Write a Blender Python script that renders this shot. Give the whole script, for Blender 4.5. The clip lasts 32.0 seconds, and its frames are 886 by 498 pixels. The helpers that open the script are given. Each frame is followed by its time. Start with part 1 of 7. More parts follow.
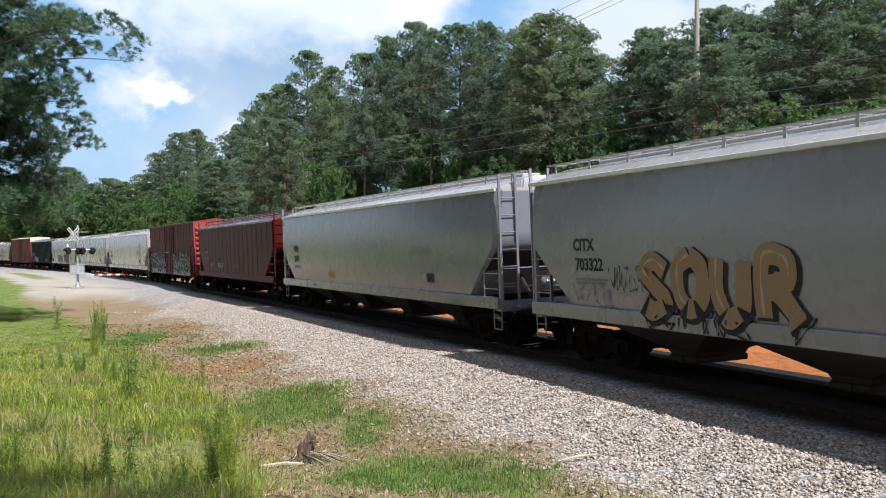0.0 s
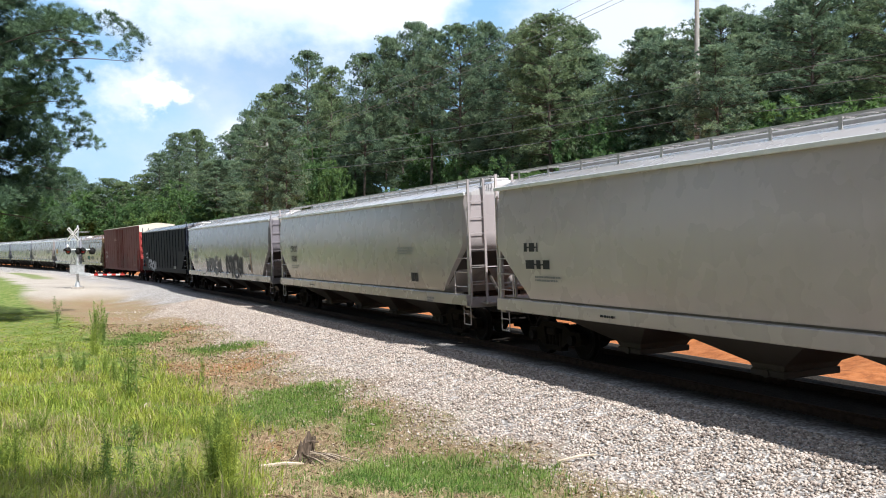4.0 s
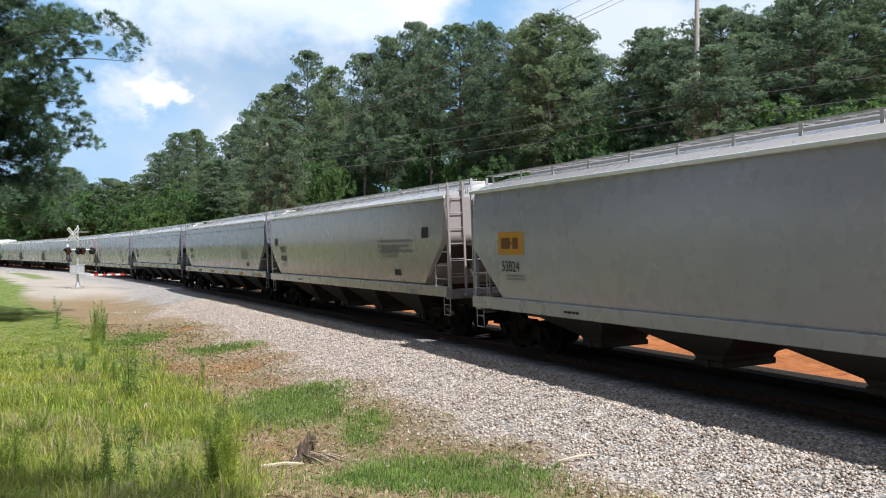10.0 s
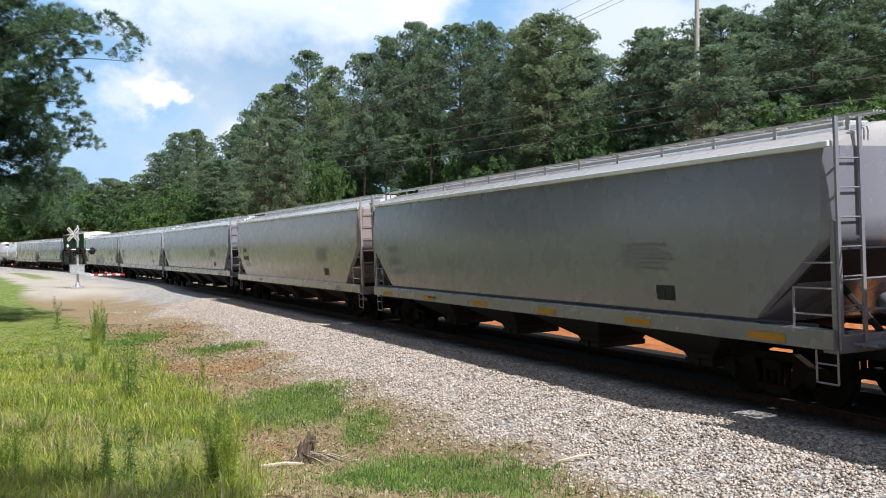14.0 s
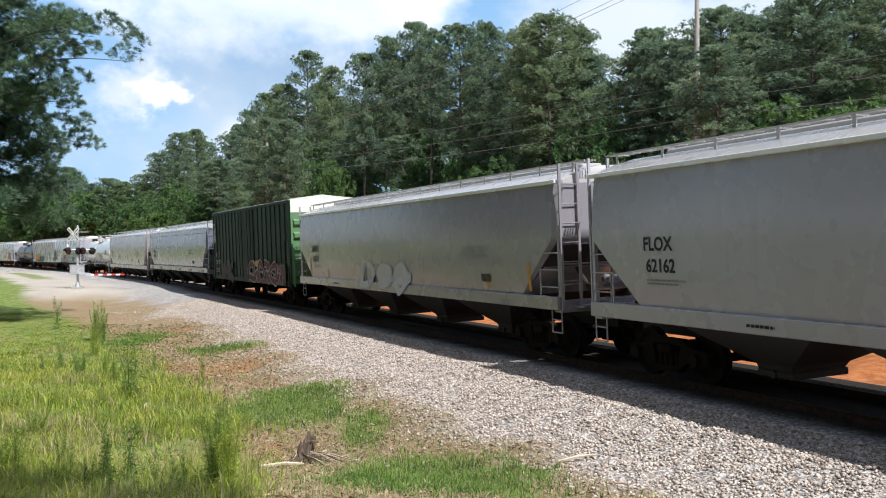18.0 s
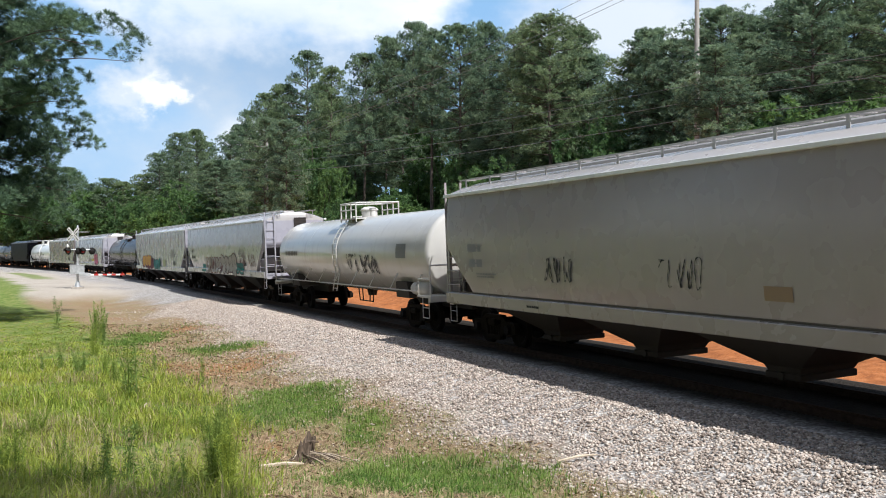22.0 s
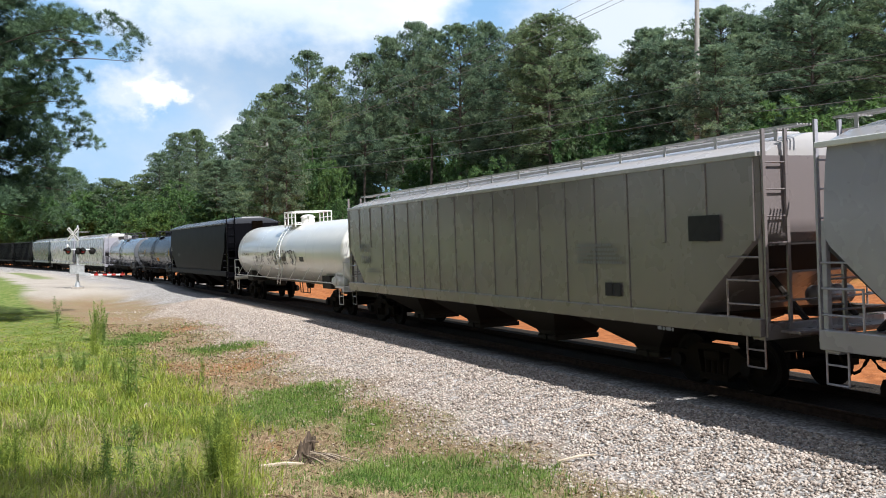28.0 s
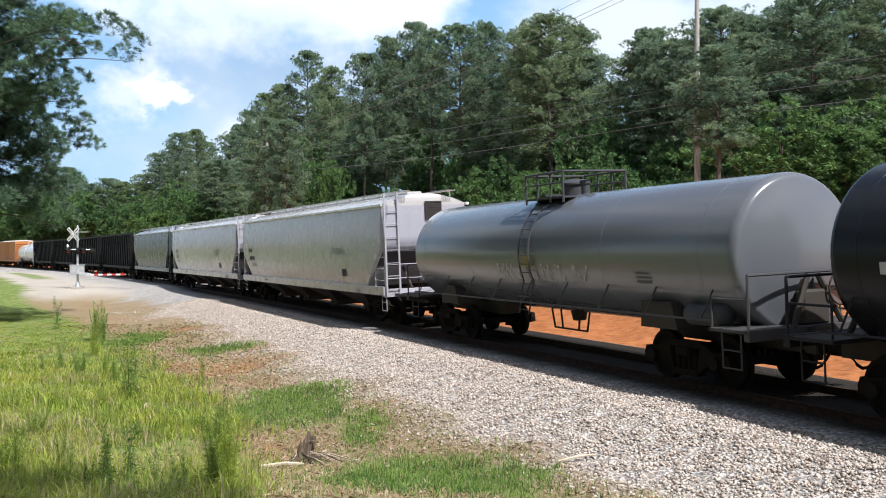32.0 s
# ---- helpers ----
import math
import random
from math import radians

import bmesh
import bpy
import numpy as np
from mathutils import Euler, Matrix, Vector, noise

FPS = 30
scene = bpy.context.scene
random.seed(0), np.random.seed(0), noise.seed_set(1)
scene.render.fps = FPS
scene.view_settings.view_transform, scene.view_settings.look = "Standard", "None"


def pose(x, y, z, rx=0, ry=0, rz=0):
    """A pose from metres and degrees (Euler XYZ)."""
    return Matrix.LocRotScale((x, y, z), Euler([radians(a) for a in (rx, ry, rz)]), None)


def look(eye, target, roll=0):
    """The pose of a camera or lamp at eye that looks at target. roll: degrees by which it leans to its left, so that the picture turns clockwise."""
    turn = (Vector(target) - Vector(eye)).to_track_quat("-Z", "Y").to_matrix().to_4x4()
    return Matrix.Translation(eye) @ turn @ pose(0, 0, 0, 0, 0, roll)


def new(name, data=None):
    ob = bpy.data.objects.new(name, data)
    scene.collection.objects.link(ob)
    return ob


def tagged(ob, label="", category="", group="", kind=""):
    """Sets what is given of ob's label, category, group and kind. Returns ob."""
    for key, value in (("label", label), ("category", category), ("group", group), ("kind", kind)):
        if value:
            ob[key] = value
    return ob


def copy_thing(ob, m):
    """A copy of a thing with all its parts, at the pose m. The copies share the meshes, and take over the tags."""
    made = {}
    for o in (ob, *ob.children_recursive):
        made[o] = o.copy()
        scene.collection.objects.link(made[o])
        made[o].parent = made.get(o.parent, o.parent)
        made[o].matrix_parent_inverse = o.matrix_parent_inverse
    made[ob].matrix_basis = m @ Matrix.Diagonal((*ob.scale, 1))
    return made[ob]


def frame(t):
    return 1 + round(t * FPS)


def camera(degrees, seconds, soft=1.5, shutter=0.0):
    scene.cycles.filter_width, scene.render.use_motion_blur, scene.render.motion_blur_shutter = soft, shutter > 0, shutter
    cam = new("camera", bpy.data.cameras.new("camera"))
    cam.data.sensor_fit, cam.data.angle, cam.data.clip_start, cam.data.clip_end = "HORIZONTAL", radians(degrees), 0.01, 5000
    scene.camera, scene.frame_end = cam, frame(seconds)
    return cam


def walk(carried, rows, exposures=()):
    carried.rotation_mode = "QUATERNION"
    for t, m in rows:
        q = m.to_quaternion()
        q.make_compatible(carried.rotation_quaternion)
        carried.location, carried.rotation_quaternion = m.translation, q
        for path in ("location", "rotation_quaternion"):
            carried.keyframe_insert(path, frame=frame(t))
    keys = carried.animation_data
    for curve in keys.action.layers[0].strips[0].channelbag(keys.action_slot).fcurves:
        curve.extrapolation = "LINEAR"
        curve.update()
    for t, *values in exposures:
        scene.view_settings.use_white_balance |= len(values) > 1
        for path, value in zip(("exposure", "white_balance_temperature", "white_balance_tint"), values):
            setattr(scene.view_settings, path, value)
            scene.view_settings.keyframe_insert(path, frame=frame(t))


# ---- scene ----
FOV = 51.05
EYE = (0.0, 0.0, 2.35)
cam = camera(FOV, 32.0, soft=1.0)
view = pose(EYE[0], EYE[1], EYE[2], 90.25, 0, 0)
# the film camera's own gain, as light and dark cars go by
GAIN = [(t, g, 6120, 9) for t, g in ((0.0, 0.37), (1.0, 0.47), (2.0, 0.58), (3.0, 0.62), (6.0, 0.47), (7.0, 0.58), (8.0, 0.62), (9.0, 0.56), (10.0, 0.37), (12.0, 0.42), (14.0, 0.40), (17.0, 0.37), (18.0, 0.42), (19.0, 0.49), (21.0, 0.44), (22.0, 0.35), (23.0, 0.20), (24.0, 0.32), (25.0, 0.40), (28.0, 0.40), (29.0, 0.30), (30.0, 0.12), (31.0, 0.65), (32.0, 0.51))]
walk(cam, [(0.0, view), (32.0, view)], exposures=GAIN)

# ---- light ----
SUN_TO = Vector((0.49, -0.575, 1.0)).normalized()
sun = new("sun", bpy.data.lights.new("sun", "SUN"))
sun.data.energy, sun.data.angle, sun.data.color = 5.0, radians(0.53), (1.0, 0.965, 0.91)
sun.matrix_world = look(SUN_TO * 100, (0, 0, 0))


def build_world():
    w = bpy.data.worlds.new("sky")
    scene.world = w
    w.use_nodes = True
    nt = w.node_tree
    nt.nodes.clear()
    n, ln = nt.nodes.new, nt.links.new
    sky = n("ShaderNodeTexSky")
    sky.sky_type, sky.sun_disc = "NISHITA", False
    sky.sun_elevation = math.asin(SUN_TO.z)
    sky.sun_rotation = math.atan2(SUN_TO.x, SUN_TO.y)
    sky.air_density, sky.dust_density, sky.ozone_density = 1.0, 1.2, 1.4
    tc = n("ShaderNodeTexCoord")
    d = tc.outputs["Generated"]

    def vmath(op, *ins):
        m = n("ShaderNodeVectorMath")
        m.operation = op
        for k, v in enumerate(ins):
            if isinstance(v, tuple):
                m.inputs[k].default_value = v
            else:
                ln(v, m.inputs[k])
        return m

    def fmath(op, *ins):
        m = n("ShaderNodeMath")
        m.operation = op
        for k, v in enumerate(ins):
            if isinstance(v, (int, float)):
                m.inputs[k].default_value = v
            else:
                ln(v, m.inputs[k])
        return m.outputs[0]

    def clouds(scale, detail, stretch, seed):
        mp = n("ShaderNodeMapping")
        mp.inputs["Scale"].default_value = stretch
        mp.inputs["Location"].default_value = (seed, seed * 0.3, 0.15)
        ln(d, mp.inputs["Vector"])
        t = n("ShaderNodeTexNoise")
        t.inputs["Scale"].default_value, t.inputs["Detail"].default_value, t.inputs["Roughness"].default_value = scale, detail, 0.56
        ln(mp.outputs[0], t.inputs["Vector"])
        return t.outputs["Fac"]

    def step(x, lo, hi):
        r = n("ShaderNodeMapRange")
        r.interpolation_type = "SMOOTHSTEP"
        r.inputs["From Min"].default_value, r.inputs["From Max"].default_value = lo, hi
        ln(x, r.inputs["Value"])
        return r.outputs[0]

    def blend(fac, x, y):
        m = n("ShaderNodeMix")
        m.data_type = "RGBA"
        for k, v in ((0, fac), (6, x), (7, y)):
            if isinstance(v, tuple):
                m.inputs[k].default_value = (*v, 1)
            else:
                ln(v, m.inputs[k])
        return m.outputs[2]

    billow = clouds(9.0, 8, (1, 1, 1.5), 0.7)
    curl = clouds(34.0, 7, (1, 1, 1.3), 0.2)
    wide = clouds(1.3, 9, (2.3, 2.3, 5.2), 0.35)
    soft = clouds(3.2, 5, (1, 1, 2.2), 1.9)

    def bank(side, rise, rx, rz, lo=0.55, hi=1.15, fray=1.1, curls=0.4):
        """One cloud: where it stands, its half width and half height, as directions."""
        centre = Vector((side, 1, rise)).normalized()
        off = vmath("SUBTRACT", d, tuple(centre))
        sc = vmath("MULTIPLY", off.outputs[0], (1 / rx, 1 / rx, 1 / rz))
        ln_ = vmath("LENGTH", sc.outputs[0]).outputs["Value"]
        edge = fmath("ADD", ln_, fmath("ADD", fmath("MULTIPLY", fmath("SUBTRACT", billow, 0.5), -fray * 2), fmath("MULTIPLY", fmath("SUBTRACT", curl, 0.5), -curls)))
        return fmath("SUBTRACT", 1.0, step(edge, lo, hi))
    col = sky.outputs["Color"]
    # a scattered sky all round, thin haze low down
    front = bank(-0.02, 0.17, 0.62, 0.34, 0.6, 1.2, 0.2)
    rest = fmath("MULTIPLY", step(wide, 0.45, 0.62), fmath("SUBTRACT", 1.0, front))
    col = blend(rest, col, (6.4, 6.5, 6.6))
    sep = n("ShaderNodeSeparateXYZ")
    ln(d, sep.inputs[0])
    haze = fmath("SUBTRACT", 1.0, step(sep.outputs["Z"], 0.0, 0.22))
    col = blend(fmath("MULTIPLY", haze, 0.5), col, (5.8, 6.5, 7.2))
    col = blend(fmath("MULTIPLY", front, 0.75), col, (3.36, 5.80, 8.82))
    # grey-blue undersides, then sunlit heads
    col = blend(fmath("MULTIPLY", bank(-0.16, 0.19, 0.20, 0.075, 0.1, 1.3), 0.75), col, (3.83, 4.99, 6.50))
    col = blend(fmath("MULTIPLY", bank(-0.26, 0.12, 0.14, 0.075, 0.1, 1.4), 0.6), col, (6.96, 7.54, 8.12))
    col = blend(fmath("MULTIPLY", bank(-0.17, 0.285, 0.215, 0.066, 0.35, 1.2), fmath("ADD", 0.62, fmath("MULTIPLY", step(soft, 0.35, 0.6), 0.38))), col, (10.09, 10.09, 10.09))
    col = blend(fmath("MULTIPLY", bank(-0.33, 0.168, 0.058, 0.036, 0.3, 1.2, 1.1, 2.2), 0.75), col, (8.12, 8.47, 8.82))
    col = blend(bank(-0.306, 0.163, 0.034, 0.025, 0.45, 1.0, 1.0, 2.6), col, (10.09, 9.98, 9.86))
    col = blend(fmath("MULTIPLY", bank(0.2, 0.25, 0.14, 0.08, 0.2, 1.3), 0.85), col, (8.35, 8.58, 8.93))
    col = blend(fmath("MULTIPLY", bank(0.36, 0.30, 0.12, 0.06, 0.2, 1.3), 0.85), col, (8.12, 8.47, 8.82))
    col = blend(bank(-0.2, 0.12, 0.05, 0.03, 0.2, 1.2), col, (8.58, 8.82, 9.05))
    bg = n("ShaderNodeBackground")
    bg.inputs["Strength"].default_value = 0.088
    ln(col, bg.inputs["Color"])
    out = n("ShaderNodeOutputWorld")
    ln(bg.outputs[0], out.inputs["Surface"])


build_world()

# ---- the line of the track: one long curve, metres back along it from a mark abreast of the camera ----
RC, CX, CY, TH0 = 935.35, -852.49, -355.26, radians(-23.908)
BANK = 2.4
SPEEDS = ((0, 19.79), (4, 19.74), (8, 19.44), (12, 19.39), (16, 19.17), (20, 18.78), (24, 18.75), (28, 18.47), (32, 18.64))


def gone(t):
    """Metres that the train has gone at t seconds."""
    ts = np.linspace(0, max(t, 1e-6), 200)
    v = np.interp(ts, [a for a, b in SPEEDS], [b for a, b in SPEEDS])
    return float(np.sum((v[1:] + v[:-1]) / 2) * (ts[1] - ts[0]))


def on_track(s, across=0.0, up=0.0):
    th = TH0 - s / 933.6
    return Vector((CX + (RC + across) * math.cos(th), CY - (RC + across) * math.sin(th), up))


def track_pose(s, bank=BANK):
    """x: the way of travel, y: away from the camera's side, z: up, leaning into the curve."""
    th = TH0 - s / 933.6
    heading = math.degrees(math.atan2(-math.cos(th), -math.sin(th)))
    p = on_track(s)
    return pose(p.x, p.y, 0.0, 0, 0, heading) @ pose(0, 0, 0, bank, 0, 0)


def off_track(x, y):
    """How far a place lies from the centre line; negative on the camera's side."""
    return math.hypot(x - CX, y - CY) - RC


def along(x, y):
    return (TH0 + math.atan2(y - CY, x - CX)) * 933.6


# ---- small tools ----
def part(name, bm, material, parent, label=""):
    me = bpy.data.meshes.new(name)
    bm.to_mesh(me)
    bm.free()
    return shared(name, me, material, parent, None, label)


def shared(name, me, material, parent, m=None, label=""):
    if material and not me.materials:
        me.materials.append(material)
    ob = new(name, me)
    if parent:
        ob.parent = parent
    if m is not None:
        ob.matrix_basis = m
    if label:
        ob["label"] = label
    return ob


def mesh_of(name, bm, material, smooth=False):
    me = bpy.data.meshes.new(name)
    bm.to_mesh(me)
    bm.free()
    me.materials.append(material)
    if smooth:
        me.polygons.foreach_set("use_smooth", [True] * len(me.polygons))
    return me


def box(bm, x0, x1, y0, y1, z0, z1, bevel=0.0):
    v = [bm.verts.new((x, y, z)) for x in (x0, x1) for y in (y0, y1) for z in (z0, z1)]
    fs = [bm.faces.new([v[i] for i in q]) for q in ((0, 1, 3, 2), (4, 6, 7, 5), (0, 4, 5, 1), (2, 3, 7, 6), (0, 2, 6, 4), (1, 5, 7, 3))]
    if bevel:
        es = {e for f in fs for e in f.edges}
        bmesh.ops.bevel(bm, geom=list(es), offset=bevel, segments=1, affect="EDGES")
    return bm


def boxes(*rows, bevel=0.0):
    bm = bmesh.new()
    for r in rows:
        box(bm, *r, bevel=bevel)
    return bm


def rod(bm, a, b, r, sides=6):
    a, b = Vector(a), Vector(b)
    d = (b - a).normalized()
    u = d.orthogonal().normalized()
    w = d.cross(u)
    ring = []
    for p in (a, b):
        ring.append([bm.verts.new(p + r * (math.cos(k * math.tau / sides) * u + math.sin(k * math.tau / sides) * w)) for k in range(sides)])
    for k in range(sides):
        bm.faces.new((ring[0][k], ring[0][(k + 1) % sides], ring[1][(k + 1) % sides], ring[1][k]))
    bm.faces.new(ring[0][::-1])
    bm.faces.new(ring[1])
    return bm


def loft(bm, rings, close=True, caps=True):
    vs = [[bm.verts.new(p) for p in r] for r in rings]
    n = len(vs[0])
    for a, b in zip(vs, vs[1:]):
        for k in range(n if close else n - 1):
            bm.faces.new((a[k], a[(k + 1) % n], b[(k + 1) % n], b[k]))
    if caps:
        bm.faces.new(vs[0][::-1])
        bm.faces.new(vs[-1])
    return bm


def lathe(bm, profile, axis="x", sides=24):
    """profile: (along, radius) pairs."""
    rings = []
    for u, r in profile:
        ring = []
        for k in range(sides):
            c, s = r * math.cos(k * math.tau / sides), r * math.sin(k * math.tau / sides)
            ring.append({"x": (u, c, s), "y": (c, u, s), "z": (c, s, u)}[axis])
        rings.append(ring)
    return loft(bm, rings)


def fix(bm):
    bmesh.ops.recalc_face_normals(bm, faces=bm.faces)
    return bm


def fast_mesh(name, verts, loops, sizes, mat):
    me = bpy.data.meshes.new(name)
    me.vertices.add(len(verts))
    me.vertices.foreach_set("co", verts.astype(np.float32).ravel())
    me.loops.add(len(loops))
    me.loops.foreach_set("vertex_index", loops.astype(np.int32))
    starts = np.concatenate([[0], np.cumsum(sizes)[:-1]]).astype(np.int32)
    me.polygons.add(len(sizes))
    me.polygons.foreach_set("loop_start", starts)
    me.update(calc_edges=True)
    me.validate()
    me.materials.append(mat)
    return me


def tube(verts, faces, pts, radii, sides=6):
    base = len(verts)
    for i, (p, r) in enumerate(zip(pts, radii)):
        d = (pts[min(i + 1, len(pts) - 1)] - pts[max(i - 1, 0)]).normalized()
        u = d.orthogonal().normalized()
        w = d.cross(u)
        for k in range(sides):
            a = k * math.tau / sides
            verts.append(p + r * (math.cos(a) * u + math.sin(a) * w))
    for i in range(len(pts) - 1):
        for k in range(sides):
            a, b = base + i * sides + k, base + i * sides + (k + 1) % sides
            faces.append((a, b, b + sides, a + sides))


def raw_mesh(name, verts, faces, mat):
    me = bpy.data.meshes.new(name)
    me.from_pydata([tuple(v) for v in verts], [], faces)
    me.materials.append(mat)
    return me


# ---- materials ----
def material(name, colour, rough=0.6, metal=0.0, spec=0.5):
    m = bpy.data.materials.new(name)
    m.use_nodes = True
    b = m.node_tree.nodes["Principled BSDF"]
    b.inputs["Base Color"].default_value = (*colour, 1)
    b.inputs["Roughness"].default_value, b.inputs["Metallic"].default_value = rough, metal
    b.inputs["Specular IOR Level"].default_value = spec
    return m, m.node_tree, b


def noise_node(nt, scale, detail=4, rough=0.55, coord="Object", stretch=None):
    tc = nt.nodes.new("ShaderNodeTexCoord")
    src = tc.outputs[coord]
    if stretch:
        mp = nt.nodes.new("ShaderNodeMapping")
        mp.inputs["Scale"].default_value = stretch
        nt.links.new(src, mp.inputs["Vector"])
        src = mp.outputs[0]
    t = nt.nodes.new("ShaderNodeTexNoise")
    t.inputs["Scale"].default_value, t.inputs["Detail"].default_value, t.inputs["Roughness"].default_value = scale, detail, rough
    nt.links.new(src, t.inputs["Vector"])
    return t.outputs["Fac"]


def ramp(nt, fac, stops):
    r = nt.nodes.new("ShaderNodeValToRGB")
    e = r.color_ramp.elements
    while len(e) < len(stops):
        e.new(0.5)
    for k, (p, c) in enumerate(stops):
        e[k].position = p
        e[k].color = (*c, 1) if len(c) == 3 else c
    nt.links.new(fac, r.inputs["Fac"])
    return r.outputs["Color"]


def mixed(nt, fac, a, b, how="MIX"):
    x = nt.nodes.new("ShaderNodeMix")
    x.data_type, x.blend_type = "RGBA", how
    for sock, val in ((0, fac), (6, a), (7, b)):
        if isinstance(val, (int, float)):
            x.inputs[sock].default_value = val
        elif isinstance(val, tuple):
            x.inputs[sock].default_value = (*val, 1)
        else:
            nt.links.new(val, x.inputs[sock])
    return x.outputs[2]


def bump(nt, b, height, strength=0.3, distance=0.02):
    n = nt.nodes.new("ShaderNodeBump")
    n.inputs["Strength"].default_value, n.inputs["Distance"].default_value = strength, distance
    nt.links.new(height, n.inputs["Height"])
    nt.links.new(n.outputs[0], b.inputs["Normal"])


PAINTS = {}


def paint(colour, dirt=(0.15, 0.125, 0.10), amount=0.5, rough=0.27, metal=0.0):
    """Weathered railcar paint: fine mottling, streaks down the sides, grime and painted ground reflection browning the
    part towards the hoppers.
    """
    key = (colour, dirt, amount, rough, metal)
    if key in PAINTS:
        return PAINTS[key]
    m, nt, b = material("railcar_paint", colour, rough, metal, 0.5 if max(colour) > 0.13 else 0.14 if max(colour) > 0.013 else 0.04)
    fine = noise_node(nt, 1.6, 3, 0.5)
    streak = noise_node(nt, 1.0, 2, 0.5, stretch=(4.0, 4.0, 0.3))
    large = noise_node(nt, 0.45, 3, 0.5)
    c1 = mixed(nt, ramp(nt, fine, ((0.35, (0, 0, 0)), (0.75, (0.05, 0.05, 0.05)))), colour, tuple(x * 0.72 for x in colour))
    f2 = mixed(nt, 1.0, ramp(nt, streak, ((0.52, (0, 0, 0)), (0.9, (amount * 0.7,) * 3))), ramp(nt, large, ((0.3, (0.2,) * 3), (0.7, (1, 1, 1)))), "MULTIPLY")
    c2 = mixed(nt, f2, c1, dirt)
    # browner lower half: road dust plus the ground's reflection painted in, ragged at its upper edge
    tc = nt.nodes.new("ShaderNodeTexCoord")
    sep = nt.nodes.new("ShaderNodeSeparateXYZ")
    nt.links.new(tc.outputs["Object"], sep.inputs[0])
    add = nt.nodes.new("ShaderNodeMath")
    add.operation, add.use_clamp = "MULTIPLY_ADD", False
    nt.links.new(noise_node(nt, 1.0, 2, 0.5, stretch=(0.8, 0.8, 0.25)), add.inputs[0])
    add.inputs[1].default_value = 2.4
    nt.links.new(sep.outputs["Z"], add.inputs[2])
    dust_bounce = nt.nodes.new("ShaderNodeMapRange")
    dust_bounce.inputs["From Min"].default_value, dust_bounce.inputs["From Max"].default_value = 3.8, 1.9
    dust_bounce.inputs["To Min"].default_value, dust_bounce.inputs["To Max"].default_value = 0.0, 0.55 * min(1.0, amount * 2)
    nt.links.new(add.outputs[0], dust_bounce.inputs["Value"])
    lum = sum(colour) / 3
    c2 = mixed(nt, dust_bounce.outputs[0], c2, (lum * 0.80 + 0.006, lum * 0.66 + 0.003, lum * 0.53) if lum > 0.15 or max(colour) - min(colour) < 0.02 else tuple(c * 0.85 + 0.004 for c in colour))
    nt.links.new(c2, b.inputs["Base Color"])
    nt.links.new(ramp(nt, fine, ((0.2, (rough - 0.01,) * 3), (0.8, (min(1, rough + 0.02),) * 3))), b.inputs["Roughness"])
    bump(nt, b, large, 0.04, 0.02)
    if rough < 0.3 and max(colour) > 0.09:
        b.inputs["Coat Weight"].default_value, b.inputs["Coat Roughness"].default_value, b.inputs["Coat IOR"].default_value = 0.4, 0.16, 1.6
    PAINTS[key] = m
    return m



def smooth(a, b, x):
    t = np.clip((x - a) / (b - a), 0, 1)
    return t * t * (3 - 2 * t)


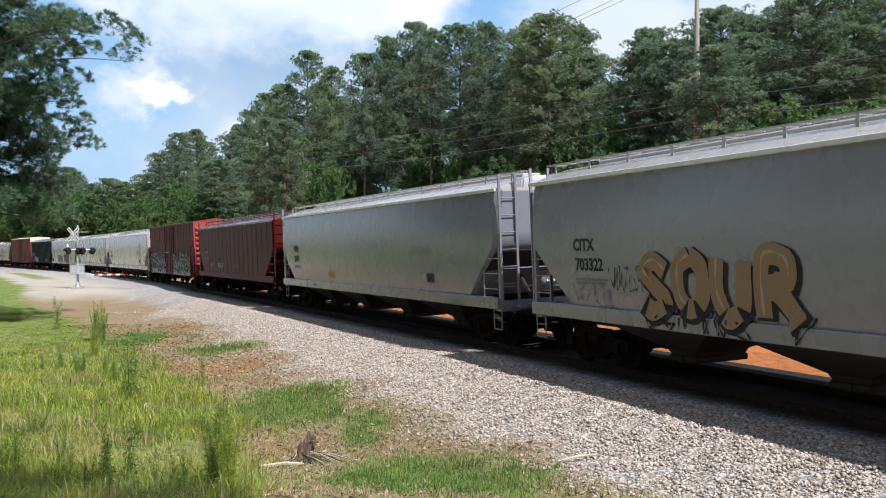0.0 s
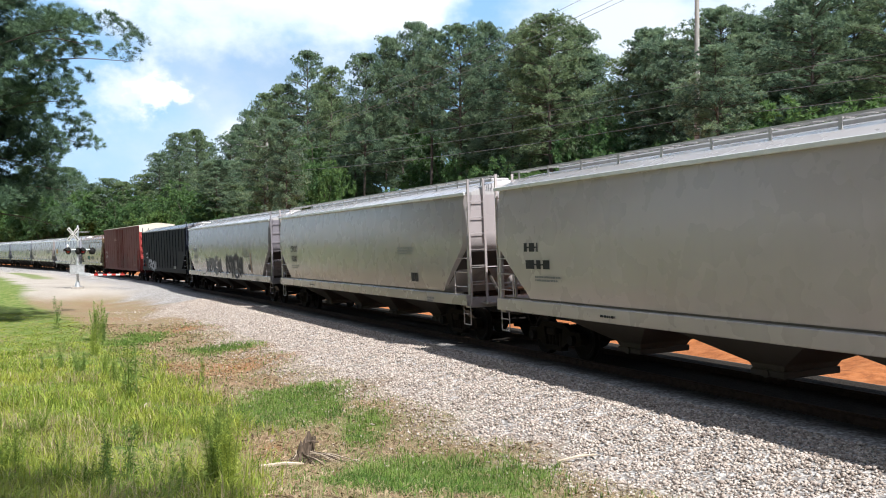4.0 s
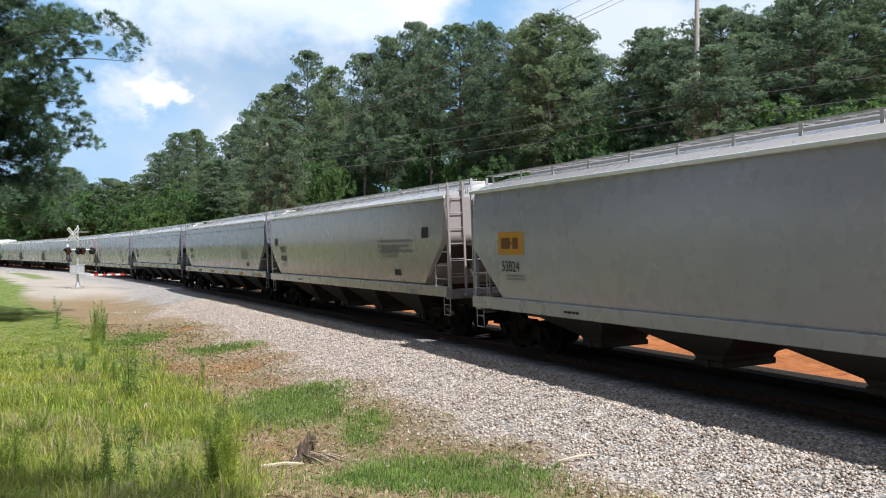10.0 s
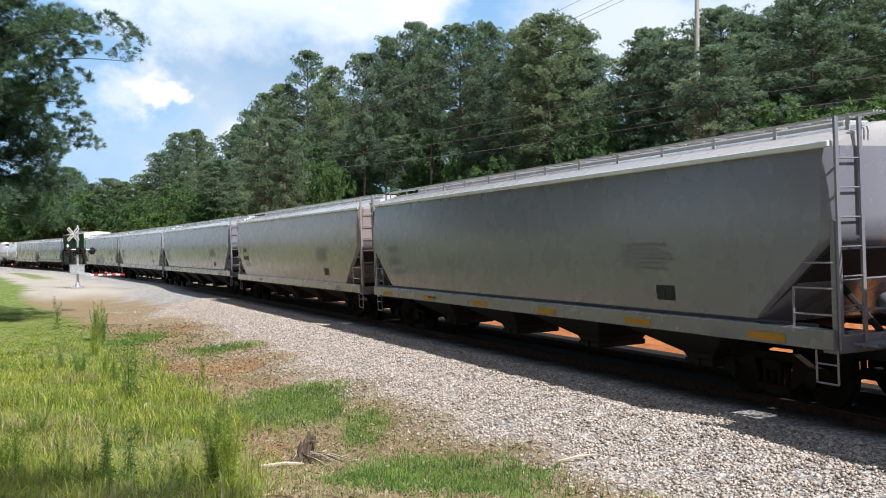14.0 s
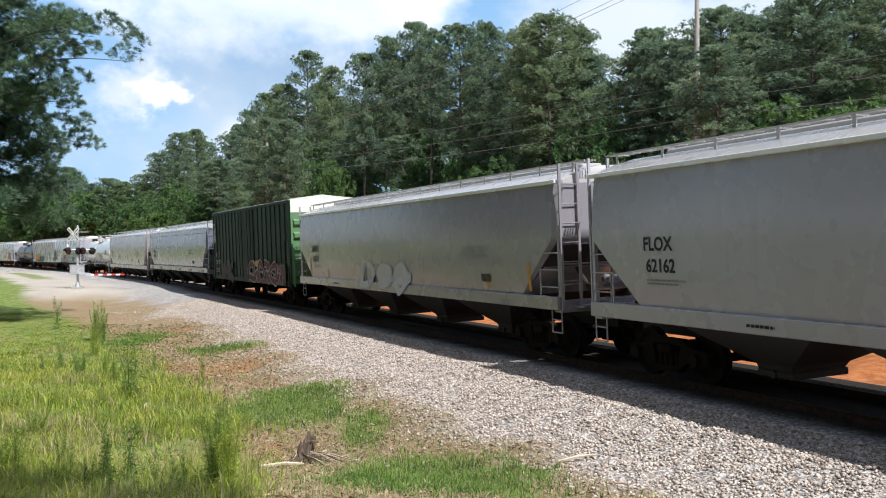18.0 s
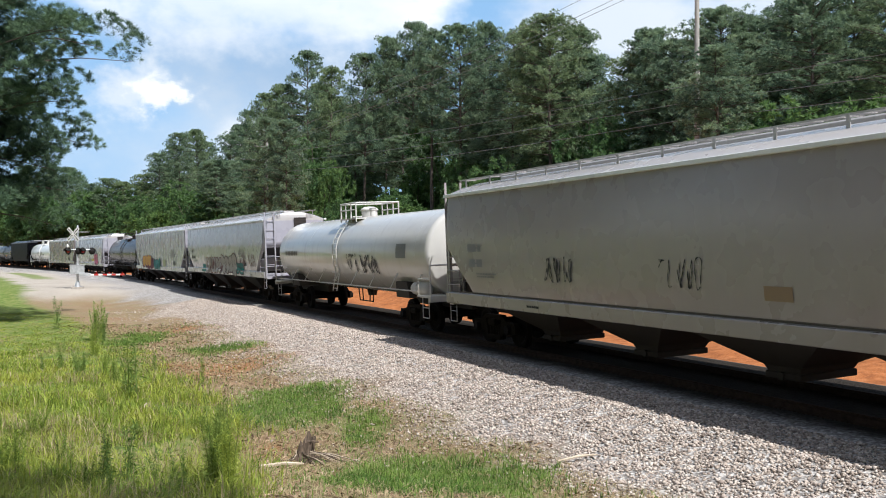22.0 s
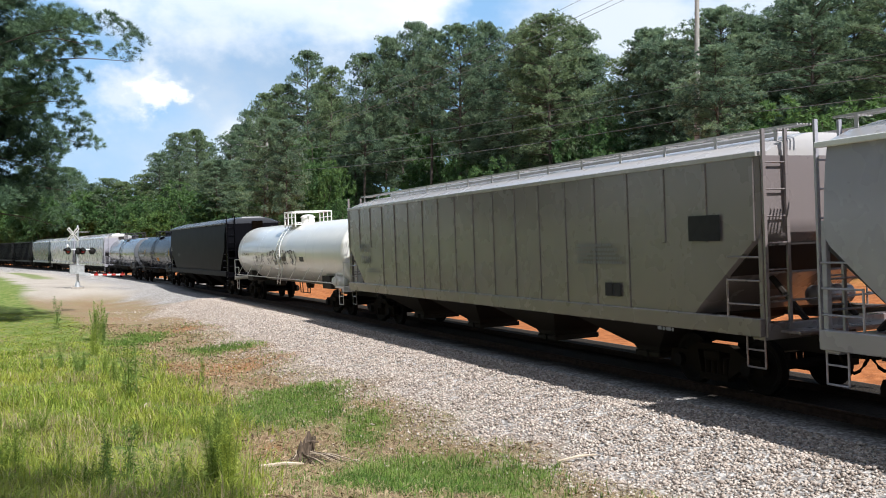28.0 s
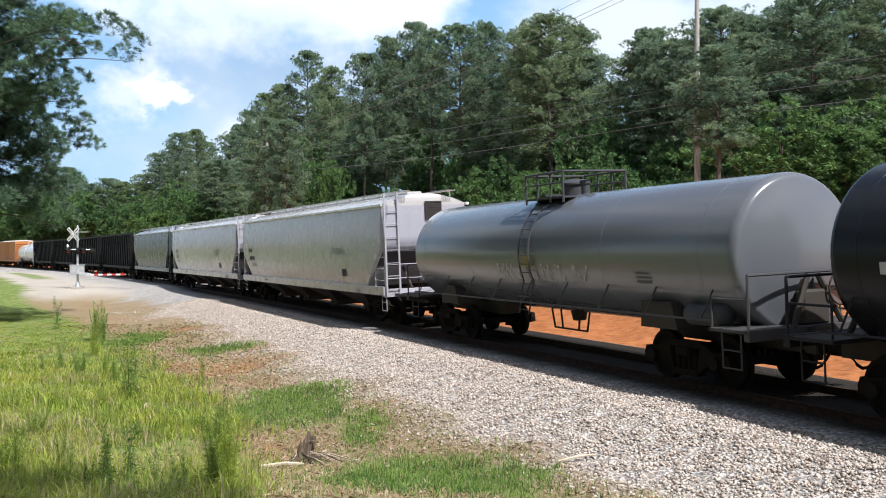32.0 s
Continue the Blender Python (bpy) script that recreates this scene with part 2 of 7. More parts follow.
def ground_masks(x, y, s, q, n1, n2, n3):
    """What covers the ground: height and shares of stone, clay, road and grass. All arrays."""
    near = -q
    prof_n = np.interp(near, [0, 0.6, 1.5, 2.9, 4.9, 7.0, 40, 900], [-0.165, -0.185, -0.205, -0.27, -0.62, -0.78, -0.55, -0.5])
    prof_f = np.interp(q, [0, 0.62, 1.0, 1.5, 1.9, 2.9, 4.0, 6.0, 10, 16, 24, 40, 3000], [-0.165, -0.13, -0.04, 0.01, 0.0, -0.3, -0.5, -0.45, 0.1, 0.9, 1.3, 1.6, 1.6])
    z = np.where(q < 0, prof_n, prof_f)
    cross = smooth(42, 50, s) * (1 - smooth(100, 150, s)) * (1 - smooth(13, 26, np.abs(q)))
    z = z * (1 - cross) + cross * np.where(np.abs(q) < 3, -0.05, -0.05 - 0.015 * (np.abs(q) - 3))
    d = np.hypot(x + 3.2, y * 0.92)
    bank = 1.55 * smooth(14.5, 2.0, d + 1.2 * (n2 - 0.5))
    left = 0.5 * smooth(-3, -9, x) * smooth(30, 10, y)
    z = z + (bank + left) * smooth(3.5, 8.0, near)
    rough = np.where(np.abs(q) < 2.5, 0.01, 0.09) * (n3 - 0.5) + np.where(q > 4, 0.5, 0.18) * smooth(3, 7, np.abs(q)) * (n2 - 0.5)
    z = z + rough * (1 - 0.8 * cross)
    stone = np.where(q < 0, 1 - smooth(4.0, 6.3, near + 2.6 * (n2 - 0.5)), 1 - smooth(1.75, 2.2, q + 0.3 * (n3 - 0.5)))
    clay = smooth(1.7, 2.1, q + 0.3 * (n3 - 0.5)) * (1 - smooth(17, 24, q + 6 * (n1 - 0.5)))
    road = smooth(42, 47, s + 3 * (n2 - 0.5)) * (1 - smooth(10.4, 11.4, near + 2 * (n2 - 0.5))) * (q < 2)
    strip = smooth(6.6, 7.3, near + n3 - 0.5) * (1 - smooth(8.4, 9.0, near + n3 - 0.5)) * smooth(72, 80, s)
    road = road * (1 - 0.85 * strip)
    # bare red earth and dry patches on the verge
    bare = np.exp(-(((x + 6.2) / 3.0) ** 2 + ((y - 26.0) / 4.5) ** 2)) + 0.7 * np.exp(-(((x + 9.8) / 3.0) ** 2 + ((y - 37) / 4) ** 2)) \
        + 1.1 * np.exp(-(((x + 2.75) / 0.5) ** 2 + ((y - 13.6) / 1.3) ** 2))
    clay = np.maximum(clay, np.where(q < -3, 0.55 * smooth(0.4, 0.8, bare + 0.9 * (n2 - 0.5)), 0))
    edge = np.interp(y, [5, 10, 15.8, 24, 36, 60], [-1.2, -2.2, -3.4, -7.1, -12.8, -27])
    green = green_share(x, y)
    dry = np.where(q < 0, smooth(-1.0, 0.5, x - edge + 1.4 * (n2 - 0.5)) * (1 - smooth(0.35, 0.7, green + 0.5 * (n2 - 0.5))), 0.3 * (n1 > 0.5))
    dry = np.where(y < 4, 0.2, dry)
    # dark band under the train: oily ballast with the train's shade painted in
    oil_shade = np.where(q < 0, 1 - smooth(0.85, 1.9, near + 0.5 * (n3 - 0.5)), 1 - smooth(1.85, 2.1, q + 0.2 * (n3 - 0.5))) * (1 - 0.6 * cross)
    return z, stone, clay, road, dry, oil_shade


def green_share(x, y):
    """Where short green grass has taken on the dry verge."""
    g = lambda cx, cy, rx, ry: np.exp(-(((x - cx) / rx) ** 2 + ((y - cy) / ry) ** 2))
    keep = 1 - np.exp(-(((x + 2.1) / 0.75) ** 2 + ((y - 12.7) / 1.1) ** 2))
    return 1.2 * g(-3.1, 19.0, 1.25, 2.7) + 1.2 * keep * g(-0.1, 11.9, 1.6, 1.9) + 0.8 * g(-7.2, 30.0, 1.6, 1.8) + 0.7 * g(-1.3, 16.2, 0.5, 1.6) + 0.8 * g(-11, 33, 1.2, 4)


def noises(xy, scale, seed):
    off = Vector((seed * 17.3, seed * 5.1, seed * 2.7))
    return np.array([noise.noise(Vector((a * scale, b * scale, 0)) + off) for a, b in xy]) * 0.5 + 0.5


def ground_at(x, y):
    n = [noises([(x, y)], sc, sd) for sc, sd in ((0.12, 1), (0.55, 2), (2.6, 3))]
    q, s = off_track(x, y), along(x, y)
    a = np.array([1.0])
    return float(ground_masks(a * x, a * y, a * s, a * q, *n)[0][0])


def ground_material():
    m, nt, b = material("ground", (0.3, 0.25, 0.15), 0.95, 0, 0.2)

    def mask(name):
        a = nt.nodes.new("ShaderNodeAttribute")
        a.attribute_name = name
        return a.outputs["Fac"]
    fine, mid, big = noise_node(nt, 28, 6, 0.7), noise_node(nt, 3.5, 6, 0.6), noise_node(nt, 0.35, 4, 0.5)
    grass = ramp(nt, mid, ((0.3, (0.07, 0.12, 0.02)), (0.5, (0.15, 0.20, 0.045)), (0.7, (0.27, 0.25, 0.10))))
    dry = ramp(nt, fine, ((0.3, (0.13, 0.086, 0.054)), (0.5, (0.29, 0.20, 0.125)), (0.75, (0.48, 0.37, 0.25))))
    clay = ramp(nt, mid, ((0.25, (0.17, 0.055, 0.018)), (0.5, (0.36, 0.125, 0.04)), (0.75, (0.46, 0.185, 0.07))))
    clay = mixed(nt, ramp(nt, fine, ((0.5, (0, 0, 0)), (0.85, (0.4, 0.4, 0.4)))), clay, (0.46, 0.24, 0.115))
    clay = mixed(nt, ramp(nt, noise_node(nt, 9, 5, 0.7), ((0.28, (0.7, 0.7, 0.7)), (0.45, (0, 0, 0)))), clay, (0.10, 0.04, 0.018))
    road = ramp(nt, fine, ((0.3, (0.30, 0.25, 0.20)), (0.6, (0.46, 0.41, 0.35)), (0.8, (0.55, 0.51, 0.45))))
    vor = nt.nodes.new("ShaderNodeTexVoronoi")
    vor.inputs["Scale"].default_value = 17
    tc = nt.nodes.new("ShaderNodeTexCoord")
    nt.links.new(tc.outputs["Object"], vor.inputs["Vector"])
    cell = nt.nodes.new("ShaderNodeSeparateColor")
    nt.links.new(vor.outputs["Color"], cell.inputs[0])
    stone = ramp(nt, cell.outputs[0], ((0.0, (0.20, 0.18, 0.17)), (0.5, (0.40, 0.37, 0.345)), (1.0, (0.60, 0.57, 0.54))))
    stone = mixed(nt, ramp(nt, vor.outputs["Distance"], ((0.45, (0, 0, 0)), (0.75, (0.7, 0.7, 0.7)))), stone, (0.12, 0.105, 0.095))
    dry = mixed(nt, ramp(nt, mid, ((0.42, (0, 0, 0)), (0.62, (0.75,) * 3))), dry, mixed(nt, 0.5, grass, dry))
    dry = mixed(nt, ramp(nt, big, ((0.45, (0, 0, 0)), (0.65, (0.45,) * 3))), dry, (0.21, 0.10, 0.058))
    c = mixed(nt, mask("dry"), grass, dry)
    c = mixed(nt, mask("clay"), c, clay)
    c = mixed(nt, mask("road"), c, road)
    c = mixed(nt, mask("stone"), c, stone)
    # oily stone, blackened further for the shade below the cars
    c = mixed(nt, mask("oil_shade"), c, ramp(nt, fine, ((0.3, (0.011, 0.009, 0.007)), (0.7, (0.038, 0.03, 0.023)))))
    c = mixed(nt, 0.35, c, mixed(nt, 1.0, c, ramp(nt, big, ((0.3, (0.7, 0.7, 0.7)), (0.7, (1.2, 1.2, 1.2)))), "MULTIPLY"))
    nt.links.new(c, b.inputs["Base Color"])
    bump(nt, b, mixed(nt, mask("stone"), fine, vor.outputs["Distance"]), 0.7, 0.04)
    return m


def build_ground():
    def lines(lo, hi, step, far_lo, far_hi, grow):
        mid = list(np.arange(lo, hi + 1e-6, step))
        a, d = [], step
        x = lo
        while x > far_lo:
            d = min(d * grow, 140)
            x -= d
            a.append(max(x, far_lo))
        c, d = [], step
        x = hi
        while x < far_hi:
            d = min(d * grow, 140)
            x += d
            c.append(min(x, far_hi))
        return np.array(a[::-1] + mid + c)
    ss = lines(-34, 62, 0.36, -2932, 2932, 1.07)[:-1]
    qq = lines(-22, 22, 0.25, -930, 3600, 1.10)
    S, Q = np.meshgrid(ss, qq, indexing="ij")
    th = TH0 - S / 933.6
    X, Y = CX + (RC + Q) * np.cos(th), CY - (RC + Q) * np.sin(th)
    xs, ys, s1, q1 = X.ravel(), Y.ravel(), S.ravel(), Q.ravel()
    xy = list(zip(xs.tolist(), ys.tolist()))
    n1, n2, n3 = noises(xy, 0.12, 1), noises(xy, 0.55, 2), noises(xy, 2.6, 3)
    z, stone, clay, road, dry, oil_shade = ground_masks(xs, ys, s1, q1, n1, n2, n3)
    ns, nq = len(ss), len(qq)
    idx = np.arange(ns * nq).reshape(ns, nq)
    a, b_ = idx, np.roll(idx, -1, axis=0)
    faces = np.stack([a[:, :-1], a[:, 1:], b_[:, 1:], b_[:, :-1]], axis=-1).reshape(-1, 4)
    me = bpy.data.meshes.new("ground")
    me.from_pydata(np.stack([xs, ys, z], 1).tolist(), [], faces[:, ::-1].tolist())
    for name, val in (("stone", stone), ("clay", clay), ("road", road), ("dry", dry), ("oil_shade", oil_shade)):
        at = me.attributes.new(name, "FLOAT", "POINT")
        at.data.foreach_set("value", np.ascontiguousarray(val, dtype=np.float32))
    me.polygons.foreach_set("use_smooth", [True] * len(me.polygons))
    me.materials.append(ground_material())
    if sum(p.normal.z for p in me.polygons[:50]) < 0:
        me.flip_normals()
    tagged(new("ground", me), "grassy verge, crushed stone, red clay and pale gravel road", "ground", kind="structure")


build_ground()

rusty, nt_, b_ = material("rail_steel", (0.07, 0.045, 0.035), 0.8, 0.0, 0.1)
nt_.links.new(ramp(nt_, noise_node(nt_, 9, 6), ((0.3, (0.025, 0.016, 0.012)), (0.7, (0.055, 0.034, 0.025)))), b_.inputs["Base Color"])
tie_wood, nt_, b_ = material("creosoted_wood", (0.07, 0.05, 0.04), 0.9)
nt_.links.new(ramp(nt_, noise_node(nt_, 6, 6, stretch=(1, 9, 1)), ((0.3, (0.045, 0.033, 0.026)), (0.7, (0.13, 0.10, 0.08)))), b_.inputs["Base Color"])


def build_track():
    track = tagged(new("railway_track"), "single curved railway track on crushed stone ballast", "railway track", kind="structure")
    for side in (-0.75, 0.75):
        bm = bmesh.new()
        rings = []
        for s in np.concatenate([np.arange(-700, -40, 12.0), np.arange(-40, 130, 2.0), np.arange(130, 900, 12.0)]):
            up = side * math.sin(radians(BANK))
            ring = []
            for y, z in ((-0.07, -0.17), (0.07, -0.17), (0.07, -0.15), (0.015, -0.13), (0.015, -0.045), (0.036, -0.03), (0.036, 0.0), (-0.036, 0.0), (-0.036, -0.03), (-0.015, -0.045), (-0.015, -0.13), (-0.07, -0.15)):
                ring.append(on_track(s, side + y, up + z))
            rings.append(ring)
        part("rail", fix(loft(bm, rings)), rusty, track)
    me = mesh_of("tie", boxes((-0.115, 0.115, -1.3, 1.3, -0.36, -0.175), bevel=0.012), tie_wood)
    rnd = random.Random(4)
    for k in range(230):
        m = track_pose(-26 + k * 0.53) @ pose(rnd.uniform(-0.03, 0.03), rnd.uniform(-0.04, 0.04), 0, 0, 0, rnd.uniform(-1, 1))
        shared("tie", me, None, track, m)


build_track()

# ---- railcars ----
STEEL = paint((0.0122, 0.0105, 0.0092), (0.026, 0.02, 0.016), 0.6, 0.8)
WHEEL, nt_, b_ = material("wheel_steel", (0.012, 0.010, 0.009), 0.75, 0.0, 0.06)
TRUCK_MESHES = {}


def truck_meshes():
    if TRUCK_MESHES:
        return TRUCK_MESHES
    bm = bmesh.new()
    lathe(bm, [(-0.065, 0.2), (-0.065, 0.40), (-0.06, 0.43), (-0.07, 0.44), (-0.075, 0.487), (-0.045, 0.487), (-0.04, 0.457), (0.06, 0.455), (0.065, 0.39), (0.03, 0.33), (0.03, 0.17), (0.08, 0.15), (0.08, 0.05)], "y", 26)
    TRUCK_MESHES["wheel"] = mesh_of("wheel", fix(bm), WHEEL)
    TRUCK_MESHES["axle"] = mesh_of("axle", fix(rod(bmesh.new(), (0, -1.05, 0), (0, 1.05, 0), 0.085, 10)), WHEEL)
    # side frame: a cast beam with two windows
    bm = bmesh.new()
    top = [(-1.2, 0.5), (-1.15, 0.62), (-0.75, 0.64), (-0.45, 0.80), (0.45, 0.80), (0.75, 0.64), (1.15, 0.62), (1.2, 0.5)]
    low = [(-1.2, 0.38), (-0.95, 0.33), (-0.62, 0.38), (-0.32, 0.2), (0.32, 0.2), (0.62, 0.38), (0.95, 0.33), (1.2, 0.38)]
    for k in range(7):
        for y0, y1 in ((-0.07, 0.07),):
            a, b, c, d = top[k], top[k + 1], low[k + 1], low[k]
            if k == 3:
                continue
            loft(bm, [[(a[0], y0, a[1]), (b[0], y0, b[1]), (c[0], y0, c[1]), (d[0], y0, d[1])], [(a[0], y1, a[1]), (b[0], y1, b[1]), (c[0], y1, c[1]), (d[0], y1, d[1])]])
    box(bm, -0.45, 0.45, -0.08, 0.08, 0.68, 0.80)
    box(bm, -0.36, 0.36, -0.09, 0.09, 0.17, 0.28)
    for x in (-0.24, -0.08, 0.08, 0.24):
        rod(bm, (x, 0, 0.28), (x, 0, 0.56), 0.055, 8)
    TRUCK_MESHES["side_frame"] = mesh_of("side_frame", fix(bm), STEEL)
    bm = boxes((-0.2, 0.2, -1.15, 1.15, 0.52, 0.70), bevel=0.03)
    TRUCK_MESHES["bolster"] = mesh_of("bolster", bm, STEEL)
    TRUCK_MESHES["bearing"] = mesh_of("bearing", fix(rod(bmesh.new(), (0, -0.09, 0), (0, 0.09, 0), 0.12, 10)), WHEEL)
    # coupler
    bm = boxes((-0.75, 0.05, -0.12, 0.12, 0.74, 0.96), (0.0, 0.34, -0.16, 0.1, 0.70, 1.0), (0.2, 0.42, -0.05, 0.17, 0.70, 1.0), bevel=0.03)
    TRUCK_MESHES["coupler"] = mesh_of("coupler", bm, STEEL)
    v, f = [], []
    tube(v, f, [Vector((0.1 * k, 0.25, 0.78 - 0.30 * math.sin(k * 0.5))) for k in range(7)], [0.028] * 7, 6)
    TRUCK_MESHES["air_hose"] = raw_mesh("air_hose", v, f, STEEL)
    return TRUCK_MESHES


def add_truck(car, x):
    t = truck_meshes()
    truck = shared("truck", t["bolster"], None, car, pose(x, 0, 0), "dark cast steel truck")
    for y in (-1.0, 1.0):
        shared("side_frame", t["side_frame"], None, truck, pose(0, y, 0))
    for ax in (-0.88, 0.88):
        shared("axle", t["axle"], None, truck, pose(ax, 0, 0.457))
        for y in (-1, 1):
            shared("wheel", t["wheel"], None, truck, pose(ax, 0.745 * y, 0.457, 0, 0, 0 if y > 0 else 180))
            shared("bearing", t["bearing"], None, truck, pose(ax, 1.08 * y, 0.457))


def add_coupler(car, x, way):
    c = shared("coupler", truck_meshes()["coupler"], None, car, pose(x, 0, 0, 0, 0, 0 if way > 0 else 180), "rusty knuckle coupler")
    shared("air_hose", truck_meshes()["air_hose"], None, c)


LADDERS = {}


def ladder_mesh(height, width, step, mat):
    """Rungs across y, from z 0 up."""
    key = (round(height, 2), width, step, mat.name)
    if key not in LADDERS:
        bm = bmesh.new()
        for y in (-width / 2, width / 2):
            box(bm, -0.012, 0.03, y - 0.03, y + 0.03, 0, height)
        n = int(height / step)
        for k in range(n):
            rod(bm, (0.01, -width / 2, step * (k + 0.5)), (0.01, width / 2, step * (k + 0.5)), 0.014, 6)
        LADDERS[key] = mesh_of("ladder", fix(bm), mat)
    return LADDERS[key]


FLATS = {}


def flat_paint(colour, rough=0.6):
    key = (colour, rough)
    if key not in FLATS:
        m, nt, b = material("lettering_paint", colour, rough, 0, 0.2)
        nt.links.new(mixed(nt, ramp(nt, noise_node(nt, 5, 5), ((0.4, (0, 0, 0)), (0.7, (0.3,) * 3))), colour, tuple(c * 0.6 + 0.05 for c in colour)), b.inputs["Base Color"])
        FLATS[key] = m
    return FLATS[key]


def ring8(x, y, z, c=0.12):
    c = min(c, x * 0.5, y * 0.5)
    return [(x, -y + c, z), (x, y - c, z), (x - c, y, z), (-x + c, y, z), (-x, y - c, z), (-x, -y + c, z), (-x + c, -y, z), (x - c, -y, z)]


def shade_smooth(ob, angle=40):
    me = ob.data
    me.polygons.foreach_set("use_smooth", [True] * len(me.polygons))
    me.set_sharp_from_angle(angle=radians(angle))
    return ob


def hopper(a, colour, label, roof=None, ribs=0, eave=4.0, sill=1.03, bays=4, amount=0.3, dirt=None, rough=0.27, cage=None, board=True, lit_fascia=None, panel=0.4, proud=0.03, group="freight cars"):
    """Covered hopper car, a: half its length over the sheets."""
    car = tagged(new("covered_hopper_car"), label, "railcar", "freight train")
    dirt = dirt or tuple(min(0.15, 0.012 + 0.5 * c) * k for c, k in zip(colour, (1.0, 0.86, 0.72)))
    side = paint(colour, dirt, amount, rough)
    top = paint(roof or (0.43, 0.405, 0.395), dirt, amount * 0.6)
    trim = paint(cage or colour, dirt, amount * 0.5)
    # darkened copy of the side colour: shade under the car painted in
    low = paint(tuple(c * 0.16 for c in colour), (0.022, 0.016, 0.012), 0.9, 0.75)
    f = eave - 4.06
    bm = bmesh.new()
    prof = [(a - 1.55, 1.535, sill + 0.27, 0.1), (a - 1.3, 1.565, sill + 0.5, 0.12), (a - 0.75, 1.60, sill + 0.95, 0.14), (a - 0.1, 1.615, sill + 1.48, 0.16), (a, 1.615, sill + 1.62, 0.16),
            (a, 1.61, 3.0 + f, 0.16), (a, 1.588, 3.4 + f, 0.16), (a, 1.555, 3.72 + f, 0.16), (a, 1.51, 4.0 + f, 0.16)]
    if ribs:
        prof = [(x, 1.575, z, 0.06) for x, y, z, c in prof]
    loft(bm, [ring8(x, y, z, c) for x, y, z, c in prof])
    body = shade_smooth(part("body", fix(bm), side, car))
    bm = bmesh.new()
    loft(bm, [ring8(x, y, z, c) for x, y, z, c in ((a - 0.02, 1.53, 3.98 + f, 0.16), (a - 0.02, 1.51, 4.07 + f, 0.16), (a - 0.05, 1.12, 4.23 + f, 0.16), (a - 0.12, 0.62, 4.36 + f, 0.14), (a - 0.15, 0.40, 4.39 + f, 0.1))])
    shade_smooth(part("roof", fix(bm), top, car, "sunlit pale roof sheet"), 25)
    if ribs:
        rib = mesh_of("side_rib", fix(boxes((-0.05, 0.05, -proud, 0.03, sill + 0.28, 3.97 + f), bevel=0.012)), side)
        short = mesh_of("side_rib", fix(boxes((-0.05, 0.05, -proud, 0.03, sill + 1.5, 3.97 + f), bevel=0.012)), side)
        for k in range(ribs):
            x = -a + 0.12 + (2 * a - 0.24) * k / (ribs - 1)
            for y, turn in ((-1.58, 0), (1.58, 180)):
                shared("side_rib", rib if abs(x) < a - 2.4 else short, None, car, pose(x, y, 0, 0, 0, turn))
    for y in (-1, 1):
        part("side_sill", boxes((-a, a, min(y * 1.44, y * 1.615), max(y * 1.44, y * 1.615), sill, sill + 0.29), bevel=0.015), side, car)
        # chord paler than the sides: sunlight along the eave is painted in
        part("roof_chord", boxes((-a, a, min(y * 1.50, y * 1.60), max(y * 1.50, y * 1.60), 3.985 + f, 4.07 + f), bevel=0.01), paint(lit_fascia, dirt, amount * 0.4) if lit_fascia else top, car, "eave strip painted pale as in sun")
    if board:
        for y in (-0.82, 0.82):
            bm = boxes((-a - 0.25, a + 0.25, y - 0.15, y - 0.125, 4.45 + f, 4.485 + f), (-a - 0.25, a + 0.25, y + 0.125, y + 0.15, 4.45 + f, 4.485 + f))
            for j in range(3):
                box(bm, -a - 0.25, a + 0.25, y - 0.082 + 0.064 * j, y - 0.055 + 0.064 * j, 4.46 + f, 4.482 + f)
            for j in range(int(4 * a)):
                x = -a + 0.1 + 0.5 * j
                box(bm, x, x + 0.03, y - 0.125, y + 0.125, 4.452 + f, 4.475 + f)
            part("running_board", bm, top, car, "open steel grating walkway")
        bracket = mesh_of("board_bracket", fix(boxes((-0.015, 0.015, -0.15, 0.15, 4.43 + f, 4.45 + f), (-0.035, 0.035, -0.165, -0.148, 4.17 + f, 4.46 + f))), top)
        n = int(2 * a / 1.45)
        for k in range(n + 1):
            x = -a + 0.2 + (2 * a - 0.4) * k / n
            for y, turn in ((-0.82, 0), (0.82, 180)):
                shared("board_bracket", bracket, None, car, pose(x, y, 0, 0, 0, turn))
        bm = bmesh.new()
        box(bm, -a + 0.9, a - 0.9, -0.28, 0.28, 4.38 + f, 4.50 + f, 0.03)
        part("hatch_trough", bm, top, car)
    # hopper bays
    span = (2 * a - 4.4) / bays
    bm = bmesh.new()
    h = min(span * 0.40, 1.75 if bays > 2 else 1.35)
    loft(bm, [[(-h, -1.42, sill + 0.27), (h, -1.42, sill + 0.27), (h, 1.42, sill + 0.27), (-h, 1.42, sill + 0.27)],
              [(-h, -1.40, sill - 0.01), (h, -1.40, sill - 0.01), (h, 1.40, sill - 0.01), (-h, 1.40, sill - 0.01)],
              [(-0.42, -0.7, 0.52), (0.42, -0.7, 0.52), (0.42, 0.55, 0.52), (-0.42, 0.55, 0.52)],
              [(-0.36, -0.66, 0.42), (0.36, -0.66, 0.42), (0.36, 0.5, 0.42), (-0.36, 0.5, 0.42)]])
    box(bm, -0.4, 0.4, -0.7, 0.55, 0.3, 0.42, 0.02)
    rod(bm, (0, -0.74, 0.36), (0, 0.58, 0.36), 0.07, 10)
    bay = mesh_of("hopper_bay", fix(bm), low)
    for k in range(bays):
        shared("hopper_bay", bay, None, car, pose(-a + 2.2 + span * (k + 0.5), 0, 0))
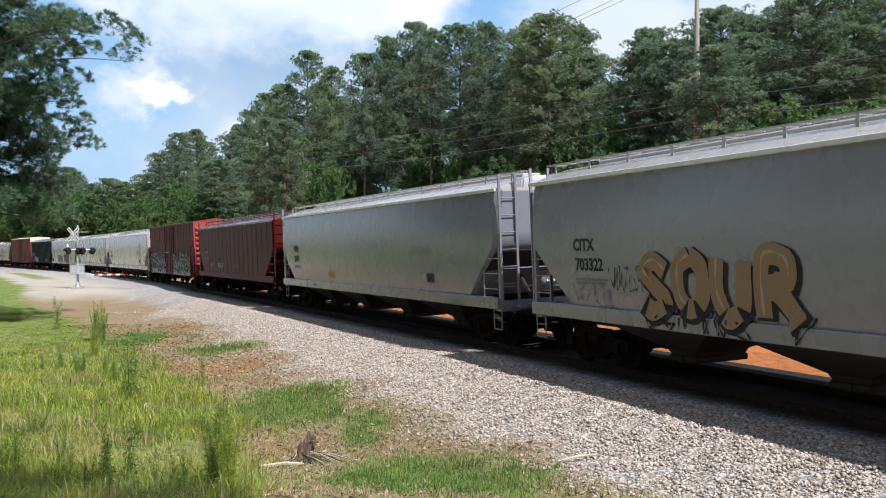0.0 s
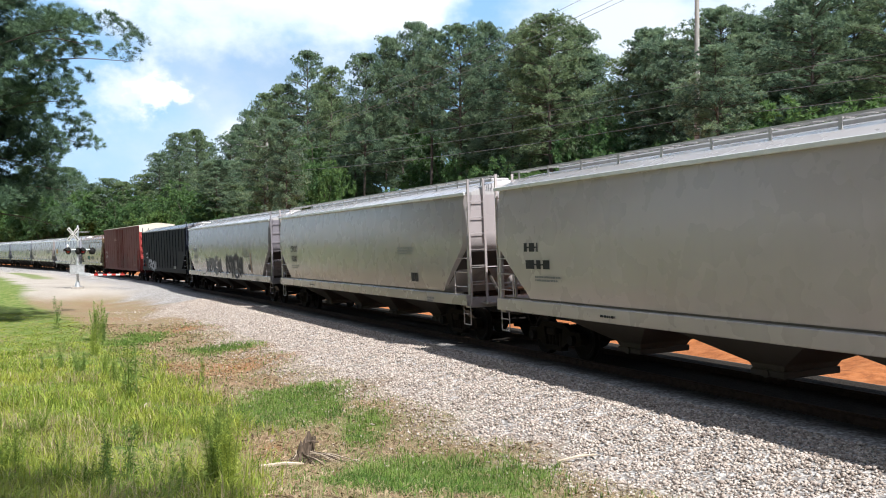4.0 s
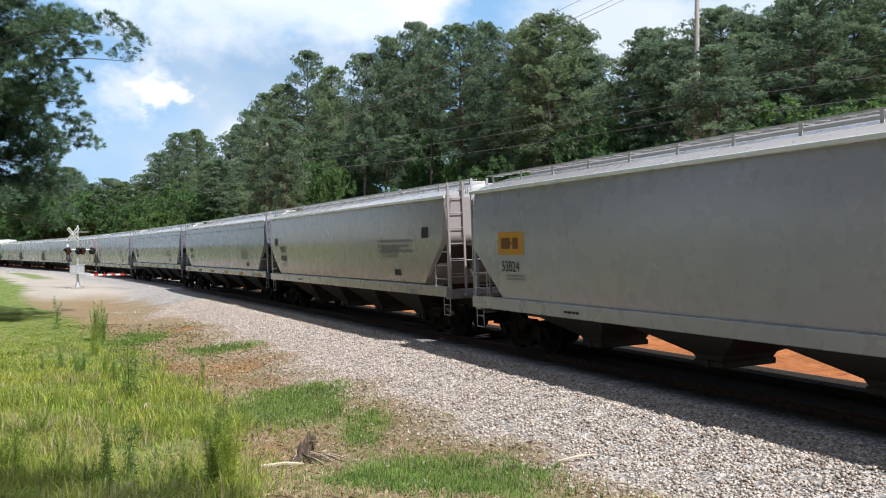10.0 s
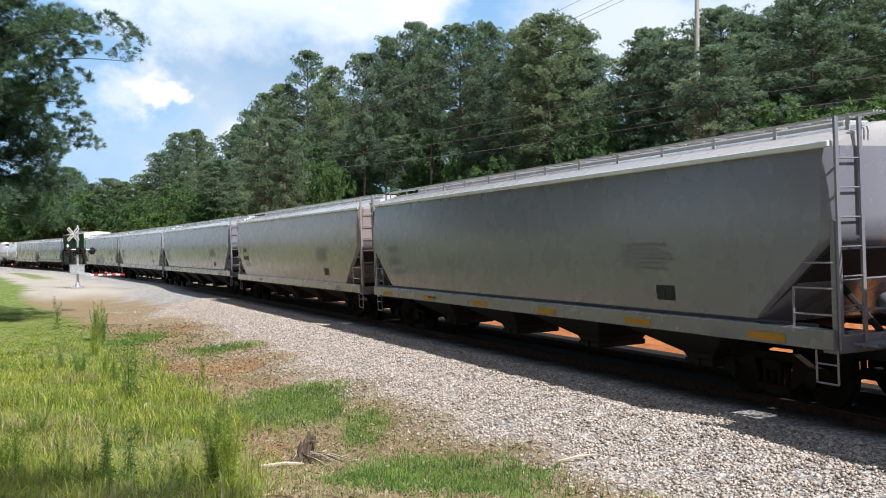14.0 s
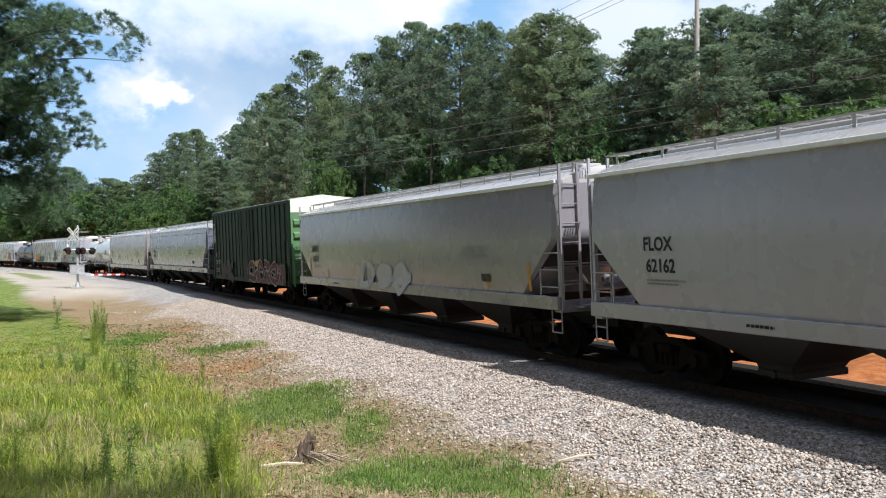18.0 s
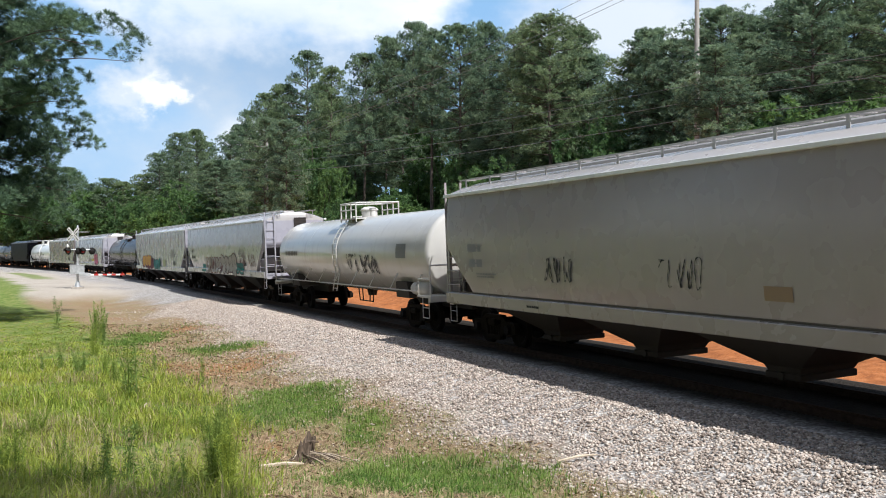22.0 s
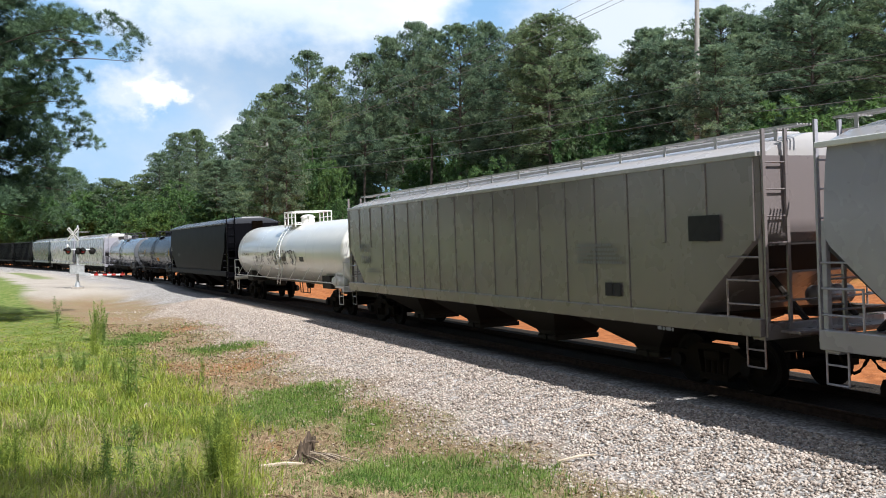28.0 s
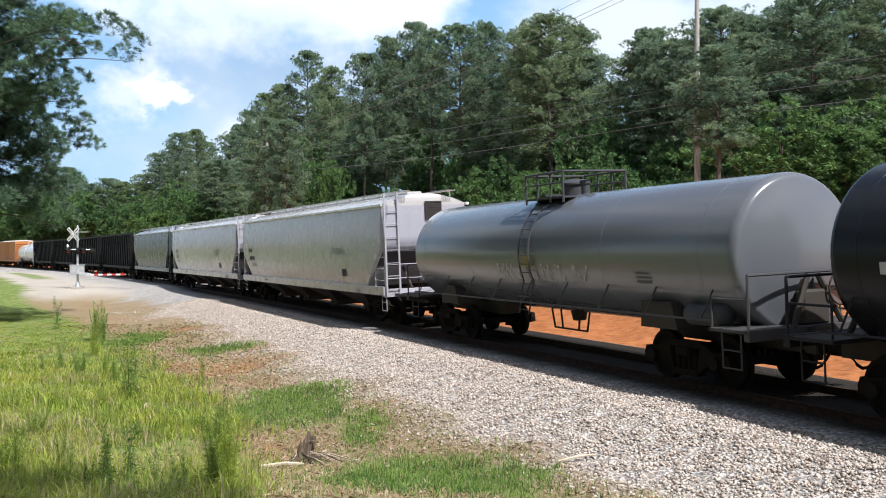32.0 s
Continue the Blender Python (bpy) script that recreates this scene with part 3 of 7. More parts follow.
    for w in (1, -1):
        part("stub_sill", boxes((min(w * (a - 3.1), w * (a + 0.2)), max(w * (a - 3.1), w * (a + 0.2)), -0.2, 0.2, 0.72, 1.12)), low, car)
        # slope sheet and side gusset behind the ladders, painted dark for shade
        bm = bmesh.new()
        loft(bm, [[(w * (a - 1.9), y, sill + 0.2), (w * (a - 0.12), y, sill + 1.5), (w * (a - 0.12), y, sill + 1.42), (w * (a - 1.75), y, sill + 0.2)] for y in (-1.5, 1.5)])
        part("slope_sheet", fix(bm), low, car, "end slope sheet painted dark for shade")
    ends(car, a, eave, sill, trim, low, panel)
    return car


END_MESHES = {}


def ends(car, a, eave, sill, trim, low, panel=0.4):
    """End sills, corner posts, ladders, platforms, brake gear, trucks and couplers."""
    key = (round(eave, 2), round(sill, 2), trim.name, low.name)
    if key not in END_MESHES:
        d = {}
        d["end_sill"] = mesh_of("end_sill", boxes((-0.28, 0.0, -1.52, 1.52, sill - 0.06, sill + 0.2), bevel=0.015), trim)
        bm = boxes((-0.09, 0.0, -0.045, 0.045, sill + 0.2, sill + 1.85), bevel=0.01)
        d["corner_post"] = mesh_of("corner_post", bm, trim)
        d["end_platform"] = mesh_of("end_platform", boxes((-0.05, 0.42, -1.2, 1.2, sill + 0.05, sill + 0.09)), trim)
        bm = bmesh.new()
        for z in (sill + 0.55, sill + 1.0):
            rod(bm, (0.03, -1.5, z), (0.03, 1.5, z), 0.018)
        d["end_rail"] = mesh_of("end_rail", fix(bm), trim)
        bm = bmesh.new()
        for z in (sill + 0.12, sill + 0.5, sill + 0.88, sill + 1.25):
            rod(bm, (-0.75, -0.02, z), (0.0, -0.02, z), 0.015)
        rod(bm, (-0.75, -0.02, sill + 0.1), (-0.75, -0.02, sill + 0.9), 0.018)
        d["grab_iron"] = mesh_of("grab_iron", fix(bm), trim)
        bm = bmesh.new()
        for x in (-0.42, -0.02):
            rod(bm, (x, 0, sill), (x, 0, sill - 0.5), 0.016)
        for z in (sill - 0.5, sill - 0.22):
            rod(bm, (-0.42, 0, z), (-0.02, 0, z), 0.016)
        d["sill_step"] = mesh_of("sill_step", fix(bm), trim)
        bm = bmesh.new()
        lathe(bm, [(-0.45, 0.02), (-0.43, 0.14), (-0.38, 0.17), (0.38, 0.17), (0.43, 0.14), (0.45, 0.02)], "y", 14)
        d["air_reservoir"] = mesh_of("air_reservoir", fix(bm), trim, True)
        bm = bmesh.new()
        for k in range(16):
            p, q = k * math.tau / 16, (k + 1) * math.tau / 16
            rod(bm, (0, 0.28 * math.cos(p), 0.28 * math.sin(p)), (0, 0.28 * math.cos(q), 0.28 * math.sin(q)), 0.016)
        for k in range(4):
            p = k * math.tau / 4
            rod(bm, (0, 0, 0), (0, 0.28 * math.cos(p), 0.28 * math.sin(p)), 0.012)
        d["brake_wheel"] = mesh_of("brake_wheel", fix(bm), low)
        d["brace"] = mesh_of("end_brace", fix(rod(bmesh.new(), (0, 0, 0), (-1.5, 0, 1.35), 0.05, 6)), low)
        bm = boxes((-0.012, 0.012, -0.30, 0.30, 0.0, 0.62))
        for k in range(8):
            rod(bm, (0.02, -0.3, 0.04 + k * 0.077), (0.02, 0.3, 0.04 + k * 0.077), 0.014, 4)
        d["end_tread"] = mesh_of("tread_panel", fix(bm), low)
        END_MESHES[key] = d
    d = END_MESHES[key]
    lad = ladder_mesh(eave - sill + 0.35, 0.46, 0.42, trim)
    for w in (1, -1):
        turn = 0 if w > 0 else 180
        def put(n, m, nm=None, label=""):
            return shared(nm or n, d[n], None, car, pose(0, 0, 0, 0, 0, turn) @ m, label)
        put("end_sill", pose(a, 0, 0))
        for y in (-1.48, 1.48):
            put("corner_post", pose(a, y, 0))
        put("end_platform", pose(a, 0, 0))
        put("end_rail", pose(a, 0, 0))
        for y in (-0.55, 0.55):
            put("brace", pose(a - 0.1, y, sill + 0.2))
        for y in (-1, 1):
            put("grab_iron", pose(a, 1.56 * y, 0, 0, 0, 0))
            put("sill_step", pose(a, 1.5 * y, 0))
        put("air_reservoir", pose(a - 0.45, 0.35 * w, sill + 0.55), label="small cylindrical air tank")
        put("brake_wheel", pose(a + 0.1, 0.75 * w, sill + 1.15))
        put("end_tread", pose(a + 0.03, 0.25, eave - 0.55))
        shared("end_ladder", lad, None, car, pose(0, 0, 0, 0, 0, turn) @ pose(a + 0.05, -1.27 * w, sill), "end ladder")
        add_coupler(car, w * (a + 0.38), w)
        add_truck(car, w * (a - 1.75))


def boxcar(a, colour, label, eave=4.42, sill=0.95, roof=(0.55, 0.53, 0.5), end=None, posts=17, door=(0.0, 3.1), band=None, ridges=9, depth=0.035, amount=0.3, dirt=None):
    dirt = dirt or tuple(c * 0.7 + 0.006 for c in colour)
    car = tagged(new("boxcar"), label, "railcar", "freight train")
    side = paint(colour, dirt, amount, 0.55)
    top = paint(roof, dirt, 0.3, 0.5)
    # end colour can be a brighter copy of the side's, with the sun painted in
    endp = paint(end or colour, dirt, amount * 0.6, 0.5)
    # underframe takes a darkened side colour, shade below the floor included
    low = paint(tuple(c * 0.3 for c in colour), (0.022, 0.016, 0.012), 0.8, 0.75)
    part("body", boxes((-a, a, -1.50, 1.50, sill + 0.05, eave), bevel=0.02), side, car)
    bm = bmesh.new()
    loft(bm, [[(x, -1.53, eave - 0.01), (x, -1.53, eave + 0.02), (x, 0, eave + 0.18), (x, 1.53, eave + 0.02), (x, 1.53, eave - 0.01)] for x in (-a - 0.03, a + 0.03)])
    part("roof", fix(bm), top, car, "pale ribbed metal roof")
    bm = bmesh.new()
    loft(bm, [[(x, -1.54, eave + 0.035), (x, 0, eave + 0.21), (x, 1.54, eave + 0.035), (x, 0, eave + 0.16)] for x in (-0.04, 0.04)])
    seam = mesh_of("roof_seam", fix(bm), top)
    for k in range(13):
        shared("roof_seam", seam, None, car, pose(-a + 0.1 + (2 * a - 0.2) * k / 12, 0, 0))
    post = mesh_of("side_post", boxes((-0.075, 0.075, -depth, 0.02, sill + 0.12, eave - 0.06), bevel=0.025), side)
    dx, dw = door
    for k in range(posts):
        x = -a + 0.1 + (2 * a - 0.2) * k / (posts - 1)
        for y, turn in ((-1.5, 0), (1.5, 180)):
            if abs(x - dx) > dw / 2 + 0.1 or y > 0:
                shared("side_post", post, None, car, pose(x, y, 0, 0, 0, turn))
    for y in (-1, 1):
        part("side_sill", boxes((-a, a, min(1.47 * y, 1.57 * y), max(1.47 * y, 1.57 * y), sill, sill + 0.2), bevel=0.012), side, car)
        part("roof_chord", boxes((-a, a, min(1.5 * y, 1.57 * y), max(1.5 * y, 1.57 * y), eave - 0.12, eave - 0.01)), side, car)
    part("centre_sill", boxes((-a, a, -0.25, 0.25, 0.62, sill + 0.1)), low, car)
    for x in (-0.42 * a, 0.0, 0.42 * a):
        part("crossbearer", boxes((x - 0.12, x + 0.12, -1.4, 1.4, 0.68, sill + 0.1), bevel=0.01), low, car)
    bm = bmesh.new()
    lathe(bm, [(-0.55, 0.02), (-0.52, 0.16), (-0.45, 0.19), (0.45, 0.19), (0.52, 0.16), (0.55, 0.02)], "x", 12)
    bmesh.ops.translate(bm, verts=bm.verts, vec=(1.6, -0.7, 0.62))
    part("brake_cylinder", fix(bm), low, car)
    # plug door with its bars
    d = part("sliding_door", boxes((dx - dw / 2, dx + dw / 2, -1.545, -1.48, sill + 0.18, eave - 0.14), bevel=0.015), side, car, "closed plug door")
    for k in range(5):
        z = sill + 0.45 + k * (eave - sill - 0.8) / 4
        part("door_stiffener", boxes((dx - dw / 2 + 0.08, dx + dw / 2 - 0.08, -1.56, -1.54, z, z + 0.07), bevel=0.006), side, d)
    for x in (-0.62, -0.3, 0.3, 0.62):
        part("lock_rod", fix(rod(bmesh.new(), (dx + x * dw / 1.6, -1.60, sill + 0.15), (dx + x * dw / 1.6, -1.60, eave - 0.15), 0.022)), side, d)
    part("door_track", fix(rod(bmesh.new(), (dx - dw / 2 - 0.2, -1.6, sill + 0.22), (dx + dw / 2 + 0.4, -1.6, sill + 0.22), 0.03)), side, car)
    # corrugated ends
    n = ridges
    step = (eave - sill - (0.95 if band else 0.55)) / n
    bm = bmesh.new()
    loft(bm, [[(0, y, -step * 0.3), (0.11, y * 0.97, -step * 0.14), (0.11, y * 0.97, step * 0.14), (0, y, step * 0.3)] for y in (-1.40, 1.40)])
    rib = mesh_of("end_corrugation", fix(bm), endp)
    for w in (1, -1):
        turn = 0 if w > 0 else 180
        m0 = pose(0, 0, 0, 0, 0, turn)
        shared("end_panel", mesh_of("end_panel", boxes((a - 0.01, a + 0.02, -1.49, 1.49, sill + 0.05, eave - 0.0)), endp), None, car, m0)
        if band:
            shared("end_band", mesh_of("end_band", boxes((a + 0.01, a + 0.035, -1.48, 1.48, eave - 0.55, eave + 0.02)), paint(band, dirt, 0.2, 0.5)), None, car, m0, "cream band across the end")
        for k in range(n):
            shared("end_corrugation", rib, None, car, m0 @ pose(a + 0.015, 0, sill + 0.35 + step * (k + 0.3)))
        shared("end_ladder", ladder_mesh(2.0, 0.46, 0.42, endp), None, car, m0 @ pose(a + 0.14, -1.2 * w, sill))
        shared("end_ladder", ladder_mesh(2.0, 0.46, 0.42, endp), None, car, m0 @ pose(a + 0.14, 1.2 * w, sill))
        shared("side_ladder", ladder_mesh(2.0, 0.46, 0.42, side), None, car, m0 @ pose(a - 0.4, -1.6 * w * w if w > 0 else 1.6, sill, 0, 0, -90 if w > 0 else 90))
        shared("end_platform", mesh_of("end_platform", boxes((a, a + 0.4, -1.0, 1.0, sill + 0.02, sill + 0.06)), low), None, car, m0)
        shared("brake_wheel", brake_wheel_mesh(endp), None, car, m0 @ pose(a + 0.25, 0.55 * w, sill + 1.1))
        shared("end_sill", mesh_of("end_sill", boxes((a - 0.3, a + 0.1, -1.5, 1.5, sill - 0.12, sill + 0.1), bevel=0.01), low), None, car, m0)
        add_coupler(car, w * (a + 0.45), w)
        add_truck(car, w * (a - 1.9))
    return car


BRAKES = {}


def brake_wheel_mesh(mat):
    if mat.name not in BRAKES:
        bm = bmesh.new()
        for k in range(16):
            p, q = k * math.tau / 16, (k + 1) * math.tau / 16
            rod(bm, (0, 0.28 * math.cos(p), 0.28 * math.sin(p)), (0, 0.28 * math.cos(q), 0.28 * math.sin(q)), 0.016)
        for k in range(4):
            p = k * math.tau / 4
            rod(bm, (0, 0, 0), (0, 0.28 * math.cos(p), 0.28 * math.sin(p)), 0.012)
        rod(bm, (0, 0, 0), (-0.2, 0, 0), 0.04)
        BRAKES[mat.name] = mesh_of("brake_wheel", fix(bm), mat)
    return BRAKES[mat.name]


def tank_car(a, colour, label, radius=1.39, mid=2.36, amount=0.4, dirt=(0.16, 0.12, 0.09), rough=0.22, trim=None, rail=0.5, over=0.45):
    """a: half the length over the heads."""
    car = tagged(new("tank_car"), label, "railcar", "freight train")
    if max(colour) < 0.05:
        dirt = (0.045, 0.036, 0.03)
    shell = paint(colour, dirt, amount, rough)
    metal = paint(trim or colour, dirt, 0.3, 0.5)
    low = paint((0.05, 0.045, 0.04), (0.10, 0.07, 0.05), 0.7, 0.7)
    # shallow dished heads with a tight knuckle
    e = a + over
    prof = [(-e + 0.30 * g * g, max(0.02, radius * g)) for g in np.linspace(0, 0.9, 8)]
    prof += [(-e + 0.243 + 0.2 * (1 - math.cos(t)), radius * (0.9 + 0.1 * math.sin(t))) for t in np.linspace(0.25, math.pi / 2, 6)]
    full = prof + [(-u, r) for u, r in prof[::-1]]
    bm = bmesh.new()
    lathe(bm, full, "x", 48)
    bmesh.ops.translate(bm, verts=bm.verts, vec=(0, 0, mid))
    shade_smooth(part("tank_shell", fix(bm), shell, car), 50)
    # weld bands
    bm = bmesh.new()
    lathe(bm, [(-0.02, radius + 0.0005), (-0.012, radius + 0.0025), (0.012, radius + 0.0025), (0.02, radius + 0.0005)], "x", 48)
    bmesh.ops.translate(bm, verts=bm.verts, vec=(0, 0, mid))
    band = mesh_of("weld_band", fix(bm), shell, True)
    for k in range(5):
        shared("weld_band", band, None, car, pose((k - 2) * (a - 0.7) / 2, 0, 0))
    # top platform with rails, manway and valve housing
    t = mid + radius
    deck = part("top_platform", boxes((-0.88, 0.88, -0.85, -0.45, t - 0.10, t - 0.06), (-0.88, 0.88, 0.45, 0.85, t - 0.10, t - 0.06), (-0.88, -0.62, -0.45, 0.45, t + 0.0, t + 0.04)), metal, car, "safety platform with railings")
    for y in (-0.85, 0.85):
        for x in (-0.86, -0.3, 0.3, 0.86):
            part("rail_post", fix(rod(bmesh.new(), (x, y, t - 0.2), (x, y, t + rail), 0.028)), metal, deck)
        part("top_rail", fix(rod(bmesh.new(), (-0.88, y, t + rail), (0.88, y, t + rail), 0.028)), metal, deck)
        part("mid_rail", fix(rod(bmesh.new(), (-0.88, y, t + rail * 0.5), (0.88, y, t + rail * 0.5), 0.02)), metal, deck)
    for x in (-0.88, 0.88):
        part("cross_rail", fix(rod(bmesh.new(), (x, -0.85, t + rail), (x, 0.85, t + rail), 0.028)), metal, deck)
    bm = bmesh.new()
    lathe(bm, [(t - 0.1, 0.30), (t + 0.22, 0.30), (t + 0.23, 0.34), (t + 0.27, 0.34), (t + 0.36, 0.2), (t + 0.38, 0.02)], "z", 20)
    shade_smooth(part("manway", fix(bm), metal, car, "domed manway cover"))
    bm = bmesh.new()
    lathe(bm, [(t - 0.1, 0.10), (t + 0.2, 0.10), (t + 0.22, 0.13), (t + 0.3, 0.13), (t + 0.32, 0.02)], "z", 12)
    bmesh.ops.translate(bm, verts=bm.verts, vec=(0.62, -0.1, 0))
    part("safety_valve", fix(bm), metal, car)
    # ladder that follows the shell
    for y0 in (-1, 1):
        bm = bmesh.new()
        r = radius + 0.09
        for k in range(9):
            g0, g1 = radians(48 - k * 8), radians(48 - (k + 1) * 8)
            for x in (-0.23, 0.23):
                rod(bm, (x, y0 * r * math.cos(g0), mid + r * math.sin(g0)), (x, y0 * r * math.cos(g1), mid + r * math.sin(g1)), 0.02)
            rod(bm, (-0.23, y0 * r * math.cos(g0), mid + r * math.sin(g0)), (0.23, y0 * r * math.cos(g0), mid + r * math.sin(g0)), 0.015)
        for x in (-0.23, 0.23):
            rod(bm, (x, y0 * r * math.cos(radians(-24)), mid + r * math.sin(radians(-24))), (x, y0 * 1.5, 1.0), 0.02)
        for k in range(3):
            rod(bm, (-0.23, y0 * 1.5, 1.1 + 0.3 * k), (0.23, y0 * 1.5, 1.1 + 0.3 * k), 0.015)
        part("side_ladder", fix(bm), metal, car)
        part("hand_rail", fix(rod(bmesh.new(), (-a + 0.2, y0 * 1.54, 1.28), (a - 0.2, y0 * 1.54, 1.28), 0.022)), metal, car)
        for k in range(9):
            x = (k - 4) * (a - 0.5) / 4
            part("rail_bracket", fix(rod(bmesh.new(), (x, y0 * 1.54, 1.28), (x, y0 * 1.25, mid - math.sqrt(max(0.1, radius ** 2 - 1.25 ** 2)) + 0.02), 0.016)), metal, car)
    # bottom outlet
    bm = bmesh.new()
    lathe(bm, [(0.75, 0.02), (0.75, 0.16), (0.95, 0.2), (1.2, 0.28)], "z", 14)
    part("bottom_outlet", fix(bm), low, car)
    bm = bmesh.new()
    for x in (-0.9, -0.45, 0.45, 0.9):
        rod(bm, (x, -0.25, 1.2), (x * 0.8, -0.25, 0.55), 0.025)
    rod(bm, (-0.72, -0.25, 0.55), (0.72, -0.25, 0.55), 0.025)
    part("outlet_guard", fix(bm), low, car)
    for w in (1, -1):
        m0 = pose(0, 0, 0, 0, 0, 0 if w > 0 else 180)
        # stub sill, saddle and end platform
        bm = boxes((a - 3.4, a + 0.75, -0.22, 0.22, 0.70, 1.14))
        loft(bm, [[(a - 2.6, -1.25, 1.0), (a - 1.5, -1.25, 1.0), (a - 1.5, 1.25, 1.0), (a - 2.6, 1.25, 1.0)], [(a - 2.5, -1.3, 1.5), (a - 1.6, -1.3, 1.5), (a - 1.6, 1.3, 1.5), (a - 2.5, 1.3, 1.5)]])
        shared("saddle", mesh_of("saddle", fix(bm), low), None, car, m0)
        pl = shared("end_platform", mesh_of("end_platform", boxes((a - 0.35, a + 0.62, -1.5, 1.5, 1.10, 1.16), (a + 0.5, a + 0.64, -1.5, 1.5, 0.98, 1.17), bevel=0.01), metal), None, car, m0, "end platform with hand rail")
        bm = bmesh.new()
        for y in (-1.46, 1.46):
            rod(bm, (a + 0.58, y, 1.15), (a + 0.58, y, 2.05), 0.025)
            rod(bm, (a - 0.3, y, 1.15), (a - 0.3, y, 1.65), 0.02)
            rod(bm, (a - 0.3, y, 1.65), (a + 0.58, y, 1.65), 0.02)
        rod(bm, (a + 0.58, -1.46, 2.05), (a + 0.58, 1.46, 2.05), 0.025)
        part("end_hand_rail", fix(bm), metal, pl)
        bm = bmesh.new()
        for y in (-0.55, 0.55):
            rod(bm, (a + over + 0.16, y, 1.15), (a + over + 0.06, y * 0.2, 2.0), 0.05)
        part("end_brace", fix(bm), low, pl)
        part("head_block", boxes((a + over - 0.05, a + over + 0.14, -0.3, 0.3, 1.16, 1.75), bevel=0.04), low, pl, "dark bracket on the tank head")
        bm = bmesh.new()
        for y in (-1.42, 1.42):
            for x in (a - 0.1, a + 0.35):
                rod(bm, (x, y, 1.1), (x, y, 0.5), 0.016)
            for z in (0.5, 0.8):
                rod(bm, (a - 0.1, y, z), (a + 0.35, y, z), 0.016)
        part("sill_step", fix(bm), metal, pl)
        shared("brake_wheel", brake_wheel_mesh(low), None, car, m0 @ pose(a + over + 0.2, 0.5 * w, 1.75))
        bm = bmesh.new()
        lathe(bm, [(-0.5, 0.02), (-0.48, 0.17), (-0.42, 0.2), (0.42, 0.2), (0.48, 0.17), (0.5, 0.02)], "x", 14)
        bmesh.ops.translate(bm, verts=bm.verts, vec=(a - 0.75, -1.15, 1.32))
        shared("air_reservoir", mesh_of("air_reservoir", fix(bm), metal, True), None, car, m0)
        add_coupler(car, w * (a + 0.95), w)
        add_truck(car, w * (a - 1.55))
    return car


def gondola(a, colour, label, top=4.1, sill=1.0, ribs=15, amount=0.3, dirt=(0.09, 0.08, 0.07)):
    """Open-topped hopper with outside posts."""
    car = tagged(new("open_hopper_car"), label, "railcar", "freight train")
    side = paint(colour, dirt, amount, 0.6)
    low = paint(tuple(c * 0.6 for c in colour), dirt, 0.6, 0.7)
    bm = bmesh.new()
    loft(bm, [ring8(x, y, z, 0.05) for x, y, z in ((a - 2.4, 1.44, sill + 0.25), (a - 0.05, 1.46, sill + 1.6), (a, 1.46, sill + 1.7), (a, 1.46, top), (a - 0.06, 1.40, top), (a - 0.06, 1.40, top - 0.55))])
    part("body", fix(bm), side, car)
    bm = bmesh.new()
    rnd = random.Random(3)
    n = 40
    for k in range(n):
        u = -a + 0.5 + (2 * a - 1.0) * k / n
        for j in range(5):
            y = -1.15 + 0.58 * j
            z = top - 0.4 + 0.3 * (1 - abs(y) / 1.3) + rnd.uniform(-0.08, 0.08)
            s = rnd.uniform(0.25, 0.42)
            loft(bm, [[(u - s, y - s, top - 0.8), (u + s, y - s, top - 0.8), (u + s, y + s, top - 0.8), (u - s, y + s, top - 0.8)], [(u - s * 0.4, y - s * 0.3, z), (u + s * 0.5, y - s * 0.4, z), (u + s * 0.4, y + s * 0.4, z), (u - s * 0.3, y + s * 0.5, z)]])
    part("coal_load", fix(bm), low, car, "heaped dark load")
    post = mesh_of("side_post", boxes((-0.07, 0.07, -0.10, 0.02, sill + 0.1, top - 0.05), bevel=0.02), side)
    for k in range(ribs):
        x = -a + 0.08 + (2 * a - 0.16) * k / (ribs - 1)
        for y, turn in ((-1.46, 0), (1.46, 180)):
            shared("side_post", post, None, car, pose(x, y, 0, 0, 0, turn))
    for y in (-1, 1):
        part("top_chord", boxes((-a, a, min(1.42 * y, 1.6 * y), max(1.42 * y, 1.6 * y), top - 0.02, top + 0.12), bevel=0.02), side, car)
        part("side_sill", boxes((-a, a, min(1.42 * y, 1.58 * y), max(1.42 * y, 1.58 * y), sill, sill + 0.24), bevel=0.015), side, car)
    bm = bmesh.new()
    bays, span = 3, (2 * a - 4.9) / 3
    h = span / 2
    loft(bm, [[(-h, -1.4, sill + 0.25), (h, -1.4, sill + 0.25), (h, 1.4, sill + 0.25), (-h, 1.4, sill + 0.25)], [(-0.5, -0.9, 0.4), (0.5, -0.9, 0.4), (0.5, 0.9, 0.4), (-0.5, 0.9, 0.4)]])
    bay = mesh_of("hopper_bay", fix(bm), low)
    for k in range(bays):
        shared("hopper_bay", bay, None, car, pose(-a + 2.45 + span * (k + 0.5), 0, 0))
    part("centre_sill", boxes((-a - 0.2, a + 0.2, -0.2, 0.2, 0.72, 1.12)), low, car)
    ends(car, a, top - 0.3, sill, side, low)
    for w in (1, -1):
        m0 = pose(0, 0, 0, 0, 0, 0 if w > 0 else 180)
        shared("side_ladder", ladder_mesh(top - sill, 0.46, 0.42, side), None, car, pose(w * (a - 0.35), -1.6, sill, 0, 0, -90))
    return car
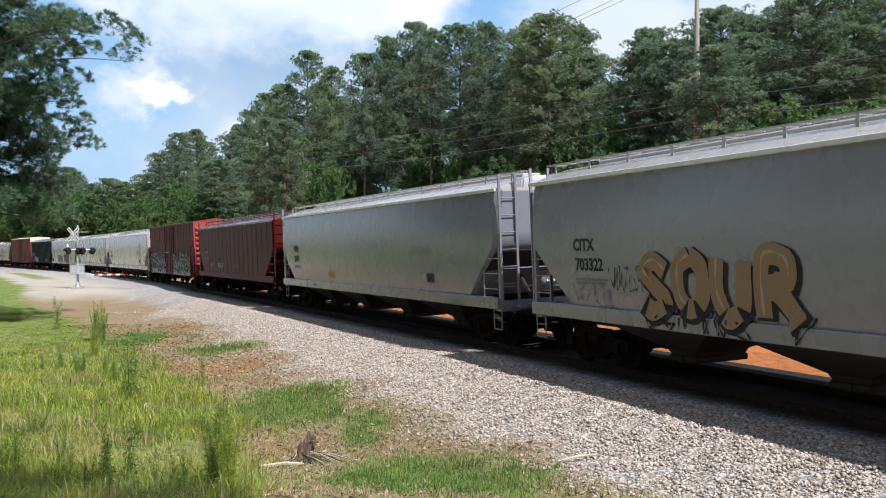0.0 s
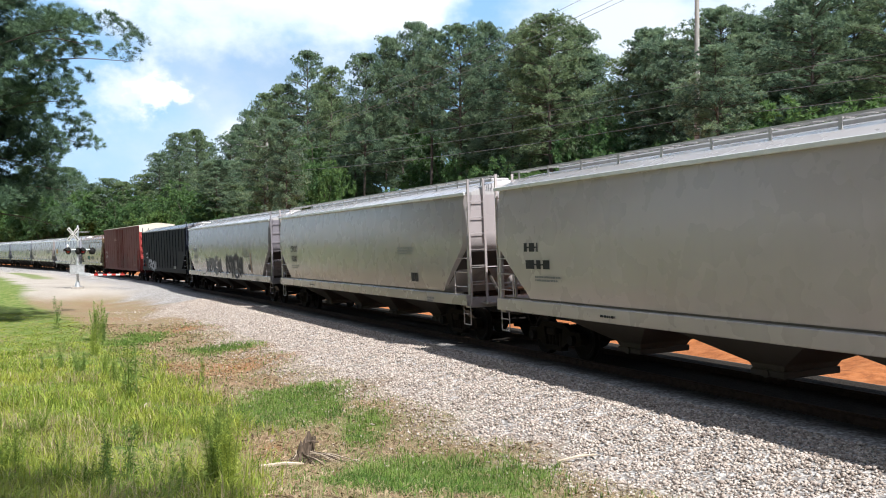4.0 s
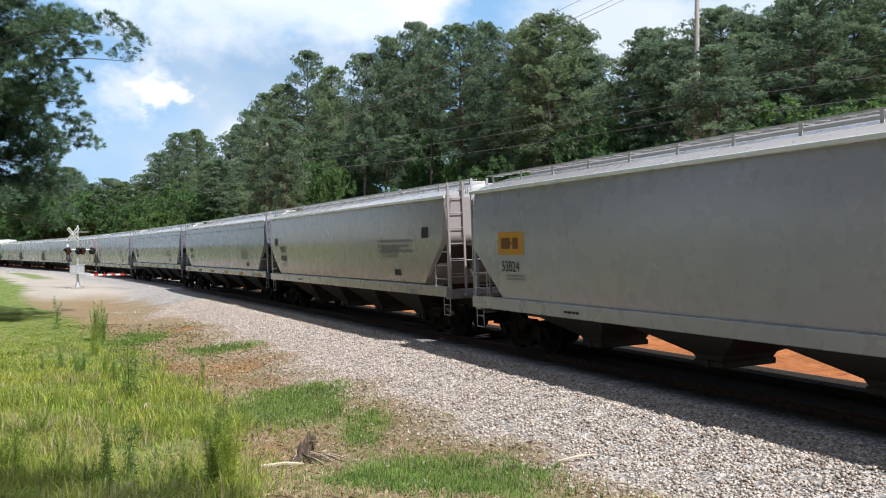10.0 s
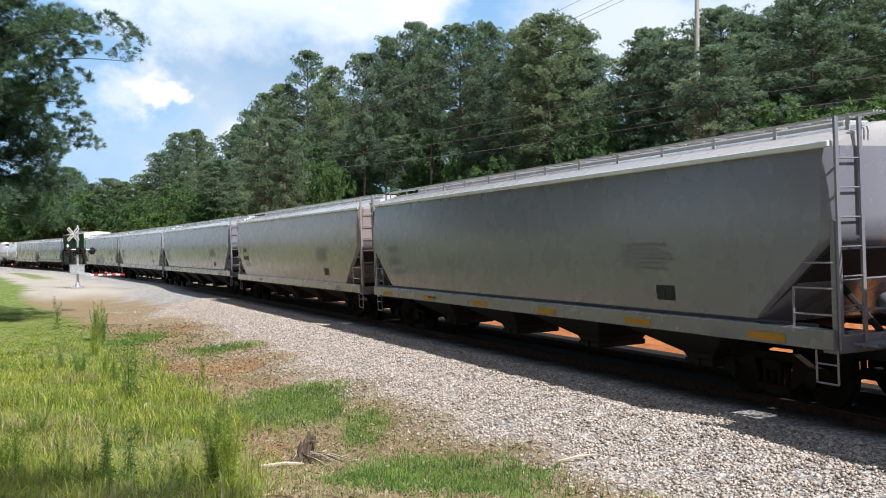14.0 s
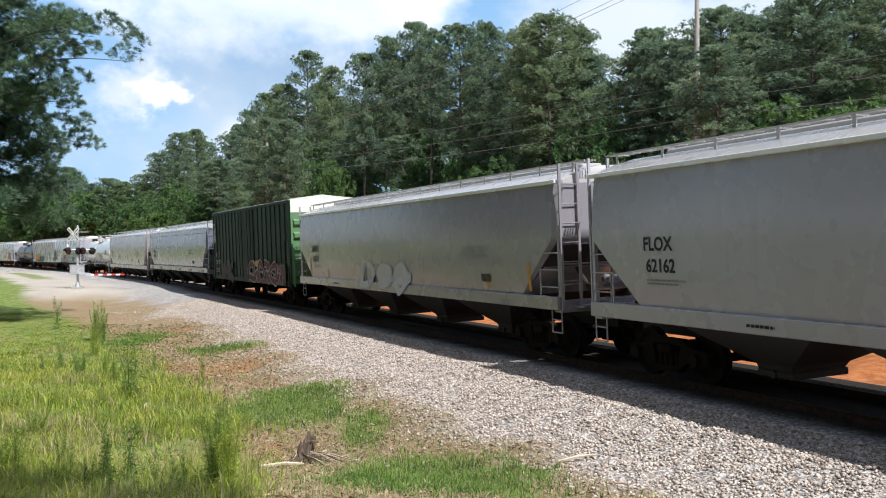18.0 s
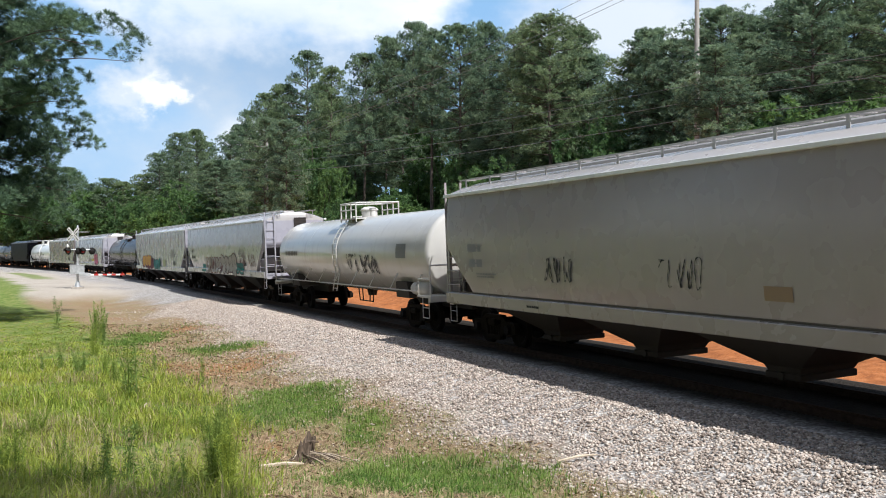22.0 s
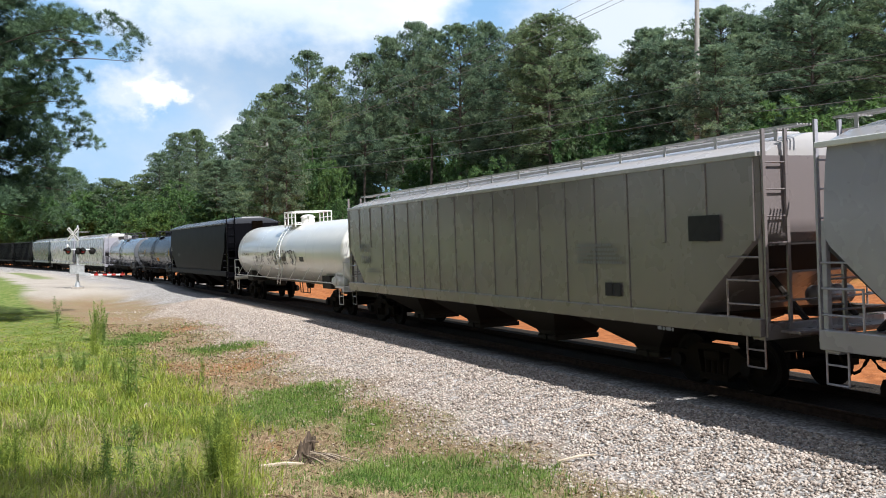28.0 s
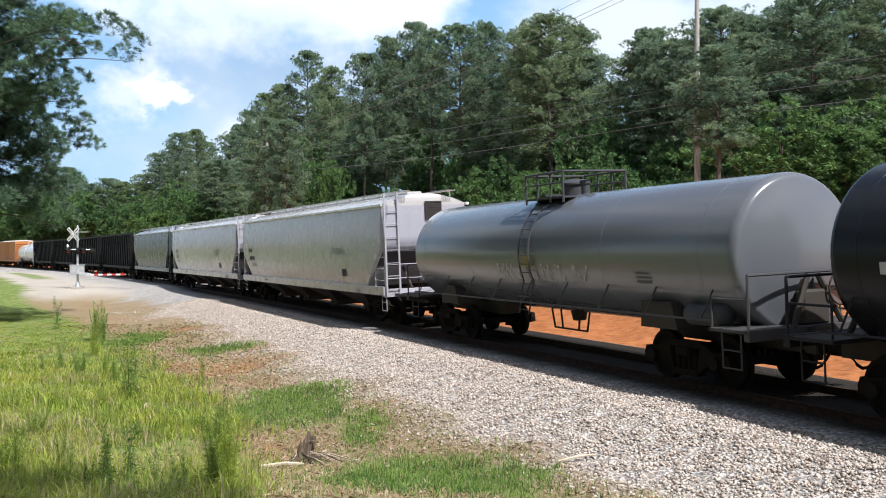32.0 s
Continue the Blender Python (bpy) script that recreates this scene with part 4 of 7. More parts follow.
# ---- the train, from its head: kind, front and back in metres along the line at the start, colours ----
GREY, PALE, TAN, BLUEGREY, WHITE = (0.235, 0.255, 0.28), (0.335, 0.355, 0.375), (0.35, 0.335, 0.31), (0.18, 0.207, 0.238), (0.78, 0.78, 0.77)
RED, BLACK = (0.072, 0.0068, 0.007), (0.012, 0.012, 0.014)
CARS = []


def add_car(car, front, back):
    CARS.append((car, (front + back) / 2))
    return car


def half(front, back):
    return (back - front) / 2


SILLS = {}


def hop(front, back, colour, label, **kw):
    if min(colour) > 0.09:
        colour = (colour[0] * 1.05, colour[1] * 0.965, colour[2] * 1.04)
    car = add_car(hopper(half(front, back), colour, label, **kw), front, back)
    SILLS[car] = kw.get("sill", 1.03)
    return car


c0 = hop(-22.6, -2.2, (0.265, 0.28, 0.3), "light grey covered hopper car with orange graffiti", lit_fascia=WHITE)
c1 = hop(-0.5, 19.8, (0.2, 0.22, 0.24), "pale grey covered hopper car with sunlit white roof edge", lit_fascia=WHITE)
c2 = hop(21.4, 38.7, RED, "dark red ribbed covered hopper car", ribs=19, proud=0.006, amount=0.2, rough=0.5, roof=(0.10, 0.011, 0.011), eave=3.93, bays=3)
c3 = add_car(boxcar(half(40.6, 56.9), RED, "dark red boxcar with white graffiti along its side", sill=0.88, roof=(0.25, 0.04, 0.035), depth=0.012, end=(0.34, 0.05, 0.045)), 40.6, 56.9)
c4 = hop(58.2, 78.6, (0.46, 0.44, 0.40), "cream covered hopper car stained with rust", lit_fascia=WHITE)
c5 = hop(80.3, 99.3, TAN, "tan grey covered hopper car", lit_fascia=WHITE)
c6 = hop(101.1, 121.0, (0.2, 0.2, 0.205), "light grey covered hopper car with faded graffiti", lit_fascia=WHITE)
c7 = hop(121.9, 139.2, (0.006, 0.007, 0.012), "black ribbed covered hopper car with a grey roof", roof=(0.12, 0.11, 0.11), ribs=17, eave=4.14, bays=3, rough=0.55, cage=(0.03, 0.035, 0.05), board=False)
c8 = add_car(boxcar(half(141.1, 160.5), (0.098, 0.0125, 0.0105), "rust red boxcar with a pale roof", eave=4.75, roof=(0.6, 0.55, 0.46), band=(0.68, 0.62, 0.52), ridges=5, depth=0.012, sill=0.85, end=(0.3, 0.04, 0.035)), 141.1, 160.5)
c9 = hop(161.5, 175.7, (0.135, 0.088, 0.046), "brown rusty short covered hopper car with green graffiti", roof=(0.33, 0.2, 0.14), bays=2, eave=3.93, sill=1.1)
c10 = hop(177.1, 197.2, PALE, "light grey covered hopper car", lit_fascia=WHITE)
c11 = hop(198.8, 218.2, (0.3, 0.285, 0.26), "beige grey covered hopper car", lit_fascia=WHITE, sill=1.2)
c12 = hop(219.1, 239.3, (0.15, 0.172, 0.2), "dull blue grey covered hopper car", lit_fascia=WHITE, sill=1.25)
c13 = hop(241.0, 261.1, (0.15, 0.172, 0.2), "blue grey covered hopper car with a dark stripe", lit_fascia=WHITE, sill=1.3)
c14 = hop(262.8, 282.1, (0.2, 0.215, 0.235), "grey covered hopper car", lit_fascia=WHITE)
c15 = hop(283.5, 302.3, (0.29, 0.26, 0.235), "brownish grey covered hopper car", lit_fascia=WHITE)
c16 = hop(304.2, 324.6, (0.22, 0.24, 0.26), "grey covered hopper car", lit_fascia=WHITE, sill=1.14)
c17 = hop(325.6, 345.7, PALE, "light grey covered hopper car", lit_fascia=WHITE, sill=1.14)
c18 = hop(347.0, 367.5, (0.24, 0.245, 0.25), "pale grey covered hopper car with orange streaks", lit_fascia=WHITE, sill=1.17)
c19 = add_car(boxcar(half(369.0, 385.0), (0.010, 0.028, 0.0135), "tall dark green boxcar with purple graffiti", eave=4.72, roof=(0.6, 0.6, 0.56), end=(0.10, 0.20, 0.09), band=(0.7, 0.69, 0.62), ridges=5, depth=0.035, posts=21), 369.0, 385.0)
c20 = hop(386.7, 407.2, (0.145, 0.168, 0.2), "blue grey covered hopper car", lit_fascia=WHITE, sill=1.2)
c21 = hop(408.8, 428.2, (0.31, 0.297, 0.275), "pale beige covered hopper car", lit_fascia=WHITE, sill=1.06)
c22 = add_car(tank_car(half(430.2, 446.6), (0.56, 0.54, 0.51), "dirty white tank car", amount=0.6), 430.2, 446.6)
c23 = hop(448.8, 467.9, PALE, "light grey covered hopper car with long graffiti", lit_fascia=WHITE, sill=1.22)
c24 = hop(468.9, 489.0, PALE, "grey covered hopper car with coloured graffiti", lit_fascia=WHITE, ribs=22, proud=0.010, sill=1.12)
c25 = add_car(tank_car(half(490.6, 505.0), (0.03, 0.024, 0.022), "black tank car streaked with brown"), 490.6, 505.0)
c26 = hop(507.9, 526.9, PALE, "light grey covered hopper car", lit_fascia=WHITE)
c27 = hop(528.1, 548.5, (0.19, 0.175, 0.16), "grey ribbed covered hopper car with rusty ends", ribs=19, proud=0.02, sill=1.1)
c28 = add_car(tank_car(half(550.1, 566.8), (0.84, 0.82, 0.77), "white tank car with dark scribbles", amount=0.3), 550.1, 566.8)
c29 = hop(568.9, 585.6, (0.004, 0.004, 0.0055), "black covered hopper car with a dull roof", roof=(0.05, 0.052, 0.06), amount=0.15, rough=0.5, eave=4.1, bays=3, sill=1.1, board=False)
c30 = add_car(tank_car(half(587.0, 601.3), (0.014, 0.015, 0.02), "glossy black tank car with orange marks", rough=0.25, rail=0.34, over=0.1), 587.0, 601.3)
c31 = add_car(tank_car(half(603.3, 616.9), (0.12, 0.125, 0.14), "grey tank car with white scribbles", trim=(0.06, 0.06, 0.065)), 603.3, 616.9)
c32 = hop(619.3, 639.2, PALE, "light grey covered hopper car", lit_fascia=WHITE)
c33 = hop(640.5, 659.4, PALE, "light grey covered hopper car", lit_fascia=WHITE)
c34 = hop(660.8, 676.0, (0.06, 0.075, 0.075), "dark green covered hopper car with a pale sill", roof=(0.3, 0.3, 0.3))
c35 = add_car(gondola(half(677.7, 694.5), BLACK, "black open hopper car with outside ribs"), 677.7, 694.5)
c36 = add_car(gondola(half(696.0, 712.8), BLACK, "black open hopper car with outside ribs"), 696.0, 712.8)
c37 = add_car(gondola(half(714.3, 731.1), BLACK, "black open hopper car with outside ribs"), 714.3, 731.1)
c38 = add_car(gondola(half(732.6, 749.4), BLACK, "black open hopper car with outside ribs"), 732.6, 749.4)
c39 = add_car(tank_car(half(751.2, 766.0), (0.6, 0.6, 0.58), "dull white tank car with railings"), 751.2, 766.0)
c40 = add_car(boxcar(half(768.0, 784.5), (0.42, 0.15, 0.03), "orange boxcar with a pale roof", roof=(0.6, 0.55, 0.5)), 768.0, 784.5)
c41 = hop(786.3, 805.6, GREY, "grey covered hopper car", lit_fascia=WHITE)
# ---- lettering and graffiti on the cars ----
def hopper_side(sill=1.03):
    def y(z):
        if z < sill + 0.3:
            return 1.625
        return float(np.interp(z, [sill + 0.3, sill + 0.5, sill + 0.95, sill + 1.48, 2.94, 3.34, 3.66, 3.94], [1.548, 1.575, 1.61, 1.623, 1.618, 1.596, 1.563, 1.52]))
    return y


def flat_side(d):
    return lambda z: d


def tank_side(radius=1.39, mid=2.36):
    return lambda z: math.sqrt(max(0.05, radius ** 2 - (z - mid) ** 2)) + 0.012


HOP = hopper_side()
SIDES = {c: hopper_side(z) for c, z in SILLS.items()}
RIB = flat_side(1.612)
TANK = tank_side()


def words(text, size, bold=0.0, lean=0.0, spacing=1.0, wide=1.0):
    """The outline of a word as flat points and faces, letters about size high."""
    cu = bpy.data.curves.new("word", "FONT")
    cu.body, cu.size, cu.offset, cu.shear, cu.space_character = text, size * 1.38, bold, lean, spacing
    cu.resolution_u = 3
    ob = bpy.data.objects.new("word", cu)
    me = bpy.data.meshes.new_from_object(ob)
    pts = [(v.co.x * wide, v.co.y) for v in me.vertices]
    faces = [tuple(p.vertices) for p in me.polygons]
    bpy.data.objects.remove(ob)
    bpy.data.curves.remove(cu)
    bpy.data.meshes.remove(me)
    return pts, faces


def stamp(car, name, pts, faces, colour, side, off=0.0, label=""):
    if side is HOP:
        side = SIDES.get(car, HOP)
        lift = SILLS.get(car, 1.03) - 1.03
        pts = [(x, z + lift * min(1.0, max(0.0, (2.1 - z) / 0.6))) for x, z in pts]
    me = bpy.data.meshes.new(name)
    me.from_pydata([(x, -side(z) - off, z) for x, z in pts], [], faces)
    return shared(name, me, flat_paint(colour), car, None, label)


def letters(car, text, x, z, size, colour=(0.02, 0.02, 0.022), side=HOP, name="lettering", wide=1.0, **kw):
    pts, faces = words(text, size, wide=wide, **kw)
    return stamp(car, name, [(x + u, z + v) for u, v in pts], faces, colour, side)


def quads(rows):
    pts, faces = [], []
    for x0, x1, z0, z1 in rows:
        b = len(pts)
        pts += [(x0, z0), (x1, z0), (x1, z1), (x0, z1)]
        faces.append((b, b + 1, b + 2, b + 3))
    return pts, faces


def bars(car, x0, x1, z, h, lines, colour=(0.03, 0.03, 0.03), side=HOP, gap=1.6, seed=1, name="stencil_line"):
    """Worn writing: one broken bar for each line."""
    rnd = random.Random(seed)
    for k in range(lines):
        x, zz = x0, z - k * h * gap
        end = x1 - rnd.uniform(0, 0.3) * (x1 - x0)
        pts, faces = [], []
        lo, hi = zz + h * 0.42, zz + h * 0.58
        while x < end:
            w = rnd.uniform(0.7, 2.6) * h
            u = min(x + w, end)
            b = len(pts)
            pts += [(x, zz), (u, zz), (u, lo), (u, hi), (u, zz + h), (x, zz + h), (x, hi), (x, lo)]
            faces.append(tuple(range(b, b + 8)))
            if b:
                faces.append((b - 6, b + 7, b + 6, b - 5))
            x += w + 0.5 * h
        stamp(car, name, pts, faces, colour, side)


def patch(car, x0, x1, z0, z1, colour, side=HOP, name="painted_panel", off=0.0, label=""):
    n = 4
    pts, faces = [], []
    for k in range(n + 1):
        z = z0 + (z1 - z0) * k / n
        pts += [(x0, z), (x1, z)]
    for k in range(n):
        faces.append((2 * k, 2 * k + 1, 2 * k + 3, 2 * k + 2))
    return stamp(car, name, pts, faces, colour, side, off, label)


def ribbon(path, width, wave=0.5):
    """A brush stroke along a path."""
    pts, faces = [], []
    n = len(path)
    for i, (x, z) in enumerate(path):
        a, b = path[max(i - 1, 0)], path[min(i + 1, n - 1)]
        dx, dz = b[0] - a[0], b[1] - a[1]
        d = math.hypot(dx, dz) or 1
        w = width * (0.7 + wave * math.sin(i * 1.3))
        pts += [(x - dz / d * w, z + dx / d * w), (x + dz / d * w, z - dx / d * w)]
    for i in range(n - 1):
        faces.append((2 * i, 2 * i + 1, 2 * i + 3, 2 * i + 2))
    return pts, faces


def merge(shapes):
    pts, faces = [], []
    for p, f in shapes:
        b = len(pts)
        pts += p
        faces += [tuple(i + b for i in q) for q in f]
    return pts, faces


def curve_path(knots, n=7):
    out = []
    k = len(knots)
    for i in range(k - 1):
        p0, p1, p2, p3 = knots[max(i - 1, 0)], knots[i], knots[i + 1], knots[min(i + 2, k - 1)]
        for j in range(n):
            t = j / n
            out.append(tuple(0.5 * (2 * b + (c - a) * t + (2 * a - 5 * b + 4 * c - d) * t * t + (3 * b - a - 3 * c + d) * t ** 3) for a, b, c, d in zip(p0, p1, p2, p3)))
    out.append(knots[-1])
    return out


def scrawl(car, x0, x1, z0, z1, colour, width=0.02, strokes=6, seed=1, side=HOP, label="sprayed scrawl"):
    """Loose sprayed strokes that cannot be read."""
    rnd = random.Random(seed)
    step = (x1 - x0) / strokes
    for k in range(strokes):
        cx = x0 + step * (k + 0.5)
        knots = [(cx + rnd.uniform(-0.6, 0.6) * step, rnd.choice((z0, z1)) if j % 2 else rnd.uniform(z0, z1)) for j in range(rnd.randint(4, 6))]
        stamp(car, "graffiti_stroke", *ribbon(curve_path(knots), width), colour, side, 0.006 + 0.0004 * k, label if k == 0 else "")


def blob(cx, cz, rx, rz, rnd, n=40, square=3.0):
    pts = []
    wob = [rnd.uniform(0.74, 1.16) for _ in range(9)]
    lean = rnd.uniform(-0.25, 0.35)
    for k in range(n):
        a = k * math.tau / n
        c, s = math.cos(a), math.sin(a)
        u = k * 9 / n
        i, f = int(u) % 9, u - int(u)
        f = f * f * (3 - 2 * f)
        r = (abs(c) ** square + abs(s) ** square) ** (-1 / square) * (wob[i] * (1 - f) + wob[(i + 1) % 9] * f)
        pts.append((cx + rx * r * c + lean * rz * r * s, cz + rz * r * s))
    return pts


def mural(car, x0, x1, z0, z1, fill, edge, seed=1, count=5, side=HOP, shadow=None, label="sprayed bubble graffiti", square=3.0):
    """Swollen overlapping sprayed shapes with dark outlines and inner strokes."""
    rnd = random.Random(seed)
    step = (x1 - x0) / count
    for k in range(count):
        cx, cz = x0 + step * (k + 0.5), (z0 + z1) / 2 + rnd.uniform(-0.06, 0.06) * (z1 - z0)
        rx, rz = step * 0.56, (z1 - z0) / 2 * rnd.uniform(0.85, 1.05)
        p = blob(cx, cz, rx, rz, rnd, square=square)
        c = (sum(u for u, v in p) / len(p), sum(v for u, v in p) / len(p))
        grow = [(c[0] + (u - c[0]) * 1.10, c[1] + (v - c[1]) * 1.08) for u, v in p]
        n = len(p)
        fan = [(n, i, (i + 1) % n) for i in range(n)]
        lift = 0.0006 * k
        if shadow:
            stamp(car, "graffiti_halo", grow + [c], fan, shadow, side, 0.004 + lift)
        stamp(car, "graffiti_fill", p + [c], fan, fill, side, 0.008 + lift, label if k == 0 else "")
        stamp(car, "graffiti_outline", *ribbon(p + p[:1], 0.022), edge, side, 0.0115 + lift)
        for j in range(2):
            a = cx + rnd.uniform(-0.3, 0.3) * rx
            stamp(car, "graffiti_stroke", *ribbon(curve_path([(a, cz + rz * rnd.uniform(-0.2, 0.7)), (a + rnd.uniform(-0.4, 0.4) * rx, cz), (a + rnd.uniform(-0.3, 0.3) * rx, cz - rz * rnd.uniform(0.3, 1.0))]), 0.022), edge, side, 0.0145 + lift)


def wild_word(car, x0, x1, z0, z1, fill, edge, count, seed, side=HOP, thick=0.13, label="angular sprayed graffiti letters"):
    """Angular interlocked letters: thick bent strokes, each with a paler rim."""
    rnd = random.Random(seed)
    step = (x1 - x0) / count
    for k in range(count):
        cx, h = x0 + step * (k + 0.5), z1 - z0
        top, low = z1 - rnd.uniform(0, 0.2) * h, z0 + rnd.uniform(0.0, 0.15) * h
        arms = ([(-0.45, low), (-0.35, top), (0.1, top - 0.12 * h), (0.45, low + 0.15 * h)],
                [(-0.5, top), (0.35, top - 0.1 * h), (-0.1, low + 0.4 * h), (0.4, low)],
                [(0.45, top), (-0.3, top - 0.15 * h), (-0.4, low + 0.2 * h), (0.5, low)],
                [(-0.4, top), (-0.35, low), (0.1, low + 0.5 * h), (0.35, low), (0.5, top)])[(k + seed) % 4]
        pts = curve_path([(cx + u * step * 1.05, z + rnd.uniform(-0.05, 0.05) * h) for u, z in arms], 4)
        lift = 0.0007 * k
        stamp(car, "graffiti_rim", *ribbon(pts, thick * 1.7, 0.12), edge, side, 0.004 + lift)
        stamp(car, "graffiti_letter", *ribbon(pts, thick * 1.1, 0.12), fill, side, 0.010 + lift, label if k == 0 else "")
        bar = [(cx - 0.3 * step, z0 + rnd.uniform(0.35, 0.6) * h), (cx + 0.35 * step, z0 + rnd.uniform(0.3, 0.7) * h)]
        stamp(car, "graffiti_stroke", *ribbon(bar, thick * 0.3), edge, side, 0.0165 + lift)


def named_mural(car, text, x, z, size, fill, edge, side=HOP, lean=0.0, wide=1.0, bold=0.05, drop=0.0, label="large sprayed graffiti word"):
    """A word sprayed as thick outlined letters."""
    for grow, colour, off, name in ((bold + 0.055, edge, 0.004, "graffiti_outline"), (bold, fill, 0.010, "graffiti_fill")):
        pts, faces = words(text, size, bold=grow, lean=lean, spacing=1.12, wide=wide)
        stamp(car, name, [(x + u, z + v + drop * u) for u, v in pts], faces, colour, side, off, label if off > 0.005 else "")


DARK, FADED, ORANGE, MAROON, TEAL, LIGHT = (0.02, 0.02, 0.022), (0.21, 0.21, 0.215), (0.36, 0.21, 0.09), (0.11, 0.02, 0.03), (0.02, 0.20, 0.18), (0.5, 0.5, 0.48)


def common_marks(car, a, seed, side=HOP, colour=DARK):
    """Small stencils that most of the hoppers carry."""
    rnd = random.Random(seed)
    bars(car, -a + 1.95, -a + 3.2, 1.86, 0.045, 2, FADED if colour == DARK else colour, side, 1.7, seed)
    x = a - rnd.uniform(3.6, 4.4)
    for k in range(2):
        patch(car, x + 0.27 * k, x + 0.25 + 0.27 * k, 1.58, 1.84, colour, side, "stencil_panel")
    bars(car, x - 1.0, x + 0.6, 2.55, 0.05, rnd.randint(3, 6), FADED if colour == DARK else colour, side, 1.7, seed + 7)
    bars(car, -a + 4.6, -a + 5.3, 1.14, 0.05, 1, colour, side, 1.5, seed + 3)
    bars(car, a - 2.6, a - 2.0, 1.12, 0.06, 2, FADED, side, 1.4, seed + 5)


def number(car, a, mark, digits, colour=DARK, side=HOP, z=2.47, size=0.25, x=1.9):
    letters(car, mark, -a + x, z, size, colour, side, bold=0.010)
    letters(car, digits, -a + x + 0.06, z - 0.40, size, colour, side, bold=0.010)


def no_number(car, a, colour=DARK, side=HOP, seed=1):
    """Marks too worn to read."""
    bars(car, -a + 1.5, -a + 2.3, 2.45, 0.2, 1, colour, side, 1.5, seed, "worn_lettering")
    bars(car, -a + 1.55, -a + 2.65, 2.06, 0.2, 1, colour, side, 1.5, seed + 1, "worn_lettering")


def mark_cars():
    L = lambda f, b: (b - f) / 2
    hoppers = ((c0, -22.6, -2.2), (c1, -0.5, 19.8), (c4, 58.2, 78.6), (c5, 80.3, 99.3), (c6, 101.1, 121.0), (c10, 177.1, 197.2), (c11, 198.8, 218.2), (c12, 219.1, 239.3), (c13, 241.0, 261.1),
               (c14, 262.8, 282.1), (c15, 283.5, 302.3), (c16, 304.2, 324.6), (c17, 325.6, 345.7), (c18, 347.0, 367.5), (c20, 386.7, 407.2), (c21, 408.8, 428.2), (c23, 448.8, 467.9), (c26, 507.9, 526.9), (c32, 619.3, 639.2), (c33, 640.5, 659.4))
    half_of = {}
    for k, (car, f, b) in enumerate(hoppers):
        half_of[car] = L(f, b)
        common_marks(car, L(f, b), k + 1)
    named = ((c0, "CITX", "703322"), (c1, "PSPX", "2049"), (c5, "OFOX", "10200"), (c11, "WLPX", "458081"), (c12, "CBFX", "490975"), (c13, "CBFX", "490989"), (c17, "FLOX", "62162"), (c18, "FMNX", "10371"), (c20, "CBFX", "490920"), (c26, "PPGX", "12461"))
    done = set()
    for car, mark, digits in named:
        number(car, half_of[car], mark, digits)
        done.add(car)
    number(c6, half_of[c6], "NAHX", "610198", FADED)
    done.add(c6)
    for k, (car, f, b) in enumerate(hoppers):
        if car not in done and car is not c10:
            no_number(car, L(f, b), FADED if k % 2 and car is not c1 else DARK, seed=40 + k)
    # first car: orange word, scrawls
    a = half_of[c0]
    glyphs = (((0.95, 0.8), (0.5, 1.0), (0.08, 0.8), (0.5, 0.5), (0.95, 0.22), (0.45, 0.0), (0.0, 0.2)), ((0.5, 1.0), (0.05, 0.75), (0.08, 0.2), (0.5, 0.0), (0.92, 0.25), (0.9, 0.78), (0.5, 1.0)),
              ((0.05, 1.05), (0.02, 0.4), (0.4, 0.0), (0.85, 0.25), (0.95, 1.0)), ((0.05, -0.05), (0.1, 0.95), (0.75, 0.95), (0.8, 0.6), (0.2, 0.48), (0.6, 0.35), (1.1, -0.1)))
    for k, g in enumerate(glyphs):
        path = curve_path([(-a + 4.3 + 1.03 * k + 0.72 * u, 1.36 + 0.92 * v + (0.1 if k % 2 else 0)) for u, v in g], 5)
        stamp(c0, "graffiti_rim", *ribbon([(u + 0.05, v - 0.05) for u, v in path], 0.315, 0.03), DARK, HOP, 0.004 + 0.001 * k)
        stamp(c0, "graffiti_letter", *ribbon(path, 0.25, 0.03), (0.33, 0.215, 0.12), HOP, 0.012 + 0.001 * k, "tan and orange sprayed letter with black edges" if k == 0 else "")
        stamp(c0, "graffiti_stroke", *ribbon([(u, v + 0.03) for u, v in path[:len(path) // 2]], 0.03), (0.45, 0.36, 0.26), HOP, 0.018 + 0.001 * k)
    scrawl(c0, -a + 4.4, -a + 8.6, 1.06, 1.5, DARK, 0.02, 9, 6)
    scrawl(c0, -a + 3.2, -a + 4.3, 1.7, 2.15, DARK, 0.012, 5, 3)
    scrawl(c0, -a + 1.5, -a + 3.4, 1.35, 1.75, FADED, 0.010, 7, 4)
    mural(c0, -a + 11.0, -a + 15.0, 1.4, 2.4, (0.45, 0.44, 0.42), DARK, 5, 3)
    patch(c1, -half_of[c1] + 6.6, -half_of[c1] + 7.3, 1.5, 1.72, (0.42, 0.30, 0.05), name="yellow_panel")
    # cream car
    a = half_of[c4]
    patch(c4, a - 3.2, a - 2.9, 1.4, 3.2, (0.30, 0.16, 0.08), name="rust_streak")
    # car with faded graffiti
    a = half_of[c6]
    wild_word(c6, -a + 5.6, -a + 9.4, 1.3, 2.15, (0.20, 0.20, 0.21), (0.15, 0.15, 0.16), 5, 11, HOP, 0.12, "faded grey graffiti letters")
    wild_word(c6, -a + 10.9, -a + 14.4, 1.1, 2.25, (0.03, 0.03, 0.038), (0.16, 0.16, 0.17), 4, 12, HOP, 0.17, "dark graffiti letters with pale edges")
